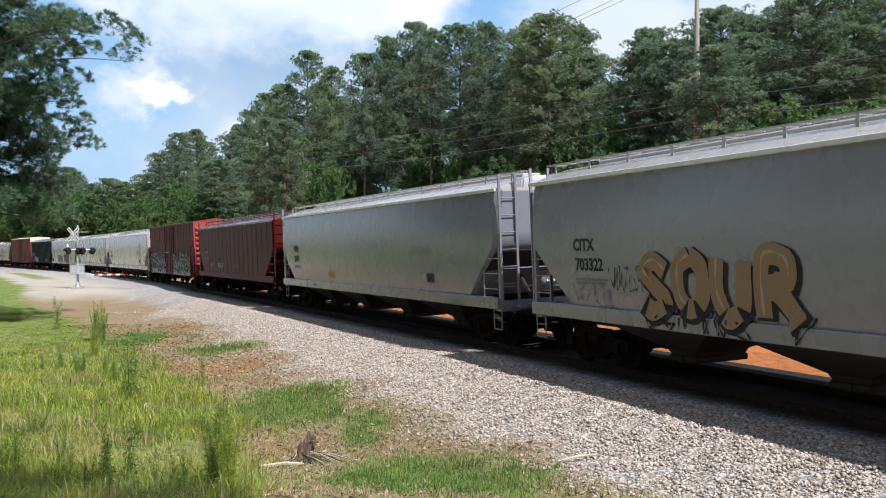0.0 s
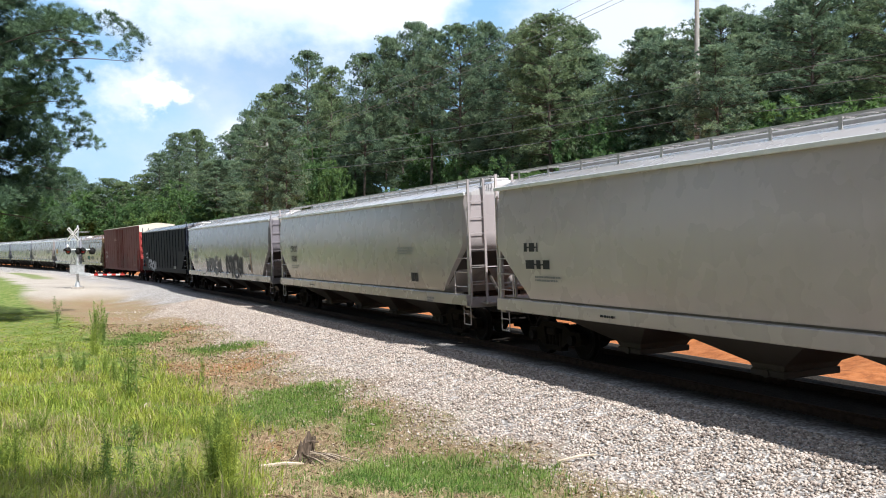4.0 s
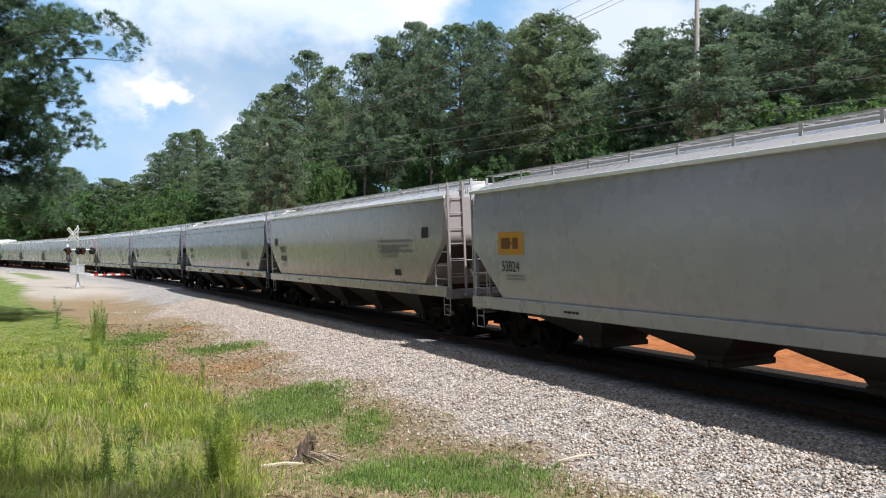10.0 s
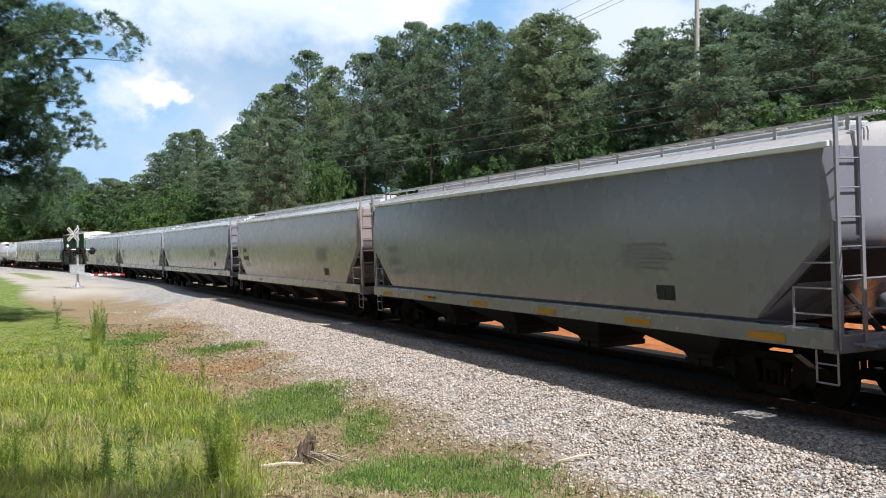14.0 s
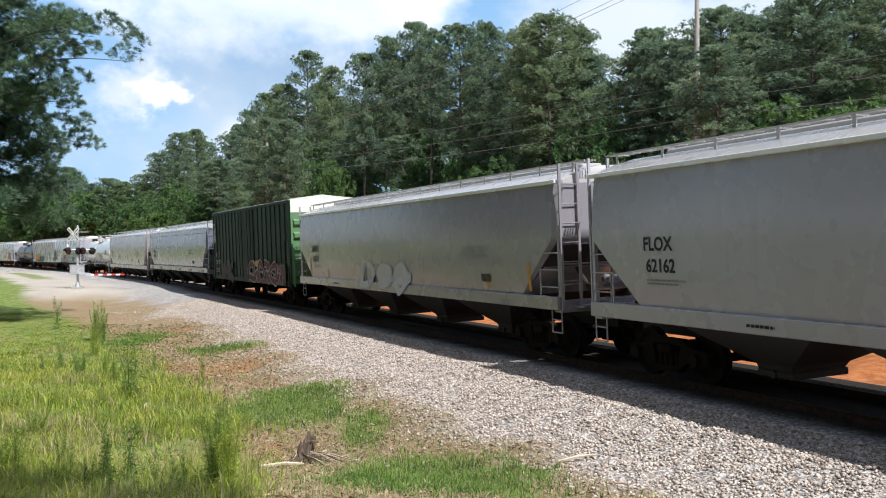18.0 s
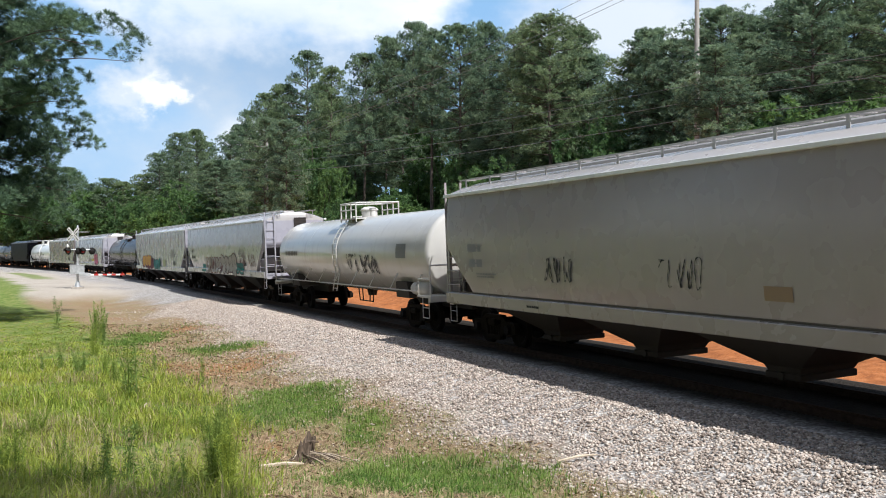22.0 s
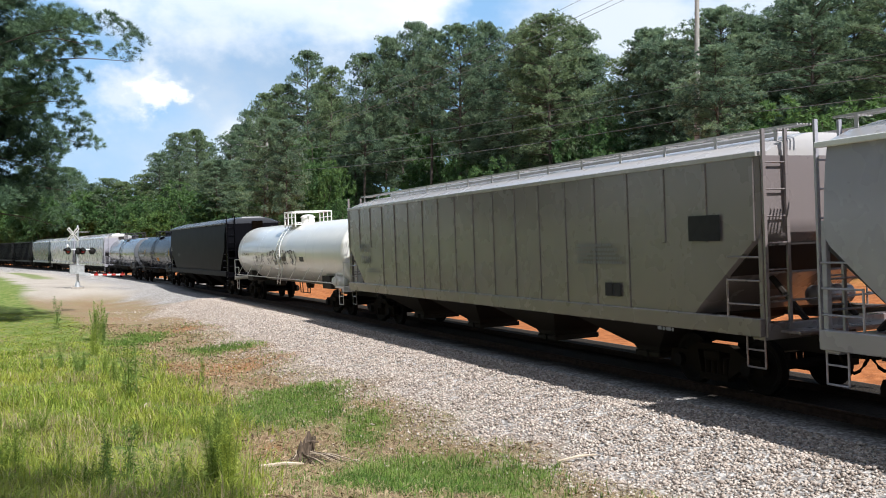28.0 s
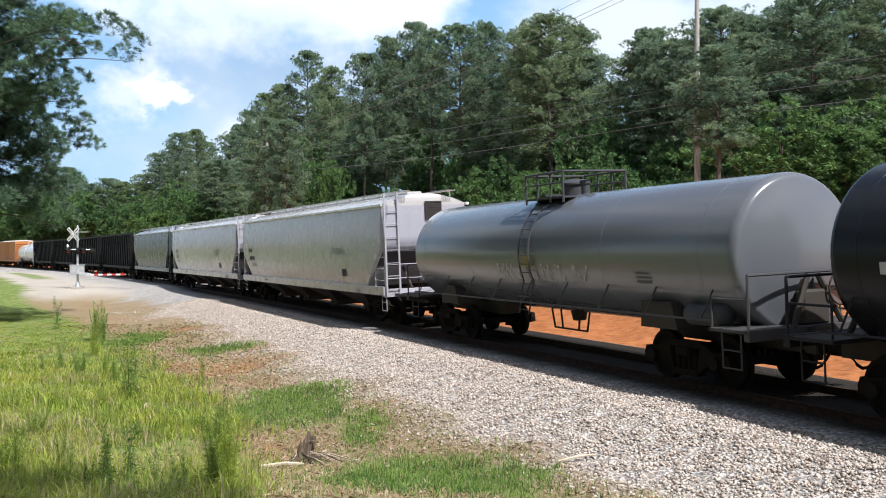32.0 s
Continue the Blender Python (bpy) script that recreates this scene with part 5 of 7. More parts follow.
    patch(c6, a - 3.7, a - 3.45, 1.4, 2.4, (0.42, 0.30, 0.24), name="primer_patch")
    # orange sign and digits
    a = half_of[c10]
    patch(c10, -a + 1.6, -a + 2.9, 2.38, 2.92, (0.55, 0.27, 0.03), name="orange_panel", label="orange owner panel with worn letters")
    bars(c10, -a + 1.78, -a + 2.7, 2.52, 0.26, 1, (0.16, 0.06, 0.01), lambda z: HOP(z) + 0.005, 1.5, 3, "worn_lettering")
    letters(c10, "53824", -a + 1.75, 1.98, 0.26)
    bars(c10, a - 5.2, a - 3.2, 3.0, 0.075, 6, FADED, HOP, 1.7, 9)
    # brown hopper
    a = L(161.5, 175.7)
    letters(c9, "CLSX 5734", -a + 1.9, 2.4, 0.2, (0.015, 0.012, 0.01))
    mural(c9, -a + 4.5, -a + 6.2, 1.66, 2.1, (0.02, 0.14, 0.09), (0.01, 0.03, 0.03), 21, 4, label="green sprayed graffiti")
    mural(c9, -a + 7.0, -a + 8.8, 1.62, 2.05, (0.14, 0.15, 0.11), (0.25, 0.24, 0.2), 22, 4, label="pale sprayed graffiti")
    scrawl(c9, -a + 1.7, -a + 4.3, 1.5, 1.95, (0.32, 0.28, 0.24), 0.015, 8, 23)
    patch(c9, a - 3.6, a - 3.1, 1.62, 1.9, DARK, name="stencil_panel")
    n = 26
    c = (-a + 6.2, 3.05)
    disc = [(c[0] + 0.3 * math.cos(k * math.tau / n), c[1] + 0.36 * math.sin(k * math.tau / n)) for k in range(n)]
    stamp(c9, "faded_emblem", disc + [c], [(n, i, (i + 1) % n) for i in range(n)], (0.17, 0.125, 0.09), HOP, 0.004, "faded round emblem")
    patch(c9, -a + 0.6, a - 0.6, 3.52, 3.6, (0.20, 0.15, 0.11), name="faded_stripe")
    # tan car plates
    a = half_of[c11]
    for x, z in ((-a + 1.0, 2.75), (a - 1.6, 2.85)):
        patch(c11, x, x + 0.5, z, z + 0.32, DARK, name="placard", label="small black placard")
    bars(c11, a - 5.2, a - 2.2, 2.75, 0.09, 3, FADED, HOP, 1.7, 31)
    # safety stripes and long dark lines on the blue-grey cars
    for car in (c12, c13, c14, c20):
        a = half_of[car]
        patch(car, -a + 0.3, a - 0.3, 1.335, 1.39, (0.03, 0.04, 0.06), name="dark_stripe")
        if car is not c14:
            patch(car, -a + 0.05, a - 0.05, 3.63, 3.655, (0.05, 0.058, 0.07), name="weld_seam")
        for k in range(6):
            x = -a + 0.9 + k * (2 * a - 2.6) / 5
            patch(car, x, x + 0.8, 1.08, 1.2, (0.45, 0.22, 0.02), name="reflector", label="faded orange reflective strip")
    for car in (c4, c5, c11, c16, c21):
        a = half_of[car]
        patch(car, -a + 0.3, a - 0.3, 1.335, 1.37, (0.10, 0.085, 0.07), name="grime_line")
    # orange streaks and pale letters
    a = half_of[c18]
    for x, z0, z1 in ((1.55, 1.4, 2.2), (3.8, 1.36, 1.7), (9.3, 1.36, 2.0), (2 * a - 1.3, 1.4, 2.2), (2 * a - 3.4, 1.4, 1.8)):
        patch(c18, -a + x, -a + x + 0.12, z0, z1, (0.50, 0.24, 0.03), name="orange_streak")
    named_mural(c18, "D", -a + 7.5, 1.15, 1.0, (0.50, 0.50, 0.48), (0.34, 0.34, 0.34), lean=0.25, wide=1.3, bold=0.05, label="whitish sprayed letter")
    mural(c18, -a + 9.2, -a + 12.0, 1.1, 2.15, (0.46, 0.46, 0.45), (0.40, 0.40, 0.40), 41, 2, label="whitish sprayed graffiti", square=1.7)
    # beige and light cars
    a = half_of[c21]
    scrawl(c21, -a + 5.4, -a + 6.6, 1.8, 2.3, DARK, 0.02, 6, 51)
    scrawl(c21, -a + 9.6, -a + 10.8, 1.8, 2.3, DARK, 0.012, 6, 52)
    patch(c21, -a + 12.2, -a + 12.8, 1.66, 1.9, (0.28, 0.2, 0.12), name="worn_placard")
    a = half_of[c23]
    named_mural(c23, "CANSO", -a + 5.6, 1.2, 0.9, (0.44, 0.41, 0.36), (0.12, 0.03, 0.025), lean=0.1, wide=1.0, bold=0.09, label="long cream bubble graffiti with dark red outline")
    mural(c23, -a + 10.0, -a + 13.6, 1.05, 2.3, (0.46, 0.43, 0.38), (0.03, 0.03, 0.03), 62, 4, shadow=(0.14, 0.04, 0.03), label="cream bubble graffiti")
    mural(c23, -a + 13.4, -a + 15.0, 1.1, 1.9, TEAL, (0.10, 0.03, 0.03), 63, 2)
    scrawl(c23, -a + 14.2, -a + 15.6, 1.6, 2.3, (0.12, 0.03, 0.03), 0.035, 5, 64)
    scrawl(c23, a - 2.9, a - 1.6, 1.6, 2.3, (0.11, 0.04, 0.03), 0.028, 6, 65)
    patch(c23, -a + 4.7, -a + 5.8, 1.12, 1.6, TEAL, name="teal_patch")
    # ribbed car with coloured words
    a = L(468.9, 489.0)
    number(c24, a, "GA CX", "727 71", side=RIB, x=1.5)
    mural(c24, -a + 3.3, -a + 8.4, 1.15, 2.1, MAROON, MAROON, 71, 4, RIB, label="maroon sprayed backing")
    mural(c24, -a + 3.7, -a + 7.4, 1.45, 2.25, (0.55, 0.30, 0.05), (0.30, 0.07, 0.04), 72, 4, flat_side(1.63), label="orange yellow block graffiti", square=5.0)
    mural(c24, -a + 8.6, -a + 11.2, 1.08, 2.0, TEAL, DARK, 73, 4, RIB, label="teal graffiti with black outline", square=2.2)
    patch(c24, -a + 12.2, -a + 13.3, 1.2, 1.9, (0.42, 0.42, 0.24), RIB, "yellow_patch")
    common_marks(c24, a, 75, RIB)
    # grey ribbed car
    a = L(528.1, 548.5)
    number(c27, a, "PP GX", "12 416", FADED, RIB, x=1.3)
    common_marks(c27, a, 77, RIB)
    patch(c27, a - 1.65, a - 0.85, 2.62, 3.05, DARK, RIB, "placard")
    a = half_of[c26]
    letters(c26, "COUCH", -a + 9.4, 1.5, 0.42, DARK, bold=0.0, lean=0.3)
    patch(c26, -a + 11.6, -a + 13.2, 1.55, 1.78, (0.50, 0.42, 0.08), name="yellow_panel")
    mural(c26, -a + 13.6, -a + 15.8, 1.2, 2.4, (0.55, 0.16, 0.22), (0.04, 0.02, 0.03), 81, 2, label="pink graffiti with dark outline")
    # dark red hopper and boxcars
    a = L(21.4, 38.7)
    letters(c2, "OtC", -a + 3.7, 1.62, 0.22, LIGHT, RIB, "graffiti_tag", lean=0.3)
    letters(c2, "KiDe 37", -a + 5.6, 1.6, 0.28, LIGHT, RIB, "graffiti_tag", lean=0.25)
    bars(c2, -a + 1.9, -a + 3.2, 2.4, 0.16, 2, (0.22, 0.10, 0.09), RIB, 2.2, 93)
    patch(c2, -a + 9.8, -a + 10.5, 1.66, 1.8, (0.12, 0.05, 0.045), RIB, "worn_panel")
    a = L(40.6, 56.9)
    S3 = flat_side(1.585)
    pale, deep = (0.36, 0.38, 0.36), (0.016, 0.04, 0.03)
    for x0, x1 in ((-a + 0.15, -a + 6.7), (-a + 9.6, a - 1.0)):
        patch(c3, x0, x1, 0.92, 1.25, (0.27, 0.29, 0.25), S3, "graffiti_ground")
    wild_word(c3, -a + 0.3, -a + 6.6, 1.0, 2.3, deep, pale, 7, 94, S3, 0.15, "dark green and white wild-style graffiti")
    wild_word(c3, -a + 9.7, a - 1.1, 0.98, 2.2, deep, pale, 7, 97, S3, 0.15, "dark green and white wild-style graffiti")
    for x0 in (1.52, 2.16):
        patch(c3, -a + x0, -a + x0 + 0.6, 1.32, 2.08, (0.012, 0.022, 0.02), flat_side(1.618), "dark_panel")
    for text, z in (("IA  NR", 2.22), ("59  54", 1.82)):
        letters(c3, text, -a + 1.62, z - 0.1, 0.26, (0.42, 0.44, 0.42), flat_side(1.625))
    bars(c3, -a + 6.6, -a + 8.2, 2.42, 0.07, 1, LIGHT, S3, 1.6, 98)
    patch(c3, a - 1.7, a - 0.6, 1.3, 1.6, (0.45, 0.17, 0.02), S3, "orange_patch")
    a = L(141.1, 160.5)
    S8 = flat_side(1.585)
    for text, z in (("NK    CR", 2.36), ("65    788", 1.92)):
        letters(c8, text, -a + 1.2, z, 0.27, (0.55, 0.5, 0.47), S8)
    bars(c8, -a + 0.9, -a + 1.9, 1.5, 0.05, 1, (0.42, 0.3, 0.27), S8, 1.5, 101)
    scrawl(c8, -a + 10.2, -a + 13.4, 1.1, 2.2, (0.105, 0.034, 0.029), 0.07, 7, 102, S8, "faded pale scrawl")
    scrawl(c8, -a + 2.6, -a + 6.2, 1.4, 2.0, (0.08, 0.02, 0.017), 0.05, 6, 106, S8, "faded pale scrawl")
    bars(c8, -a + 7.0, -a + 8.4, 3.72, 0.08, 2, (0.3, 0.15, 0.13), S8, 1.7, 103)
    bars(c8, -a + 13.6, -a + 15.0, 1.95, 0.05, 4, (0.13, 0.055, 0.045), S8, 1.9, 104)
    for k in range(4):
        patch(c8, a - 2.3 + 0.2 * (k % 2), a - 2.12 + 0.2 * (k % 2), 1.75 + 0.2 * (k // 2), 1.93 + 0.2 * (k // 2), (0.05, 0.02, 0.02), S8, "stencil_panel")
    bars(c8, a - 2.5, a - 1.5, 1.35, 0.06, 1, (0.3, 0.2, 0.18), S8, 1.5, 105)
    a = L(121.9, 139.2)
    bars(c7, -a + 2.0, -a + 2.9, 2.3, 0.14, 2, (0.3, 0.3, 0.33), RIB, 2.2, 111)
    wild_word(c7, -a + 3.0, -a + 6.2, 1.1, 1.85, (0.34, 0.34, 0.36), (0.03, 0.03, 0.04), 4, 112, RIB, 0.12, "white sprayed graffiti letters with black edges")
    scrawl(c7, -a + 5.7, -a + 6.4, 1.35, 1.65, (0.4, 0.4, 0.4), 0.015, 5, 113, RIB)
    for k in range(2):
        patch(c7, a - 4.2 + 0.5 * k, a - 3.85 + 0.5 * k, 1.2, 1.5, (0.22, 0.22, 0.2), RIB, "stencil_panel")
    # green boxcar
    a = L(369.0, 385.0)
    S19 = flat_side(1.60)
    n = 28
    cx, cz = -a + 0.72, 3.55
    ring = [(cx + 0.42 * math.cos(k * math.tau / n), cz + 0.54 * math.sin(k * math.tau / n)) for k in range(n + 1)]
    shapes = [ribbon(ring, 0.035), ribbon([(cx, cz - 0.5), (cx, cz + 0.5)], 0.05)]
    for k in range(3):
        for w in (-1, 1):
            shapes.append(ribbon([(cx, cz + 0.25 - 0.22 * k), (cx + 0.24 * w, cz + 0.02 - 0.22 * k)], 0.05))
    stamp(c19, "round_emblem", *merge(shapes), (0.5, 0.52, 0.48), S19, 0, "round white emblem")
    for text, z in (("IB     T", 2.2), ("18  47  9", 1.78)):
        letters(c19, text, -a + 1.0, z, 0.26, (0.5, 0.52, 0.48), S19)
    bars(c19, -a + 1.0, -a + 1.9, 1.5, 0.05, 3, (0.2, 0.22, 0.2), S19, 1.7, 121)
    wild_word(c19, -a + 8.6, a - 1.2, 1.05, 2.0, (0.10, 0.014, 0.035), (0.26, 0.25, 0.23), 6, 126, S19, 0.15, "purple graffiti letters with pale edges")
    mural(c19, -a + 9.0, -a + 11.0, 1.75, 2.1, (0.45, 0.38, 0.12), (0.2, 0.05, 0.03), 123, 2, flat_side(1.59), label="yellow sprayed patch")
    patch(c19, -a + 8.4, a - 1.0, 0.98, 1.22, (0.10, 0.06, 0.055), flat_side(1.595), "primer_patch")
    wild_word(c19, -a + 2.4, -a + 5.2, 1.0, 1.85, (0.034, 0.024, 0.02), (0.05, 0.034, 0.026), 4, 127, S19, 0.16, "faded brownish graffiti")
    patch(c19, a - 2.2, a - 0.6, 1.1, 1.9, (0.10, 0.085, 0.04), flat_side(1.59), "yellow_patch")
    # tank cars
    a = L(550.1, 566.8)
    letters(c28, "UTLX 644579", -a + 0.9, 2.25, 0.19, (0.16, 0.14, 0.12), TANK)
    scrawl(c28, -a + 3.2, -a + 5.4, 1.75, 2.35, (0.10, 0.09, 0.08), 0.018, 6, 131, TANK)
    scrawl(c28, -a + 6.0, -a + 11.0, 1.9, 2.5, (0.12, 0.11, 0.10), 0.035, 11, 132, TANK)
    patch(c28, -a + 8.6, -a + 9.3, 2.05, 2.25, (0.22, 0.18, 0.13), TANK, "worn_placard")
    patch(c28, -a + 11.4, -a + 12.0, 2.05, 2.25, (0.08, 0.08, 0.08), TANK, "placard")
    a = L(430.2, 446.6)
    bars(c22, -a + 1.0, -a + 3.2, 2.3, 0.18, 1, (0.2, 0.18, 0.16), TANK, 1.5, 133, "worn_lettering")
    scrawl(c22, -a + 9.4, -a + 10.4, 1.8, 2.35, (0.10, 0.09, 0.08), 0.03, 4, 134, TANK)
    scrawl(c22, -a + 10.8, -a + 12.4, 1.75, 2.3, (0.08, 0.07, 0.07), 0.045, 5, 135, TANK)
    patch(c22, a - 2.2, a - 1.4, 2.25, 2.7, (0.2, 0.2, 0.19), TANK, "placard")
    a = L(490.6, 505.0)
    bars(c25, -a + 1.0, -a + 2.8, 2.3, 0.16, 1, (0.3, 0.28, 0.27), TANK, 1.5, 136, "worn_lettering")
    bars(c25, a - 2.4, a - 1.6, 2.4, 0.06, 5, (0.25, 0.23, 0.22), TANK, 1.7, 137)
    a = L(587.0, 601.3)
    bars(c30, -a + 1.1, -a + 3.4, 2.12, 0.17, 1, (0.42, 0.42, 0.42), TANK, 1.5, 138, "worn_lettering")
    patch(c30, -a + 8.6, -a + 9.5, 1.78, 2.04, (0.50, 0.21, 0.02), TANK, "orange_placard")
    for x in (-a + 3.6, a - 0.7):
        patch(c30, x, x + 0.11, 2.25, 2.75, (0.45, 0.26, 0.03), TANK, "yellow_reflector")
    bars(c30, a - 2.0, a - 1.0, 2.45, 0.06, 7, (0.3, 0.3, 0.3), TANK, 1.6, 139)
    a = L(603.3, 616.9)
    scrawl(c31, -a + 5.2, -a + 6.6, 1.8, 2.15, (0.4, 0.4, 0.38), 0.014, 6, 141, TANK)
    scrawl(c31, -a + 7.4, -a + 9.4, 1.8, 2.15, (0.42, 0.42, 0.4), 0.018, 7, 142, TANK)
    patch(c31, -a + 6.4, -a + 7.1, 2.1, 2.35, (0.22, 0.19, 0.06), TANK, "yellow_placard")
    bars(c31, a - 2.6, a - 2.0, 2.0, 0.05, 3, (0.1, 0.1, 0.1), TANK, 1.7, 143)
    a = L(568.9, 585.6)
    letters(c29, "80043", -a + 2.7, 2.2, 0.24, (0.06, 0.06, 0.065))
    bars(c29, -a + 0.3, -a + 0.72, 2.75, 0.06, 3, (0.3, 0.3, 0.3), HOP, 1.6, 144)
    patch(c34, -7.0, 7.0, 1.06, 1.3, (0.34, 0.35, 0.33), flat_side(1.63), "pale_sill_stripe")


mark_cars()
# ---- woods ----
def foliage(name, dark, light, back=0.25, drift=None, grain=(1, 1.3, 0.2)):
    m, nt, b = material(name, light, 0.55, 0, 0.3)
    geo = nt.nodes.new("ShaderNodeNewGeometry")
    oi = nt.nodes.new("ShaderNodeObjectInfo")
    c = ramp(nt, geo.outputs["Random Per Island"], ((0.0, dark), (0.6, tuple((p + q) / 2 for p, q in zip(dark, light))), (1.0, light)))
    tint = ramp(nt, oi.outputs["Random"], ((0.0, (0.8, 0.86, 0.86)), (0.5, (1, 1, 1)), (1.0, (1.28, 1.14, 0.78))))
    c = mixed(nt, 1.0, c, tint, "MULTIPLY")
    if drift:
        c = mixed(nt, ramp(nt, noise_node(nt, 0.55, 5, 0.6), ((0.42, (0, 0, 0)), (0.62, (0.7,) * 3))), c, drift[0])
        c = mixed(nt, ramp(nt, noise_node(nt, 1.3, 4, 0.6, stretch=grain), ((0.5, (0, 0, 0)), (0.64, (0.75,) * 3))), c, drift[1])
    nt.links.new(c, b.inputs["Base Color"])
    tr = nt.nodes.new("ShaderNodeBsdfTranslucent")
    nt.links.new(c, tr.inputs["Color"])
    mx = nt.nodes.new("ShaderNodeMixShader")
    mx.inputs[0].default_value = back
    nt.links.new(b.outputs[0], mx.inputs[1])
    nt.links.new(tr.outputs[0], mx.inputs[2])
    nt.links.new(mx.outputs[0], nt.nodes["Material Output"].inputs["Surface"])
    return m


NEEDLES = foliage("pine_needles", (0.06, 0.105, 0.075), (0.32, 0.43, 0.28), 0.5, ((0.38, 0.48, 0.28), (0.05, 0.085, 0.066)), (1, 1, 1.3))
LEAVES = foliage("broad_leaves", (0.042, 0.09, 0.036), (0.15, 0.27, 0.095), 0.45, ((0.18, 0.29, 0.10), (0.036, 0.078, 0.032)), (1, 1, 1.3))
BARK, nt_, b_ = material("pine_bark", (0.16, 0.11, 0.08), 0.95)
nt_.links.new(ramp(nt_, noise_node(nt_, 5, 6, stretch=(4, 4, 0.8)), ((0.3, (0.045, 0.035, 0.03)), (0.65, (0.15, 0.115, 0.095)))), b_.inputs["Base Color"])


def tuft(verts, rs, p, size, count, width, droop=0.2, out=None):
    """A spray of needles or leaves round p."""
    d = rs.normal(size=(count, 3))
    if out is not None:
        d = d * 0.62 + np.array(out)
    d[:, 2] = d[:, 2] * 0.75 + droop
    d /= np.linalg.norm(d, axis=1)[:, None]
    side = np.cross(d, rs.normal(size=(count, 3)))
    side /= np.linalg.norm(side, axis=1)[:, None]
    length = size * rs.uniform(0.6, 1.15, count)[:, None]
    a = np.array(p) + d * length * 0.08
    tip = np.array(p) + d * length
    mid = (a + tip) / 2
    w = width * rs.uniform(0.6, 1.3, count)[:, None]
    verts.append(np.stack([a, mid + side * w, tip, mid - side * w], 1))


def spray_mesh(name, blocks, mat):
    v = np.concatenate(blocks).reshape(-1, 3)
    return fast_mesh(name, v, np.arange(len(v)), np.full(len(v) // 4, 4), mat)


def pine(name, seed, height=20.0, crown_from=0.42, spread=3.8, limbs=78, clumps=6, clump=0.5, tufts=12, size=0.28, count=15, width=0.018, foot=0.5, even=0.7, needles=None, label="tall loblolly pine with a dense dark green crown"):
    rs = np.random.RandomState(seed)
    tree = tagged(new(name), label, "tree", "pine wood")
    tv, tf, nv = [], [], []
    n = 9
    lean = rs.uniform(-0.5, 0.5, 2)
    axis = [Vector((lean[0] * (k / n) ** 2 + rs.uniform(-0.08, 0.08), lean[1] * (k / n) ** 2 + rs.uniform(-0.08, 0.08), height * 0.97 * k / n)) for k in range(n + 1)]
    tube(tv, tf, axis, [0.24 * (1 - 0.92 * k / n) * height / 20 + 0.015 for k in range(n + 1)], 8)
    axis[0].z = -0.4

    def on_axis(h):
        u = min(h / (height * 0.97), 1) * n
        k = min(int(u), n - 1)
        return axis[k].lerp(axis[k + 1], u - k)
    for k in range(limbs):
        f = crown_from + (1 - crown_from) * ((k + rs.uniform(0, 1)) / limbs)
        h = f * height
        u = (f - crown_from) / (1 - crown_from)
        reach = spread * (foot + (1 - foot) * min(1, 2.5 * u)) * max(0, 1 - u ** 2.2) ** 0.55 * rs.uniform(even, 1.12) + 0.35
        ang = k * 2.4 + rs.uniform(-0.5, 0.5)
        rise = rs.uniform(0.05, 0.45) + 0.25 * u
        p0 = on_axis(h)
        out = Vector((math.cos(ang), math.sin(ang), 0))
        pts = [p0 + out * reach * g + Vector((0, 0, reach * (rise * g - 0.25 * g * g))) + Vector(rs.uniform(-0.12, 0.12, 3)) * g for g in (0, 0.35, 0.7, 1.0)]
        tube(tv, tf, pts, [0.055 * (1 - u * 0.6), 0.04, 0.025, 0.01], 5)
        # rounded needle clumps along the outer half of the limb
        for j in range(clumps):
            g = min(1.0, 0.3 + 0.74 * (j + rs.uniform(0.2, 0.8)) / clumps)
            r = clump * rs.uniform(0.65, 1.25) * (0.75 + 0.25 * min(1.0, reach / 2))
            c = pts[0].lerp(pts[3], g) + Vector((rs.normal(0, 0.1), rs.normal(0, 0.1), rs.normal(0.1, 0.06))) * (0.35 + reach * 0.75)
            c.z = min(c.z, height - 0.35)
            for i in range(tufts):
                d = rs.normal(size=3)
                d[2] = abs(d[2]) * 1.1 - 0.25
                d /= np.linalg.norm(d)
                q = np.array(c) + d * (r * rs.uniform(0.45, 1.0), r * rs.uniform(0.45, 1.0), r * 0.62)
                tuft(nv, rs, q, size, count, width, 0.15, d)
    for j in range(14):
        tuft(nv, rs, on_axis(height * (0.93 + 0.05 * j / 14)) + Vector(rs.normal(0, 0.3, 3)), size, count, width)
    # bare dead branches below the crown
    for k in range(9):
        p0 = on_axis(height * rs.uniform(0.15, crown_from))
        ang = rs.uniform(0, math.tau)
        r = rs.uniform(0.5, 1.6)
        tube(tv, tf, [p0, p0 + Vector((math.cos(ang) * r, math.sin(ang) * r, 0.15 * r))], [0.03, 0.008], 4)
    trunk = shared("trunk", raw_mesh("trunk", tv, tf, BARK), None, tree)
    shade_smooth(trunk, 60)
    shared("crown", spray_mesh("crown", nv, needles or NEEDLES), None, tree)
    return tree


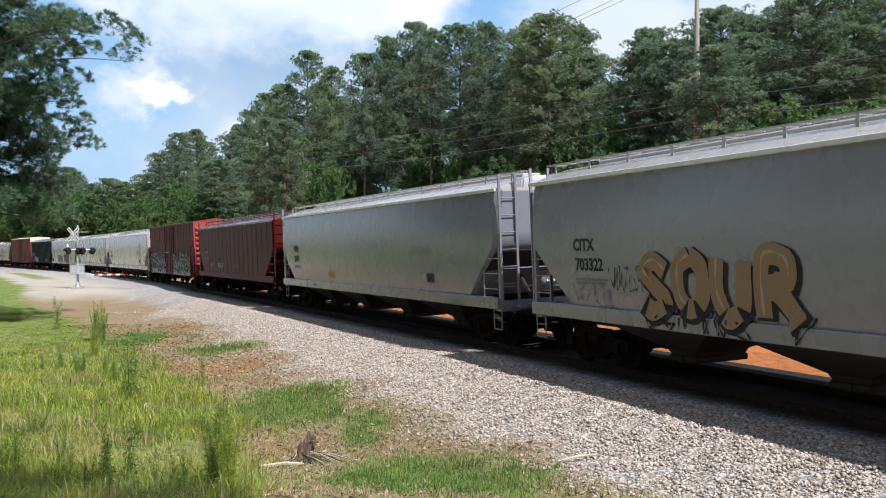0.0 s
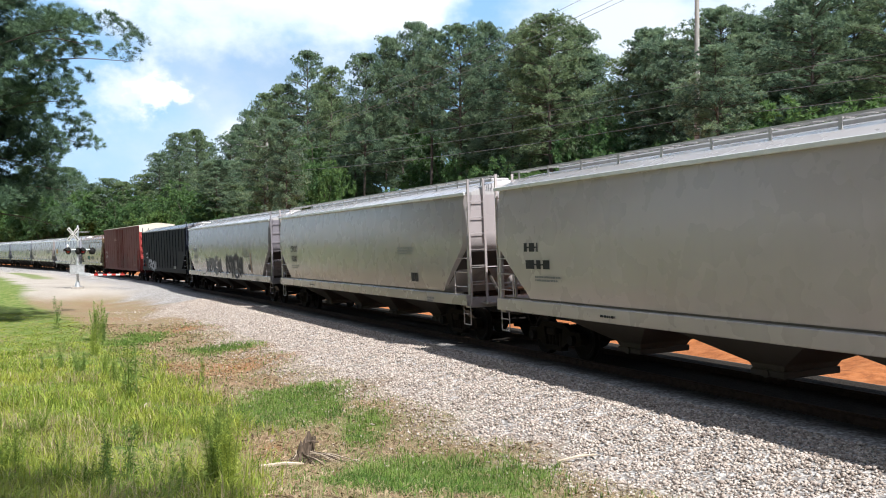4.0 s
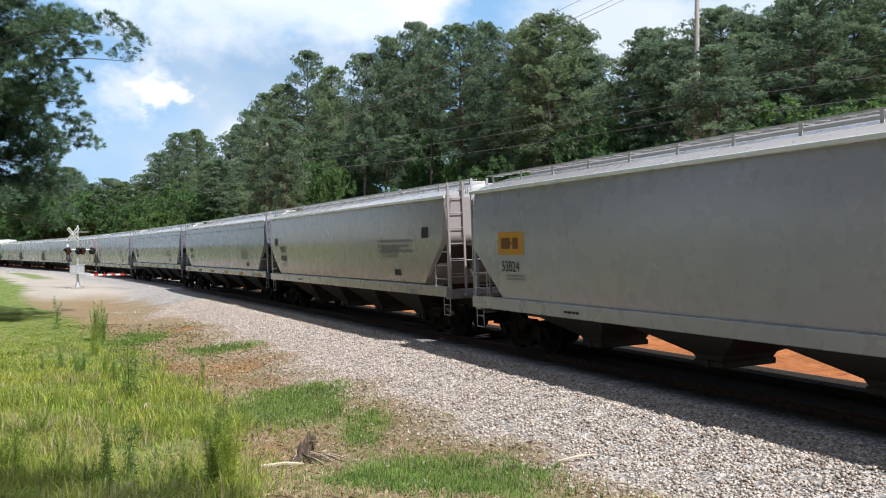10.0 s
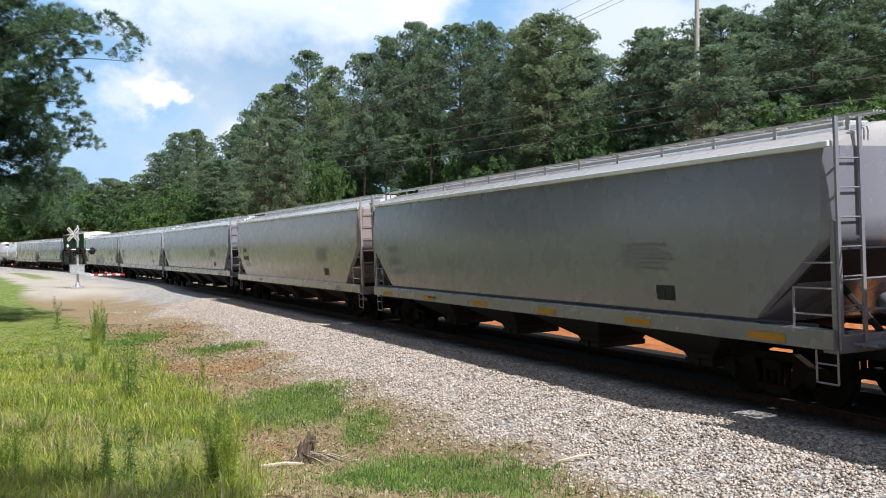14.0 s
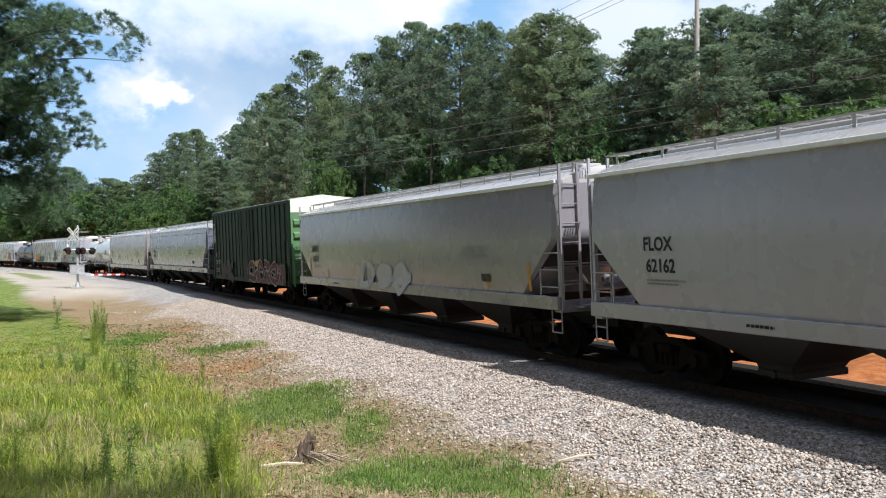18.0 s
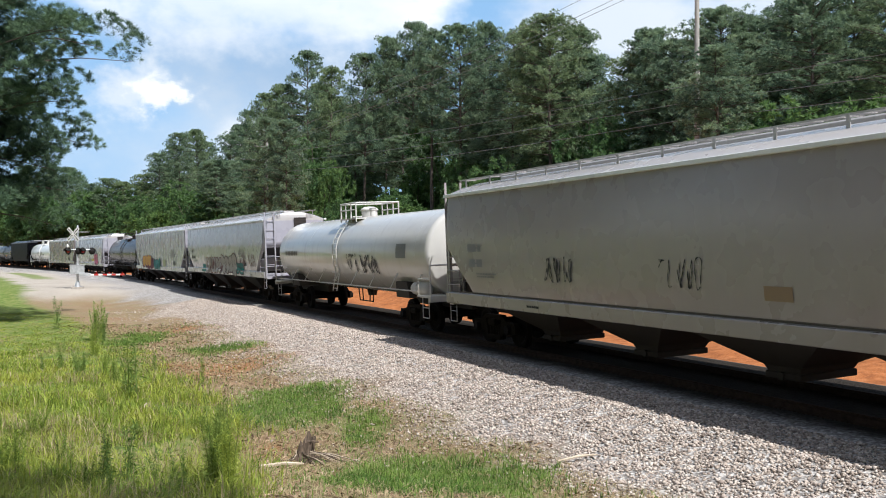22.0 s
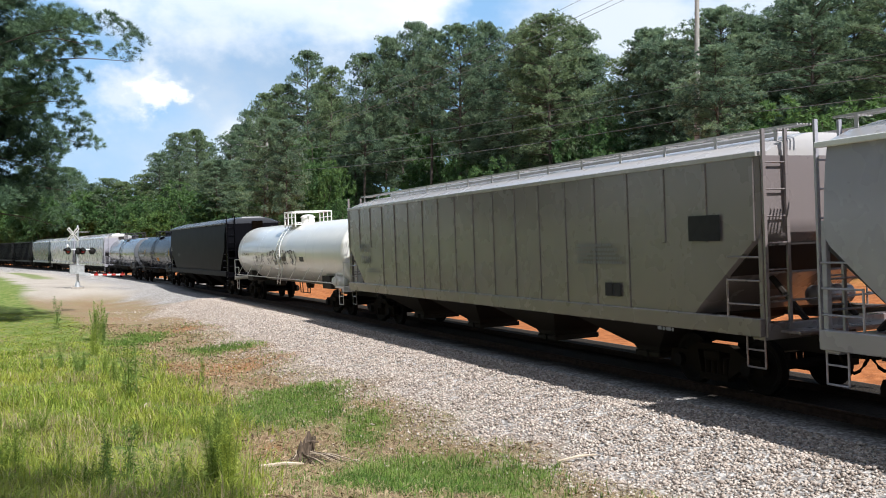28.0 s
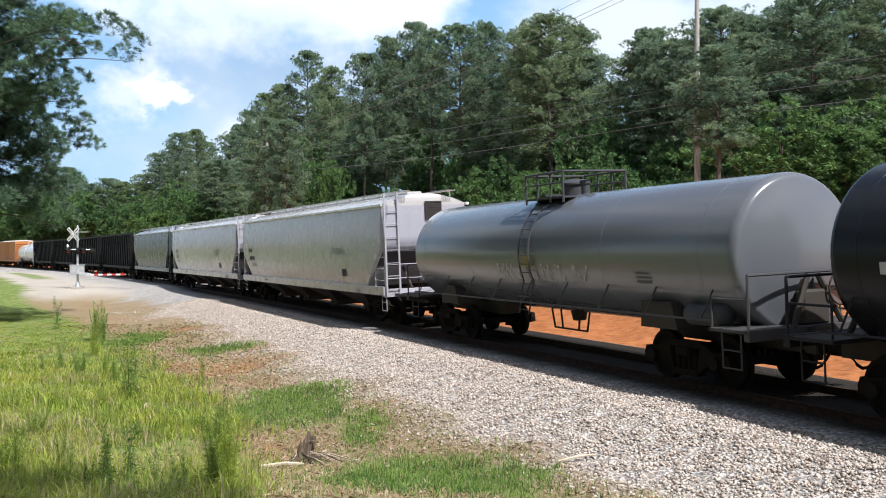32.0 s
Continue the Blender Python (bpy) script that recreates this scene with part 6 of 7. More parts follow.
def broadleaf(name, seed, height=9.0, spread=3.0, clumps=420, count=34, size=0.36, width=0.045, label="leafy green broadleaf tree at the wood's edge", low=0.05):
    rs = np.random.RandomState(seed)
    tree = tagged(new(name), label, "tree", "wood edge")
    tv, tf, nv = [], [], []
    top = Vector((rs.uniform(-0.4, 0.4), rs.uniform(-0.4, 0.4), height * 0.85))
    tube(tv, tf, [Vector((0, 0, -0.3)), Vector((0, 0, height * 0.3)), top], [0.13, 0.09, 0.02], 7)
    lobes = [(Vector((rs.uniform(-0.6, 0.6) * spread, rs.uniform(-0.6, 0.6) * spread, height * rs.uniform(0.25, 0.8))), rs.uniform(0.35, 0.6) * spread) for _ in range(9)]
    for p, r in lobes:
        tube(tv, tf, [Vector((0, 0, height * 0.2)), Vector((0, 0, height * 0.2)).lerp(p, 0.55) + Vector((0, 0, 0.3)), p], [0.07, 0.045, 0.015], 5)
    for k in range(clumps):
        p, r = lobes[k % len(lobes)]
        d = Vector(rs.normal(size=3)).normalized() * r * rs.uniform(0.55, 1.0) ** 0.5
        q = p + d
        q.z = max(q.z, height * low)
        tuft(nv, rs, q, size, count, width, 0.0)
    shared("trunk", raw_mesh("trunk", tv, tf, BARK), None, tree)
    shared("crown", spray_mesh("crown", nv, LEAVES), None, tree)
    return tree


def sight(px, q):
    """The place at which a line of sight (in thousandths of slope to the side) meets the strip q metres from the track."""
    k = px / 1000.0
    lo, hi = 5.0, 500.0
    for _ in range(50):
        y = (lo + hi) / 2
        if off_track(k * y, y) < q:
            lo = y
        else:
            hi = y
    return k * lo, lo


def stand(proto, x, y, scale, turn, wide=1.0):
    ob = copy_thing(proto, pose(x, y, ground_at(x, y) - 0.05, 0, 0, turn))
    ob.scale = (scale * wide, scale * wide, scale)
    return ob


def build_woods():
    rnd = random.Random(11)
    pines = [pine("pine_tree", 1), pine("pine_tree", 2, spread=3.2, crown_from=0.5), pine("pine_tree", 3, spread=4.0, crown_from=0.35, limbs=66),
             pine("pine_tree", 5, spread=2.8, crown_from=0.55, limbs=50)]
    bushy = [broadleaf("broadleaf_tree", 21), broadleaf("broadleaf_tree", 22, spread=3.6), broadleaf("broadleaf_tree", 23, height=7, spread=3.2, label="low leafy shrub thicket below the pines")]
    used = set()

    def place(protos, i, x, y, scale, turn, wide=1.0):
        p = protos[i % len(protos)]
        if p in used:
            return stand(p, x, y, scale, turn, wide)
        used.add(p)
        p.matrix_basis = pose(x, y, ground_at(x, y) - 0.05, 0, 0, turn)
        p.scale = (scale * wide, scale * wide, scale)
        return p
    # the skyline: side slope, strip, height of the top above the eye as a slope (thousandths)
    skyline = ((-447, 12, 98), (-425, 15, 100), (-402, 14, 96), (-380, 16, 78), (-362, 18, 84), (-345, 20, 80), (-325, 20, 88), (-305, 24, 112), (-283, 28, 134), (-264, 34, 138), (-228, 36, 132), (-208, 38, 160), (-190, 35, 178), (-170, 33, 188),
               (-146, 36, 226), (-122, 34, 208), (-85, 33, 222), (-62, 35, 240), (-33, 38, 258), (-12, 33, 250),
               (20, 34, 254), (42, 37, 256), (75, 36, 244), (96, 33, 256), (117, 34, 266), (140, 36, 252), (156, 38, 222), (176, 40, 180), (205, 36, 222), (228, 33, 252), (250, 36, 238), (275, 33, 250),
               (302, 32, 272), (326, 34, 262), (346, 36, 240), (372, 33, 285), (400, 30, 300), (440, 31, 310), (485, 30, 300), (530, 31, 310))
    for k, (side, q, top) in enumerate(skyline):
        x, y = sight(side, q + rnd.uniform(-2, 2))
        h = (top / 1000.0 * y + EYE[2] - ground_at(x, y)) * 0.965
        place(pines, k, x, y, h / 20.0, rnd.uniform(0, 360), rnd.uniform(0.72, 0.92) * min(1.35, 24 / h))
        if k % 2 or side < -280:
            x, y = sight(side + rnd.uniform(-9, 9), q + 7)
            place(pines, k + 2, x, y, ((top * 0.86 / 1000.0) * y + 1.0) / 20.0, rnd.uniform(0, 360), 0.95)
    for k in range(80):
        side = rnd.uniform(-300, 560)
        q = rnd.uniform(36, 58)
        x, y = sight(side, q)
        top = np.interp(side, [-300, -240, -200, -150, 0, 120, 185, 240, 400, 600], [105, 95, 115, 165, 195, 205, 130, 185, 230, 250]) * rnd.uniform(0.7, 0.95)
        h = top / 1000.0 * y + EYE[2] - 1
        place(pines, k + 1, x, y, h / 20.0, rnd.uniform(0, 360), rnd.uniform(0.85, 1.1))
    # undergrowth along the foot of the wood
    for k in range(64):
        side = -330 + 900 * (k + rnd.random()) / 64
        q = rnd.uniform(23, 30)
        x, y = sight(side, q)
        place(bushy, k, x, y, rnd.uniform(0.55, 1.05), rnd.uniform(0, 360), rnd.uniform(0.9, 1.3))
    for k in range(26):
        x, y = sight(-480 + 220 * (k + rnd.random()) / 26, rnd.uniform(8, 17) + 0.16 * k)
        place(bushy, k, x, y, y / 100 * rnd.uniform(0.75, 1.05), rnd.uniform(0, 360), rnd.uniform(0.8, 1.05))
    # a closed lower storey further in
    for k in range(54):
        side = -290 + 850 * (k + rnd.random()) / 54
        x, y = sight(side, rnd.uniform(33, 44))
        top = np.interp(side, [-290, -200, 0, 300, 560], [75, 95, 125, 150, 190]) * rnd.uniform(0.75, 1.15)
        h = top / 1000.0 * y + EYE[2] - 1
        place(bushy if k % 3 else pines, k, x, y, h / (9.0 if k % 3 else 20.0), rnd.uniform(0, 360), rnd.uniform(0.75, 1.0) if k % 3 else 1.5)
    # brighter broadleaf crowns among the pines
    for side, q, h in ((-250, 25, 11), (-222, 26, 9.5), (-158, 27, 15), (-140, 28, 18.5), (-118, 28, 17), (-128, 26, 13), (-300, 22, 9), (-345, 18, 10), (60, 29, 10), (255, 28, 9.5), (330, 27, 10), (100, 30, 9)):
        x, y = sight(side, q)
        place(bushy, int(h), x, y, h / 9.0, rnd.uniform(0, 360), 0.85 if h < 12 else 0.62)
    # the wood closes the view where the line bends away
    for k in range(46):
        s = rnd.uniform(105, 420)
        q = rnd.choice((rnd.uniform(14, 40), rnd.uniform(16, 30)))
        p = on_track(s, q)
        if p.x / p.y < -0.62:
            continue
        tall = rnd.uniform(0.6, 0.85) if k % 3 else rnd.uniform(0.85, 1.0)
        place(pines if k % 2 else bushy, k, p.x, p.y, tall * (0.8 if k % 2 else 1.3), rnd.uniform(0, 360), 1.3)
    return pines


PINES = build_woods()


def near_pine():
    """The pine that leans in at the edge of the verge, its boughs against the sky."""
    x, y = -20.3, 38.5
    # needles darker than NEEDLES: the shade of these boughs is put into the colour
    t = pine("pine_tree", 31, height=19.5, foot=0.5, crown_from=0.24, spread=7.2, limbs=112, even=0.5, needles=foliage("shaded_pine_needles", (0.035, 0.075, 0.055), (0.17, 0.25, 0.15), 0.35, ((0.20, 0.30, 0.16), (0.025, 0.05, 0.045)), (1, 1, 1.3)), clumps=8, clump=0.62, tufts=30, size=0.27, count=34, width=0.009, label="large pine with drooping boughs beside the verge")
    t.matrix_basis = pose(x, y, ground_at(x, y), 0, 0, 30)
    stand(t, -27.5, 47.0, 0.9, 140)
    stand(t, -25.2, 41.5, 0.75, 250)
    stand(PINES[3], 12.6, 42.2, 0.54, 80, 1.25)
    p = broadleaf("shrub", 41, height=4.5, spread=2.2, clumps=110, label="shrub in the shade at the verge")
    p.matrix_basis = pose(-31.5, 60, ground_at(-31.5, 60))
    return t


near_pine()


def unseen_wood_behind():
    """Unseen pines added behind the bank of the viewpoint, to darken the car sides and their reflections."""
    rnd = random.Random(23)
    for k in range(110):
        a = radians(rnd.uniform(118, 350))
        r = rnd.uniform(21, 52)
        x, y = r * math.cos(a) * 1.1, r * math.sin(a)
        if y > -9 and x > -24:
            continue
        if abs(off_track(x, y)) < 9:
            continue
        stand(PINES[k % 4], x, y, rnd.uniform(0.75, 1.1), rnd.uniform(0, 360), 1.3)


unseen_wood_behind()
# an unseen pine, added so that its shade falls on the near corner of the bank
stand(PINES[2], 3.75, -2.75, 1.27, 40, 0.62)
# ---- crossing signal, power line, stump ----
GALV, nt_, b_ = material("galvanised_steel", (0.52, 0.53, 0.54), 0.45, 0.5)
nt_.links.new(ramp(nt_, noise_node(nt_, 6, 4), ((0.3, (0.38, 0.39, 0.4)), (0.7, (0.6, 0.61, 0.62)))), b_.inputs["Base Color"])
SIGN_WHITE = paint((0.75, 0.75, 0.73), (0.3, 0.27, 0.22), 0.2, 0.5)
SIGN_RED = paint((0.45, 0.02, 0.015), (0.2, 0.1, 0.08), 0.2, 0.5)
LAMP_BLACK = paint((0.02, 0.02, 0.02), (0.06, 0.06, 0.06), 0.2, 0.6)
LENS, nt_, b_ = material("red_lens", (0.28, 0.01, 0.01), 0.15)
TIMBER, nt_, b_ = material("pole_timber", (0.30, 0.26, 0.22), 0.9)
nt_.links.new(ramp(nt_, noise_node(nt_, 4, 6, stretch=(6, 6, 0.5)), ((0.3, (0.26, 0.235, 0.21)), (0.7, (0.50, 0.47, 0.44)))), b_.inputs["Base Color"])


def crossing_signal():
    x, y = -25.6, 65.0
    z = ground_at(x, y)
    ob = tagged(new("crossing_signal"), "railway crossing signal with crossbuck, lamps and lowered striped gate arm", "crossing signal")
    ob.matrix_basis = pose(x, y, z, 0, 0, 18)
    part("foundation", boxes((-0.4, 0.4, -0.4, 0.4, -0.3, 0.12), bevel=0.03), paint((0.4, 0.39, 0.37)), ob)
    bm = bmesh.new()
    lathe(bm, [(0.0, 0.2), (0.12, 0.2), (0.5, 0.11), (0.52, 0.075), (4.35, 0.065), (4.42, 0.02)], "z", 14)
    part("mast", fix(bm), GALV, ob)
    # crossbuck
    for a in (45, -45):
        bm = boxes((-0.115, 0.115, -0.012, 0.012, -0.62, 0.62))
        o = part("crossbuck_blade", bm, SIGN_WHITE, ob, "white crossbuck blade with worn lettering")
        o.matrix_basis = pose(-0.28, -0.13 - (0.03 if a > 0 else 0), 3.78, 0, a, -35)
        bb = bmesh.new()
        for k in range(-4, 5):
            if abs(k) > 0:
                box(bb, -0.045, 0.045, -0.016, -0.012, k * 0.125 - 0.04, k * 0.125 + 0.04)
        part("crossbuck_lettering", bb, LAMP_BLACK, o)
    part("sign_bar", fix(rod(bmesh.new(), (0, 0, 3.95), (0.75, 0.05, 3.95), 0.022)), GALV, ob)
    # flashing lamps on their crossarm
    part("lamp_arm", fix(rod(bmesh.new(), (-0.75, -0.1, 2.72), (1.1, -0.1, 2.72), 0.035, 8)), GALV, ob)
    for lx, face in ((-0.6, -38), (0.05, 150), (0.35, -30), (0.95, 160)):
        bm = bmesh.new()
        lathe(bm, [(-0.02, 0.02), (-0.02, 0.25), (0.0, 0.25), (0.01, 0.16), (0.16, 0.13), (0.2, 0.02)], "y", 20)
        lamp = part("lamp_background", fix(bm), LAMP_BLACK, ob, "round black lamp target")
        lamp.matrix_basis = pose(lx, -0.15, 2.62, 0, 0, face)
        bm = bmesh.new()
        lathe(bm, [(-0.06, 0.02), (-0.055, 0.09), (-0.02, 0.15)], "y", 18)
        part("lamp_lens", fix(bm), LENS, lamp)
        bm = bmesh.new()
        for k in range(9):
            a0, a1 = math.pi * k / 9, math.pi * (k + 1) / 9
            loft(bm, [[(0.17 * math.cos(a0), -0.3 + 0.1 * math.sin(a0) * 0, 0.17 * math.sin(a0)), (0.17 * math.cos(a1), -0.3, 0.17 * math.sin(a1)), (0.17 * math.cos(a1), -0.02, 0.17 * math.sin(a1)), (0.17 * math.cos(a0), -0.02, 0.17 * math.sin(a0))],
                      [(0.18 * math.cos(a0), -0.3, 0.18 * math.sin(a0)), (0.18 * math.cos(a1), -0.3, 0.18 * math.sin(a1)), (0.18 * math.cos(a1), -0.02, 0.18 * math.sin(a1)), (0.18 * math.cos(a0), -0.02, 0.18 * math.sin(a0))]])
        part("lamp_hood", fix(bm), LAMP_BLACK, lamp)
    bell = bmesh.new()
    lathe(bell, [(0.0, 0.02), (0.02, 0.14), (0.1, 0.12), (0.14, 0.02)], "x", 14)
    bmesh.ops.translate(bell, verts=bell.verts, vec=(-0.7, -0.15, 2.95))
    part("bell", fix(bell), SIGN_WHITE, ob)
    # gate mechanism and arm
    part("gate_mechanism", boxes((-0.5, 0.45, -0.3, 0.25, 1.0, 1.62), (-0.55, 0.5, -0.34, 0.28, 1.6, 1.66), (0.1, 0.75, -0.42, -0.3, 0.86, 1.1), bevel=0.03), GALV, ob, "silver gate machine cabinet")
    arm = part("gate_arm", fix(rod(bmesh.new(), (0.55, -0.36, 1.0), (0.9, -0.36, 0.99), 0.06, 8)), GALV, ob, "red and white striped gate arm")
    for k in range(8):
        part("arm_stripe", boxes((0.8 + 0.29 * k, 0.8 + 0.29 * (k + 1), -0.385, -0.34, 0.90, 1.02)), SIGN_RED if k % 2 else SIGN_WHITE, arm)
    for k in (1, 4, 7):
        part("arm_lamp", fix(rod(bmesh.new(), (0.95 + 0.29 * k, -0.36, 1.02), (0.95 + 0.29 * k, -0.36, 1.14), 0.05, 8)), LENS, arm)
    return ob


crossing_signal()


def power_line():
    ends_ = []
    for k, (x, y, tall) in enumerate(((30.1, 21.0, 16.2), (12.06, 44.0, 16.2), (-14.9, 78.5, 12.2))):
        p = Vector((x, y, 0))
        m = pose(x, y, ground_at(x, y), 0, 0, 38)
        pole = tagged(new("utility_pole"), "weathered wooden utility pole with a crossarm", "utility pole", "power line poles")
        bm = bmesh.new()
        lathe(bm, [(-1.0, 0.15), (0, 0.145), (6.5, 0.125), (tall, 0.10), (tall + 0.05, 0.02)], "z", 12)
        part("pole", fix(bm), TIMBER, pole)
        part("crossarm", boxes((-1.2, 1.2, -0.06, 0.06, tall - 0.8, tall - 0.68), bevel=0.01), TIMBER, pole)
        for ix in (-1.1, 0.55, 1.1):
            bm = bmesh.new()
            lathe(bm, [(tall - 0.68, 0.02), (tall - 0.66, 0.06), (tall - 0.60, 0.035), (tall - 0.54, 0.06), (tall - 0.5, 0.03), (tall - 0.48, 0.01)], "z", 10)
            bmesh.ops.translate(bm, verts=bm.verts, vec=(ix, 0, 0))
            part("insulator", fix(bm), LAMP_BLACK, pole)
        for z1 in (7.9, 8.7, 9.5):
            z1 += 1.4 if tall < 13 else 0.0
            part("wire_clamp", boxes((-0.2, -0.1, -0.05, 0.05, z1 - 0.06, z1 + 0.06)), GALV, pole)
        bm = bmesh.new()
        box(bm, -0.02, 0.02, -0.17, -0.15, 0, 9)
        part("ground_wire", bm, GALV, pole)
        pole.matrix_basis = m
        ends_.append((m, tall))
    stand(PINES[2], -14.6, 76.0, 0.68, 20, 0.8)
    stand(PINES[0], -12.6, 75.0, 0.66, 80, 0.8)
    wire_mat = paint((0.26, 0.26, 0.27), (0.2, 0.2, 0.2), 0.2, 0.4)
    for (a, ta), (b, tb) in zip(ends_, ends_[1:]):
        for x, z, r, sag in ((-1.1, 15.72, 0.012, 0.5), (0.55, 15.72, 0.012, 0.5), (1.1, 15.72, 0.012, 0.5), (-0.16, 9.5, 0.012, 0.3), (-0.16, 8.7, 0.014, 0.35), (-0.16, 7.9, 0.016, 0.4)):
            p, q_ = a @ Vector((x, 0, z if z < 10 else ta - 0.48)), b @ Vector((x, 0, z + (1.4 if tb < 13 else 0.0) if z < 10 else tb - 0.48))
            pts = [p.lerp(q_, u) - Vector((0, 0, 4 * sag * u * (1 - u))) for u in np.linspace(0, 1, 11)]
            v, f = [], []
            tube(v, f, pts, [r] * 11, 4)
            w = shared("overhead_wire", raw_mesh("overhead_wire", v, f, wire_mat), None, None)
            tagged(w, "thin dark overhead wire between the poles", "wire", "overhead wires")


power_line()


def stump_and_sticks():
    x, y = -2.0, 13.2
    z = ground_at(x, y)
    wood, nt, b = material("dead_wood", (0.2, 0.15, 0.11), 0.95)
    nt.links.new(ramp(nt, noise_node(nt, 7, 6, stretch=(5, 5, 0.7)), ((0.3, (0.03, 0.022, 0.016)), (0.7, (0.19, 0.135, 0.095)))), b.inputs["Base Color"])
    pale, nt, b = material("cut_wood", (0.55, 0.45, 0.33), 0.9)
    nt.links.new(ramp(nt, noise_node(nt, 12, 5), ((0.3, (0.36, 0.28, 0.2)), (0.7, (0.62, 0.52, 0.4)))), b.inputs["Base Color"])
    stump = tagged(new("tree_stump"), "small weathered tree stump with torn roots in dry grass", "stump")
    stump.matrix_basis = pose(x, y, z)
    stump.scale = (0.8, 0.8, 0.74)
    rs = np.random.RandomState(5)
    def shell(z):
        """Outline of the leaning, fluted bole at a height."""
        rr = np.interp(z, [-0.1, 0.05, 0.18, 0.5], [0.27, 0.2, 0.135, 0.115])
        return [Vector((0.22 * z + rr * math.cos(a) * w, 0.05 * z + rr * math.sin(a) * w, z)) for a, w in zip(np.linspace(0, math.tau, 23)[:-1], FLUTE)]
    FLUTE = [1 + 0.14 * math.sin(5 * a) + rs.uniform(-0.1, 0.1) for a in np.linspace(0, math.tau, 23)[:-1]]
    v, f = [], []
    rings = [shell(z) for z in (-0.1, 0.05, 0.18, 0.32)]
    torn = [q + Vector((0.02, 0, (0.13 if math.sin(k * 0.29 + 0.6) > 0.1 else 0.0) + rs.uniform(-0.03, 0.08))) for k, q in enumerate(shell(0.34))]
    rings.append(torn)
    rings.append([Vector((0.08, 0.01, 0.3)) + (q - Vector((0.08, 0.01, q.z))) * 0.55 - Vector((0, 0, 0.06)) for q in torn])
    for r_ in rings:
        v += r_
    for a in range(len(rings) - 1):
        for k in range(22):
            f.append((a * 22 + k, a * 22 + (k + 1) % 22, (a + 1) * 22 + (k + 1) % 22, (a + 1) * 22 + k))
    f.append(tuple(range((len(rings) - 1) * 22, len(rings) * 22)))
    shared("stump_wood", raw_mesh("stump_wood", v, f, wood), None, stump)
    v, f = [], []
    tube(v, f, [Vector((0.1, -0.03, 0.38)), Vector((0.2, -0.05, 0.4)), Vector((0.3, -0.05, 0.385))], [0.035, 0.028, 0.012], 6)
    shared("broken_branch", raw_mesh("broken_branch", v, f, wood), None, stump)
    for k in range(30):
        v, f = [], []
        a = rs.uniform(-2.6, 0.5)
        r = rs.uniform(0.25, 0.75)
        tip = Vector((math.cos(a) * r + 0.25, math.sin(a) * r, 0))
        tip.z = ground_at(x + tip.x, y + tip.y) - z + 0.015
        tube(v, f, [Vector((math.cos(a) * 0.12, math.sin(a) * 0.12, rs.uniform(0.08, 0.24))), Vector((tip.x * 0.5, tip.y * 0.5, tip.z * 0.5 + rs.uniform(0.07, 0.16))), tip], [0.011, 0.009, 0.004], 4)
        shared("root", raw_mesh("root", v, f, pale if k % 4 == 0 else wood), None, stump, label="thin dry root" if k == 0 else "")
    for (x0, y0, x1, y1, r) in ((-2.42, 12.3, -1.9, 12.65, 0.028), (1.62, 13.1, 2.2, 13.25, 0.022), (-5.6, 17.2, -5.75, 18.0, 0.03)):
        a, b = Vector((x0, y0, ground_at(x0, y0) + 0.05)), Vector((x1, y1, ground_at(x1, y1) + 0.06))
        v, f = [], []
        m = a.lerp(b, 0.5) + Vector((0.02, 0.03, 0.02))
        tube(v, f, [a, m, b], [r, r * 0.9, r * 0.5], 6)
        tagged(shared("stick", raw_mesh("stick", v, f, pale), None, None), "dry bleached broken stick on the ground", "stick", "loose sticks")


stump_and_sticks()
# ---- loose stone and grass ----
def scattered(n, s0, s1, q0, q1, seed):
    rs = np.random.RandomState(seed)
    s, q = rs.uniform(s0, s1, n), rs.uniform(q0, q1, n)
    th = TH0 - s / 933.6
    return rs, s, q, CX + (RC + q) * np.cos(th), CY - (RC + q) * np.sin(th)


def heights(x, y):
    xy = list(zip(x.tolist(), y.tolist()))
    n = [noises(xy, sc, sd) for sc, sd in ((0.12, 1), (0.55, 2), (2.6, 3))]
    q = np.hypot(x - CX, y - CY) - RC
    s = (TH0 + np.arctan2(y - CY, x - CX)) * 933.6
    return ground_masks(x, y, s, q, *n)


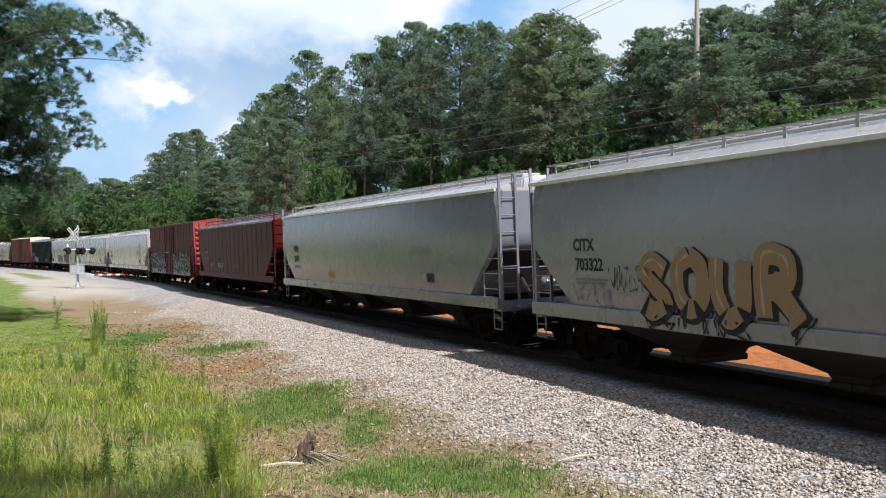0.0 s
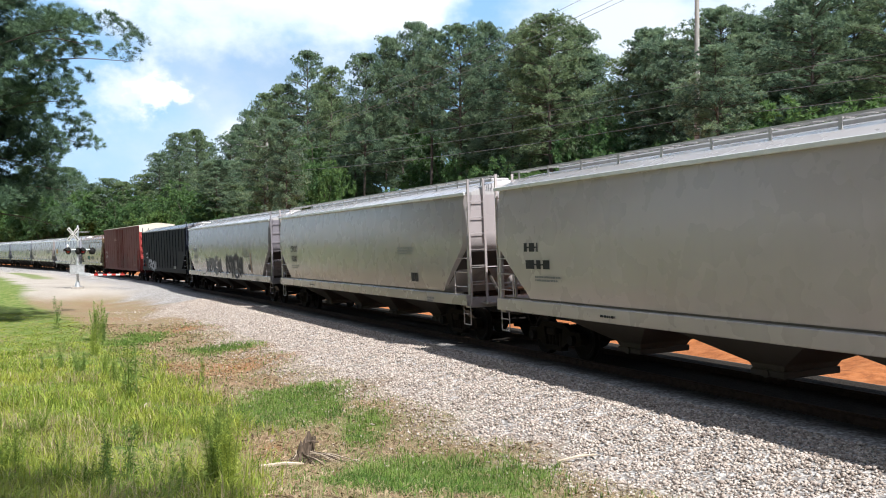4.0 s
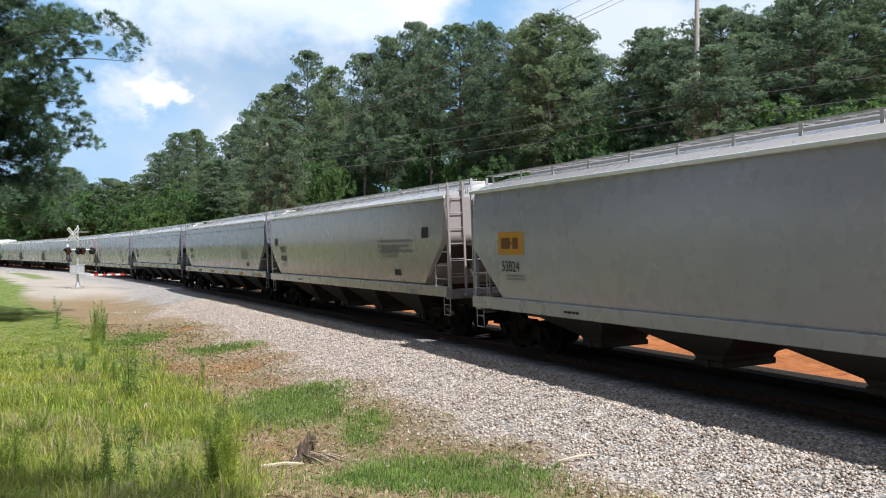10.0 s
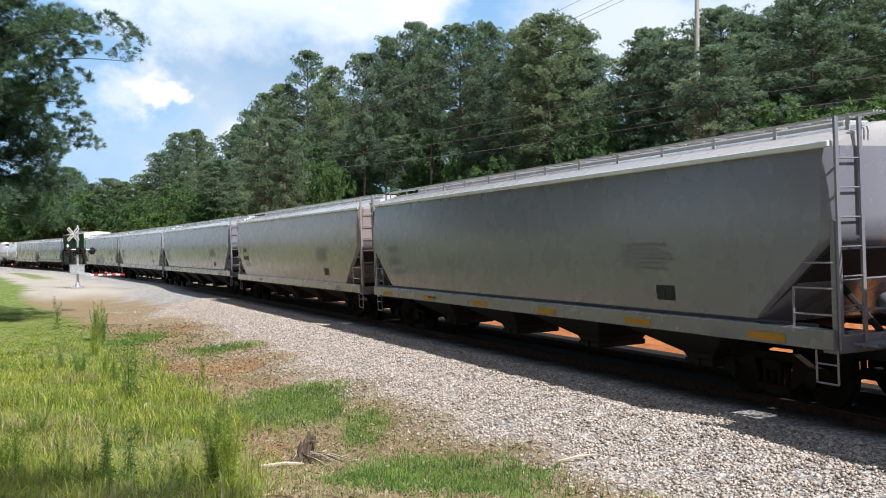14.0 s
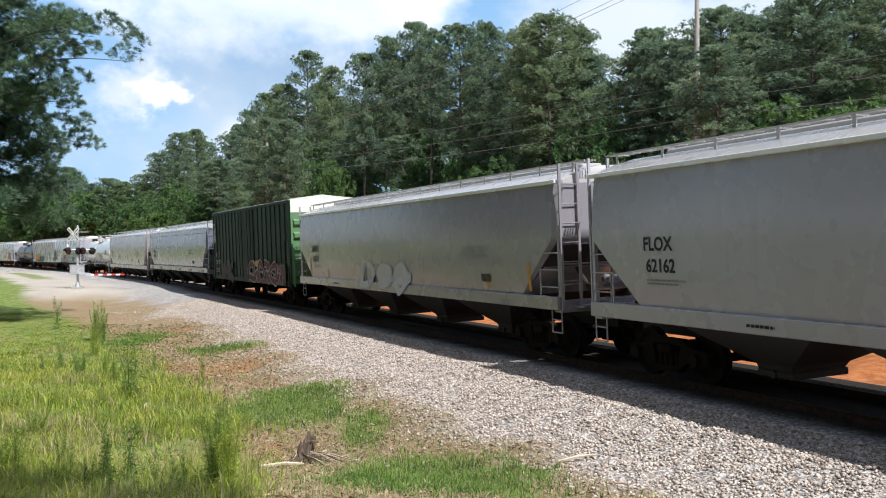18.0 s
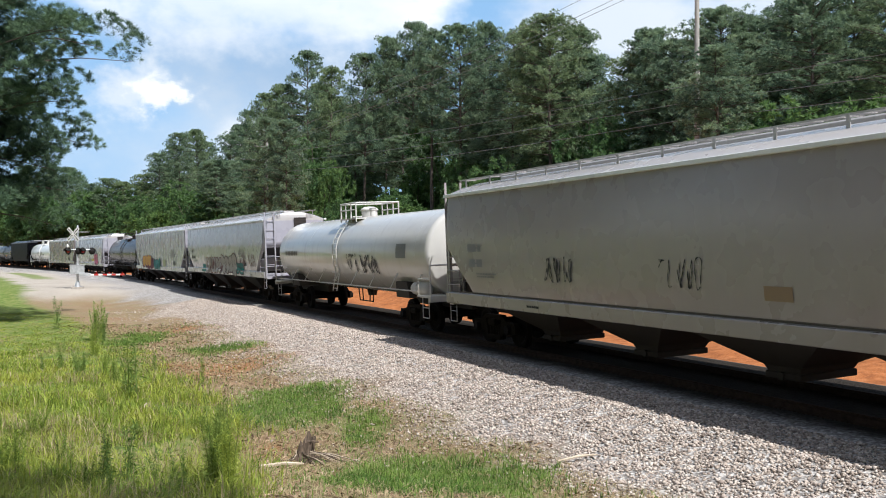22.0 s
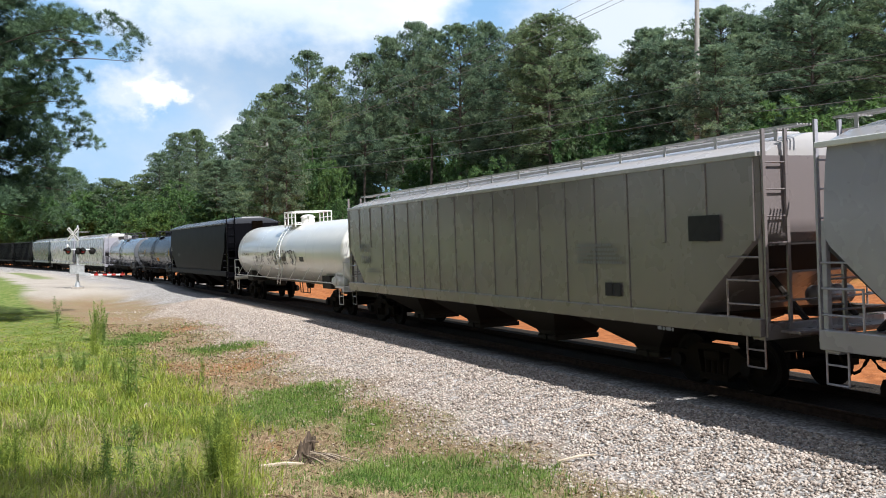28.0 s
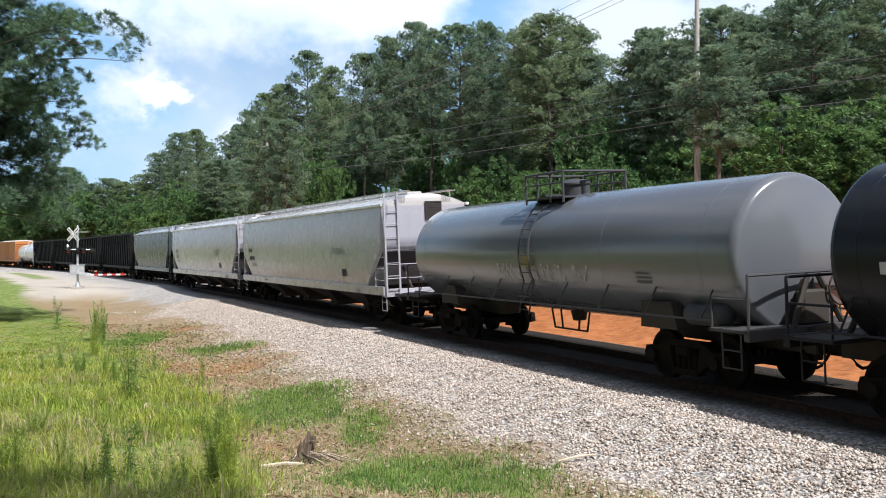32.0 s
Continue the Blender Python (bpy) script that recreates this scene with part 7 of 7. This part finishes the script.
def ballast():
    m, nt, b = material("granite_ballast", (0.45, 0.42, 0.4), 0.85, 0, 0.3)
    geo = nt.nodes.new("ShaderNodeNewGeometry")
    c = ramp(nt, geo.outputs["Random Per Island"], ((0.0, (0.15, 0.115, 0.095)), (0.3, (0.37, 0.30, 0.25)), (0.7, (0.52, 0.435, 0.37)), (1.0, (0.70, 0.62, 0.545))))
    c = mixed(nt, ramp(nt, noise_node(nt, 40, 3), ((0.4, (0, 0, 0)), (0.7, (0.4,) * 3))), c, (0.3, 0.25, 0.22))
    nt.links.new(c, b.inputs["Base Color"])
    octa = np.array([(1, 0, 0), (0, 1, 0), (-1, 0, 0), (0, -1, 0), (0.15, 0.1, 1), (0, 0, -0.8)], float)
    tri = np.array([(0, 1, 4), (1, 2, 4), (2, 3, 4), (3, 0, 4), (1, 0, 5), (2, 1, 5), (3, 2, 5), (0, 3, 5)])
    rs, s, q, x, y = scattered(190000, -17, 33, -8.6, -1.75, 8)
    z, stone, clay, road, dry, oil_shade = heights(x, y)
    keep = (rs.uniform(0, 1, len(x)) < stone * 0.94 + 0.05 * smooth(-9, -6, q)) & (y > 9)
    x, y, z = x[keep], y[keep], z[keep]
    n = len(x)
    size = rs.uniform(0.013, 0.030, n) * (1 + 0.4 * (rs.uniform(0, 1, n) > 0.93))
    pts = octa[None] * (1 + rs.uniform(-0.35, 0.35, (n, 6, 3)))
    ang = rs.uniform(0, math.tau, n)
    tilt = rs.uniform(-0.8, 0.8, n)
    ca, sa, ct, st = np.cos(ang)[:, None], np.sin(ang)[:, None], np.cos(tilt)[:, None], np.sin(tilt)[:, None]
    px, py, pz = pts[..., 0] * 1.2, pts[..., 1], pts[..., 2] * 0.8
    py, pz = py * ct - pz * st, py * st + pz * ct
    px, py = px * ca - py * sa, px * sa + py * ca
    verts = np.stack([px, py, pz], -1) * size[:, None, None] + np.stack([x, y, z + size * 0.35], -1)[:, None, :]
    loops = (tri[None] + 6 * np.arange(n)[:, None, None]).ravel()
    ob = new("ballast_stones", fast_mesh("ballast_stones", verts.reshape(-1, 3), loops, np.full(n * 8, 3), m))
    tagged(ob, "loose pale grey and pinkish crushed ballast stones", "ballast", kind="stuff")


ballast()


def blades(name, label, x, y, z, length, width, seed, mat, bend=0.5):
    rs = np.random.RandomState(seed)
    n = len(x)
    ang = rs.uniform(0, math.tau, n)
    lean = rs.normal(0, bend, n) * length
    dx, dy = np.cos(ang), np.sin(ang)
    wx, wy = -np.sin(ang + rs.uniform(-1, 1, n)) * width, np.cos(ang) * width
    p = np.stack([x, y, z - 0.02], -1)
    mid = p + np.stack([dx * lean * 0.35, dy * lean * 0.35, length * 0.6], -1)
    tip = p + np.stack([dx * lean, dy * lean, length * (1 - 0.25 * np.abs(lean / length).clip(0, 1.5))], -1)
    w = np.stack([wx, wy, np.zeros(n)], -1)
    verts = np.stack([p - w, p + w, mid + w * 0.8, mid - w * 0.8, tip], 1).reshape(-1, 3)
    base = 5 * np.arange(n)[:, None]
    loops = np.concatenate([base + np.array([0, 1, 2, 3]), base + np.array([3, 2, 4])], 1).ravel()
    sizes = np.tile([4, 3], n)
    return tagged(new(name, fast_mesh(name, verts, loops, sizes, mat)), label, "grass", kind="stuff")


GRASS = foliage("grass_blades", (0.12, 0.19, 0.022), (0.46, 0.54, 0.115), 0.5, ((0.47, 0.47, 0.085), (0.15, 0.25, 0.04)))
TURF = foliage("turf_blades", (0.055, 0.12, 0.02), (0.24, 0.38, 0.075), 0.45, ((0.25, 0.34, 0.08), (0.06, 0.13, 0.025)))
STRAW = foliage("dry_grass", (0.28, 0.21, 0.10), (0.55, 0.45, 0.27), 0.3)


def grass():
    rs = np.random.RandomState(17)
    # rank growth on the bank, in tussocks
    def edge_of(v):
        return np.interp(v, [4, 10, 15.8, 24, 36, 60], [-1.2, -2.3, -3.4, -7.1, -12.8, -27])
    cy = 4.0 + 44 * rs.uniform(0, 1, 17000) ** 1.7
    cx = edge_of(cy) + rs.normal(0, 0.3, len(cy)) - (0.62 * cy + edge_of(cy) + 1.5) * rs.uniform(0, 1, len(cy)) ** 1.1
    cxy = list(zip(cx.tolist(), cy.tolist()))
    c1 = 0.6 * noises(cxy, 0.45, 9) + 0.4 * noises(cxy, 1.5, 12)
    ok = rs.uniform(0, 1, len(cx)) < np.clip(3.2 * c1 - 0.8, 0.06, 1)
    cx, cy, c1 = cx[ok], cy[ok], c1[ok]
    grow = np.clip(c1 * rs.uniform(0.5, 1.5, len(cx)), 0.1, 1.1)
    per = 17
    spread = rs.normal(0, 1, (2, len(cx) * per)) * np.repeat(0.05 + 0.10 * grow + 0.002 * cy, per)
    x, y, n1 = np.repeat(cx, per) + spread[0], np.repeat(cy, per) + spread[1], np.repeat(grow, per)
    z, stone, clay, road, dry, oil_shade = heights(x, y)
    ok = (clay + road + stone < 0.5)
    x, y, z, n1 = x[ok], y[ok], z[ok], n1[ok]
    tall = (0.05 + 0.34 * n1 ** 1.5 * smooth(38, 14, y)) * rs.uniform(0.35, 1.35, len(x))
    wide = (0.0026 + 0.00024 * y) * rs.uniform(0.6, 1.7, len(x))
    straw = rs.uniform(0, 1, len(x)) < 0.12 + 0.35 * smooth(0.5, 0.75, noises(list(zip(x.tolist(), y.tolist())), 0.7, 44))
    blades("tall_grass", "rank green grass in tussocks on the bank", x[~straw], y[~straw], z[~straw], tall[~straw], wide[~straw], 3, GRASS, 1.0)
    blades("dry_stalks", "dry straw-coloured stalks among the grass", x[straw], y[straw], z[straw], tall[straw] * 1.15, wide[straw] * 0.7, 4, STRAW, 0.9)
    # short grass and straw on the verge
    y = 9.0 + 31 * rs.uniform(0, 1, 210000) ** 1.25
    edge = np.interp(y, [4, 10, 15.8, 24, 36, 60], [-0.9, -2.2, -3.4, -7.1, -12.8, -27])
    x = edge + (6.5 + 0.1 * y) * rs.uniform(-0.1, 1, len(y))
    q = np.hypot(x - CX, y - CY) - RC
    ok = q < -5.0
    x, y = x[ok], y[ok]
    z, stone, clay, road, dry, oil_shade = heights(x, y)
    xy = list(zip(x.tolist(), y.tolist()))
    g = green_share(x, y) * (0.35 + 1.3 * noises(xy, 1.4, 31)) - 0.5 * noises(xy, 4.0, 32) + 0.05
    u = rs.uniform(0, 1, len(x))
    ok = (u < 0.05 + smooth(0.2, 0.75, g + 0.15)) & (stone < 0.6)
    blades("short_grass", "short green grass in patches on the verge", x[ok], y[ok], z[ok], rs.uniform(0.05, 0.17, ok.sum()), np.full(ok.sum(), 0.004) + 0.00015 * y[ok], 5, TURF, 0.9)
    ok = (u > 0.45) & (stone < 0.8) & (road < 0.3)
    blades("straw", "flattened dry straw on the verge", x[ok], y[ok], z[ok], rs.uniform(0.04, 0.10, ok.sum()), np.full(ok.sum(), 0.005), 6, STRAW, 2.2)


grass()


def litter():
    """Clods, bark and dead leaves on the bare verge."""
    m, nt, b = material("leaf_litter", (0.2, 0.14, 0.09), 0.95, 0, 0.15)
    geo = nt.nodes.new("ShaderNodeNewGeometry")
    nt.links.new(ramp(nt, geo.outputs["Random Per Island"], ((0.0, (0.09, 0.058, 0.038)), (0.4, (0.24, 0.155, 0.095)), (0.75, (0.38, 0.265, 0.17)), (1.0, (0.46, 0.35, 0.24)))), b.inputs["Base Color"])
    rs = np.random.RandomState(41)
    n = 36000
    y = 8.5 + 32 * rs.uniform(0, 1, n) ** 1.5
    x = np.interp(y, [4, 10, 15.8, 24, 36, 60], [-1.2, -2.3, -3.4, -7.1, -12.8, -27]) + (6.0 + 0.1 * y) * rs.uniform(-0.15, 1, n)
    z, stone, clay, road, dry, oil_shade = heights(x, y)
    ok = (stone < 0.5) & (road < 0.3) & (rs.uniform(0, 1, n) < 0.12 + 0.5 * dry)
    x, y, z = x[ok], y[ok], z[ok]
    n = len(x)
    a = rs.uniform(0, math.tau, n)
    r = rs.uniform(0.008, 0.026, n) + 0.0004 * y
    long = rs.uniform(1.0, 3.2, n)
    u = np.stack([np.cos(a), np.sin(a), rs.uniform(-0.5, 0.5, n)], -1) * (r * long)[:, None]
    v = np.stack([-np.sin(a), np.cos(a), rs.uniform(-0.6, 0.6, n)], -1) * r[:, None] * 0.6
    c = np.stack([x, y, z + r * 0.5], -1)
    up = np.array([0, 0, 1.0]) * r[:, None] * 0.5
    verts = np.stack([c - u, c - v + up, c + u, c + v + up * 0.4], 1).reshape(-1, 3)
    tagged(new("leaf_litter", fast_mesh("leaf_litter", verts, np.arange(4 * n), np.full(n, 4), m)), "dead leaves, bark chips and clods on bare earth", "litter", kind="stuff")


litter()
DARK_WEED = foliage("stalk_leaves", (0.10, 0.17, 0.04), (0.30, 0.42, 0.12), 0.5)
PALE_WEED = foliage("fennel_leaves", (0.22, 0.30, 0.05), (0.5, 0.6, 0.16), 0.55)
WEED = foliage("weed_leaves", (0.10, 0.17, 0.035), (0.33, 0.44, 0.12), 0.5)


def weed(seed, height, label, count=3, girth=0.06, leaf=0.13, width=0.0042, sprig=6, fall=-0.1, mat=None):
    """A feathery dog-fennel plant."""
    rs = np.random.RandomState(seed)
    ob = tagged(new("tall_weed"), label, "weed", "tall weeds")
    lv = []
    for stem in range(count):
        lean = Vector((rs.uniform(-1, 1), rs.uniform(-1, 1), 0)) * (0.1 + girth) * height
        h = height * rs.uniform(0.65, 1.0)
        base = Vector((rs.uniform(-1, 1) * girth, rs.uniform(-1, 1) * girth, -0.03))
        pts = [base, base + lean * 0.3 + Vector((0, 0, h * 0.5)), base + lean + Vector((0, 0, h))]
        v, f = [], []
        tube(v, f, pts, [0.009, 0.007, 0.002], 5)
        shared("stem", raw_mesh("stem", v, f, WEED), None, ob)
        for k in range(int(52 * h)):
            u = 0.12 + 0.88 * k / (52 * h)
            p = (pts[0].lerp(pts[1], u * 2) if u < 0.5 else pts[1].lerp(pts[2], u * 2 - 1))
            tuft(lv, rs, p, leaf * (1.2 - 0.75 * u), sprig, width, fall + 0.5 * u)
    shared("leafage", spray_mesh("leafage", lv, mat or WEED), None, ob)
    return ob


def weeds():
    protos = [weed(1, 1.0, "tall feathery green weed on the bank"), weed(2, 1.0, "slender feathery green weed on the bank", 1, 0.02, 0.17), weed(3, 1.0, "bushy feathery green weed on the bank", 11, 0.16), weed(4, 1.0, "feathery green weed on the bank", 2, 0.04, 0.16),
              weed(6, 1.0, "leafy dark green stalk on the bank", 2, 0.05, 0.17, 0.0055, 3, -0.1, DARK_WEED), weed(7, 1.0, "soft yellow-green feathery bush on the bank", 9, 0.08, 0.12, 0.003, 7, 0.1, PALE_WEED)]
    rnd = random.Random(5)
    spots = [(-6.3, 18.8, 1.55, 4), (-6.4, 18.9, 1.2, 4), (-15.8, 38.0, 1.5, 4), (-12.4, 33.3, 1.55, 5), (-12.1, 33.0, 1.2, 0), (-2.1, 8.75, 1.0, 5), (-2.2, 9.0, 0.95, 5), (-1.98, 8.5, 0.85, 5), (-3.0, 8.9, 0.8, 4), (-3.2, 8.8, 0.7, 4), (-3.35, 9.2, 0.6, 3), (-2.7, 8.7, 0.5, 4), (-10.5, 28.0, 0.9, 5), (-8.2, 22.5, 0.8, 5), (-7.4, 21.0, 0.7, 5), (-2.25, 8.0, 0.6, 0), (-9.9, 24.0, 0.9, 3), (-8.6, 22.0, 0.8, 2),
             (-2.05, 6.9, 0.4, 3), (-2.6, 7.2, 0.4, 3), (-3.3, 8.6, 0.45, 0)]
    spots += [(-1.0 - rnd.uniform(0.2, 0.55) * y, y, rnd.uniform(0.3, 0.65), k % 4) for k, y in enumerate(rnd.uniform(9.5, 24) for _ in range(34))]
    first = set()
    for x, y, sc, k in spots:
        m = pose(x, y, ground_at(x, y), 0, 0, rnd.uniform(0, 360))
        if k in first:
            ob = copy_thing(protos[k], m)
        else:
            first.add(k)
            ob = protos[k]
            ob.matrix_basis = m
        ob.scale = (sc, sc, sc)


weeds()


def motions():
    times = [0.5 * k for k in range(3)] + list(range(2, 31)) + [31.0, 31.5, 32.0]
    run = [(t, gone(t)) for t in times]
    for car, s in CARS:
        walk(car, [(t, track_pose(s - d)) for t, d in run])


motions()
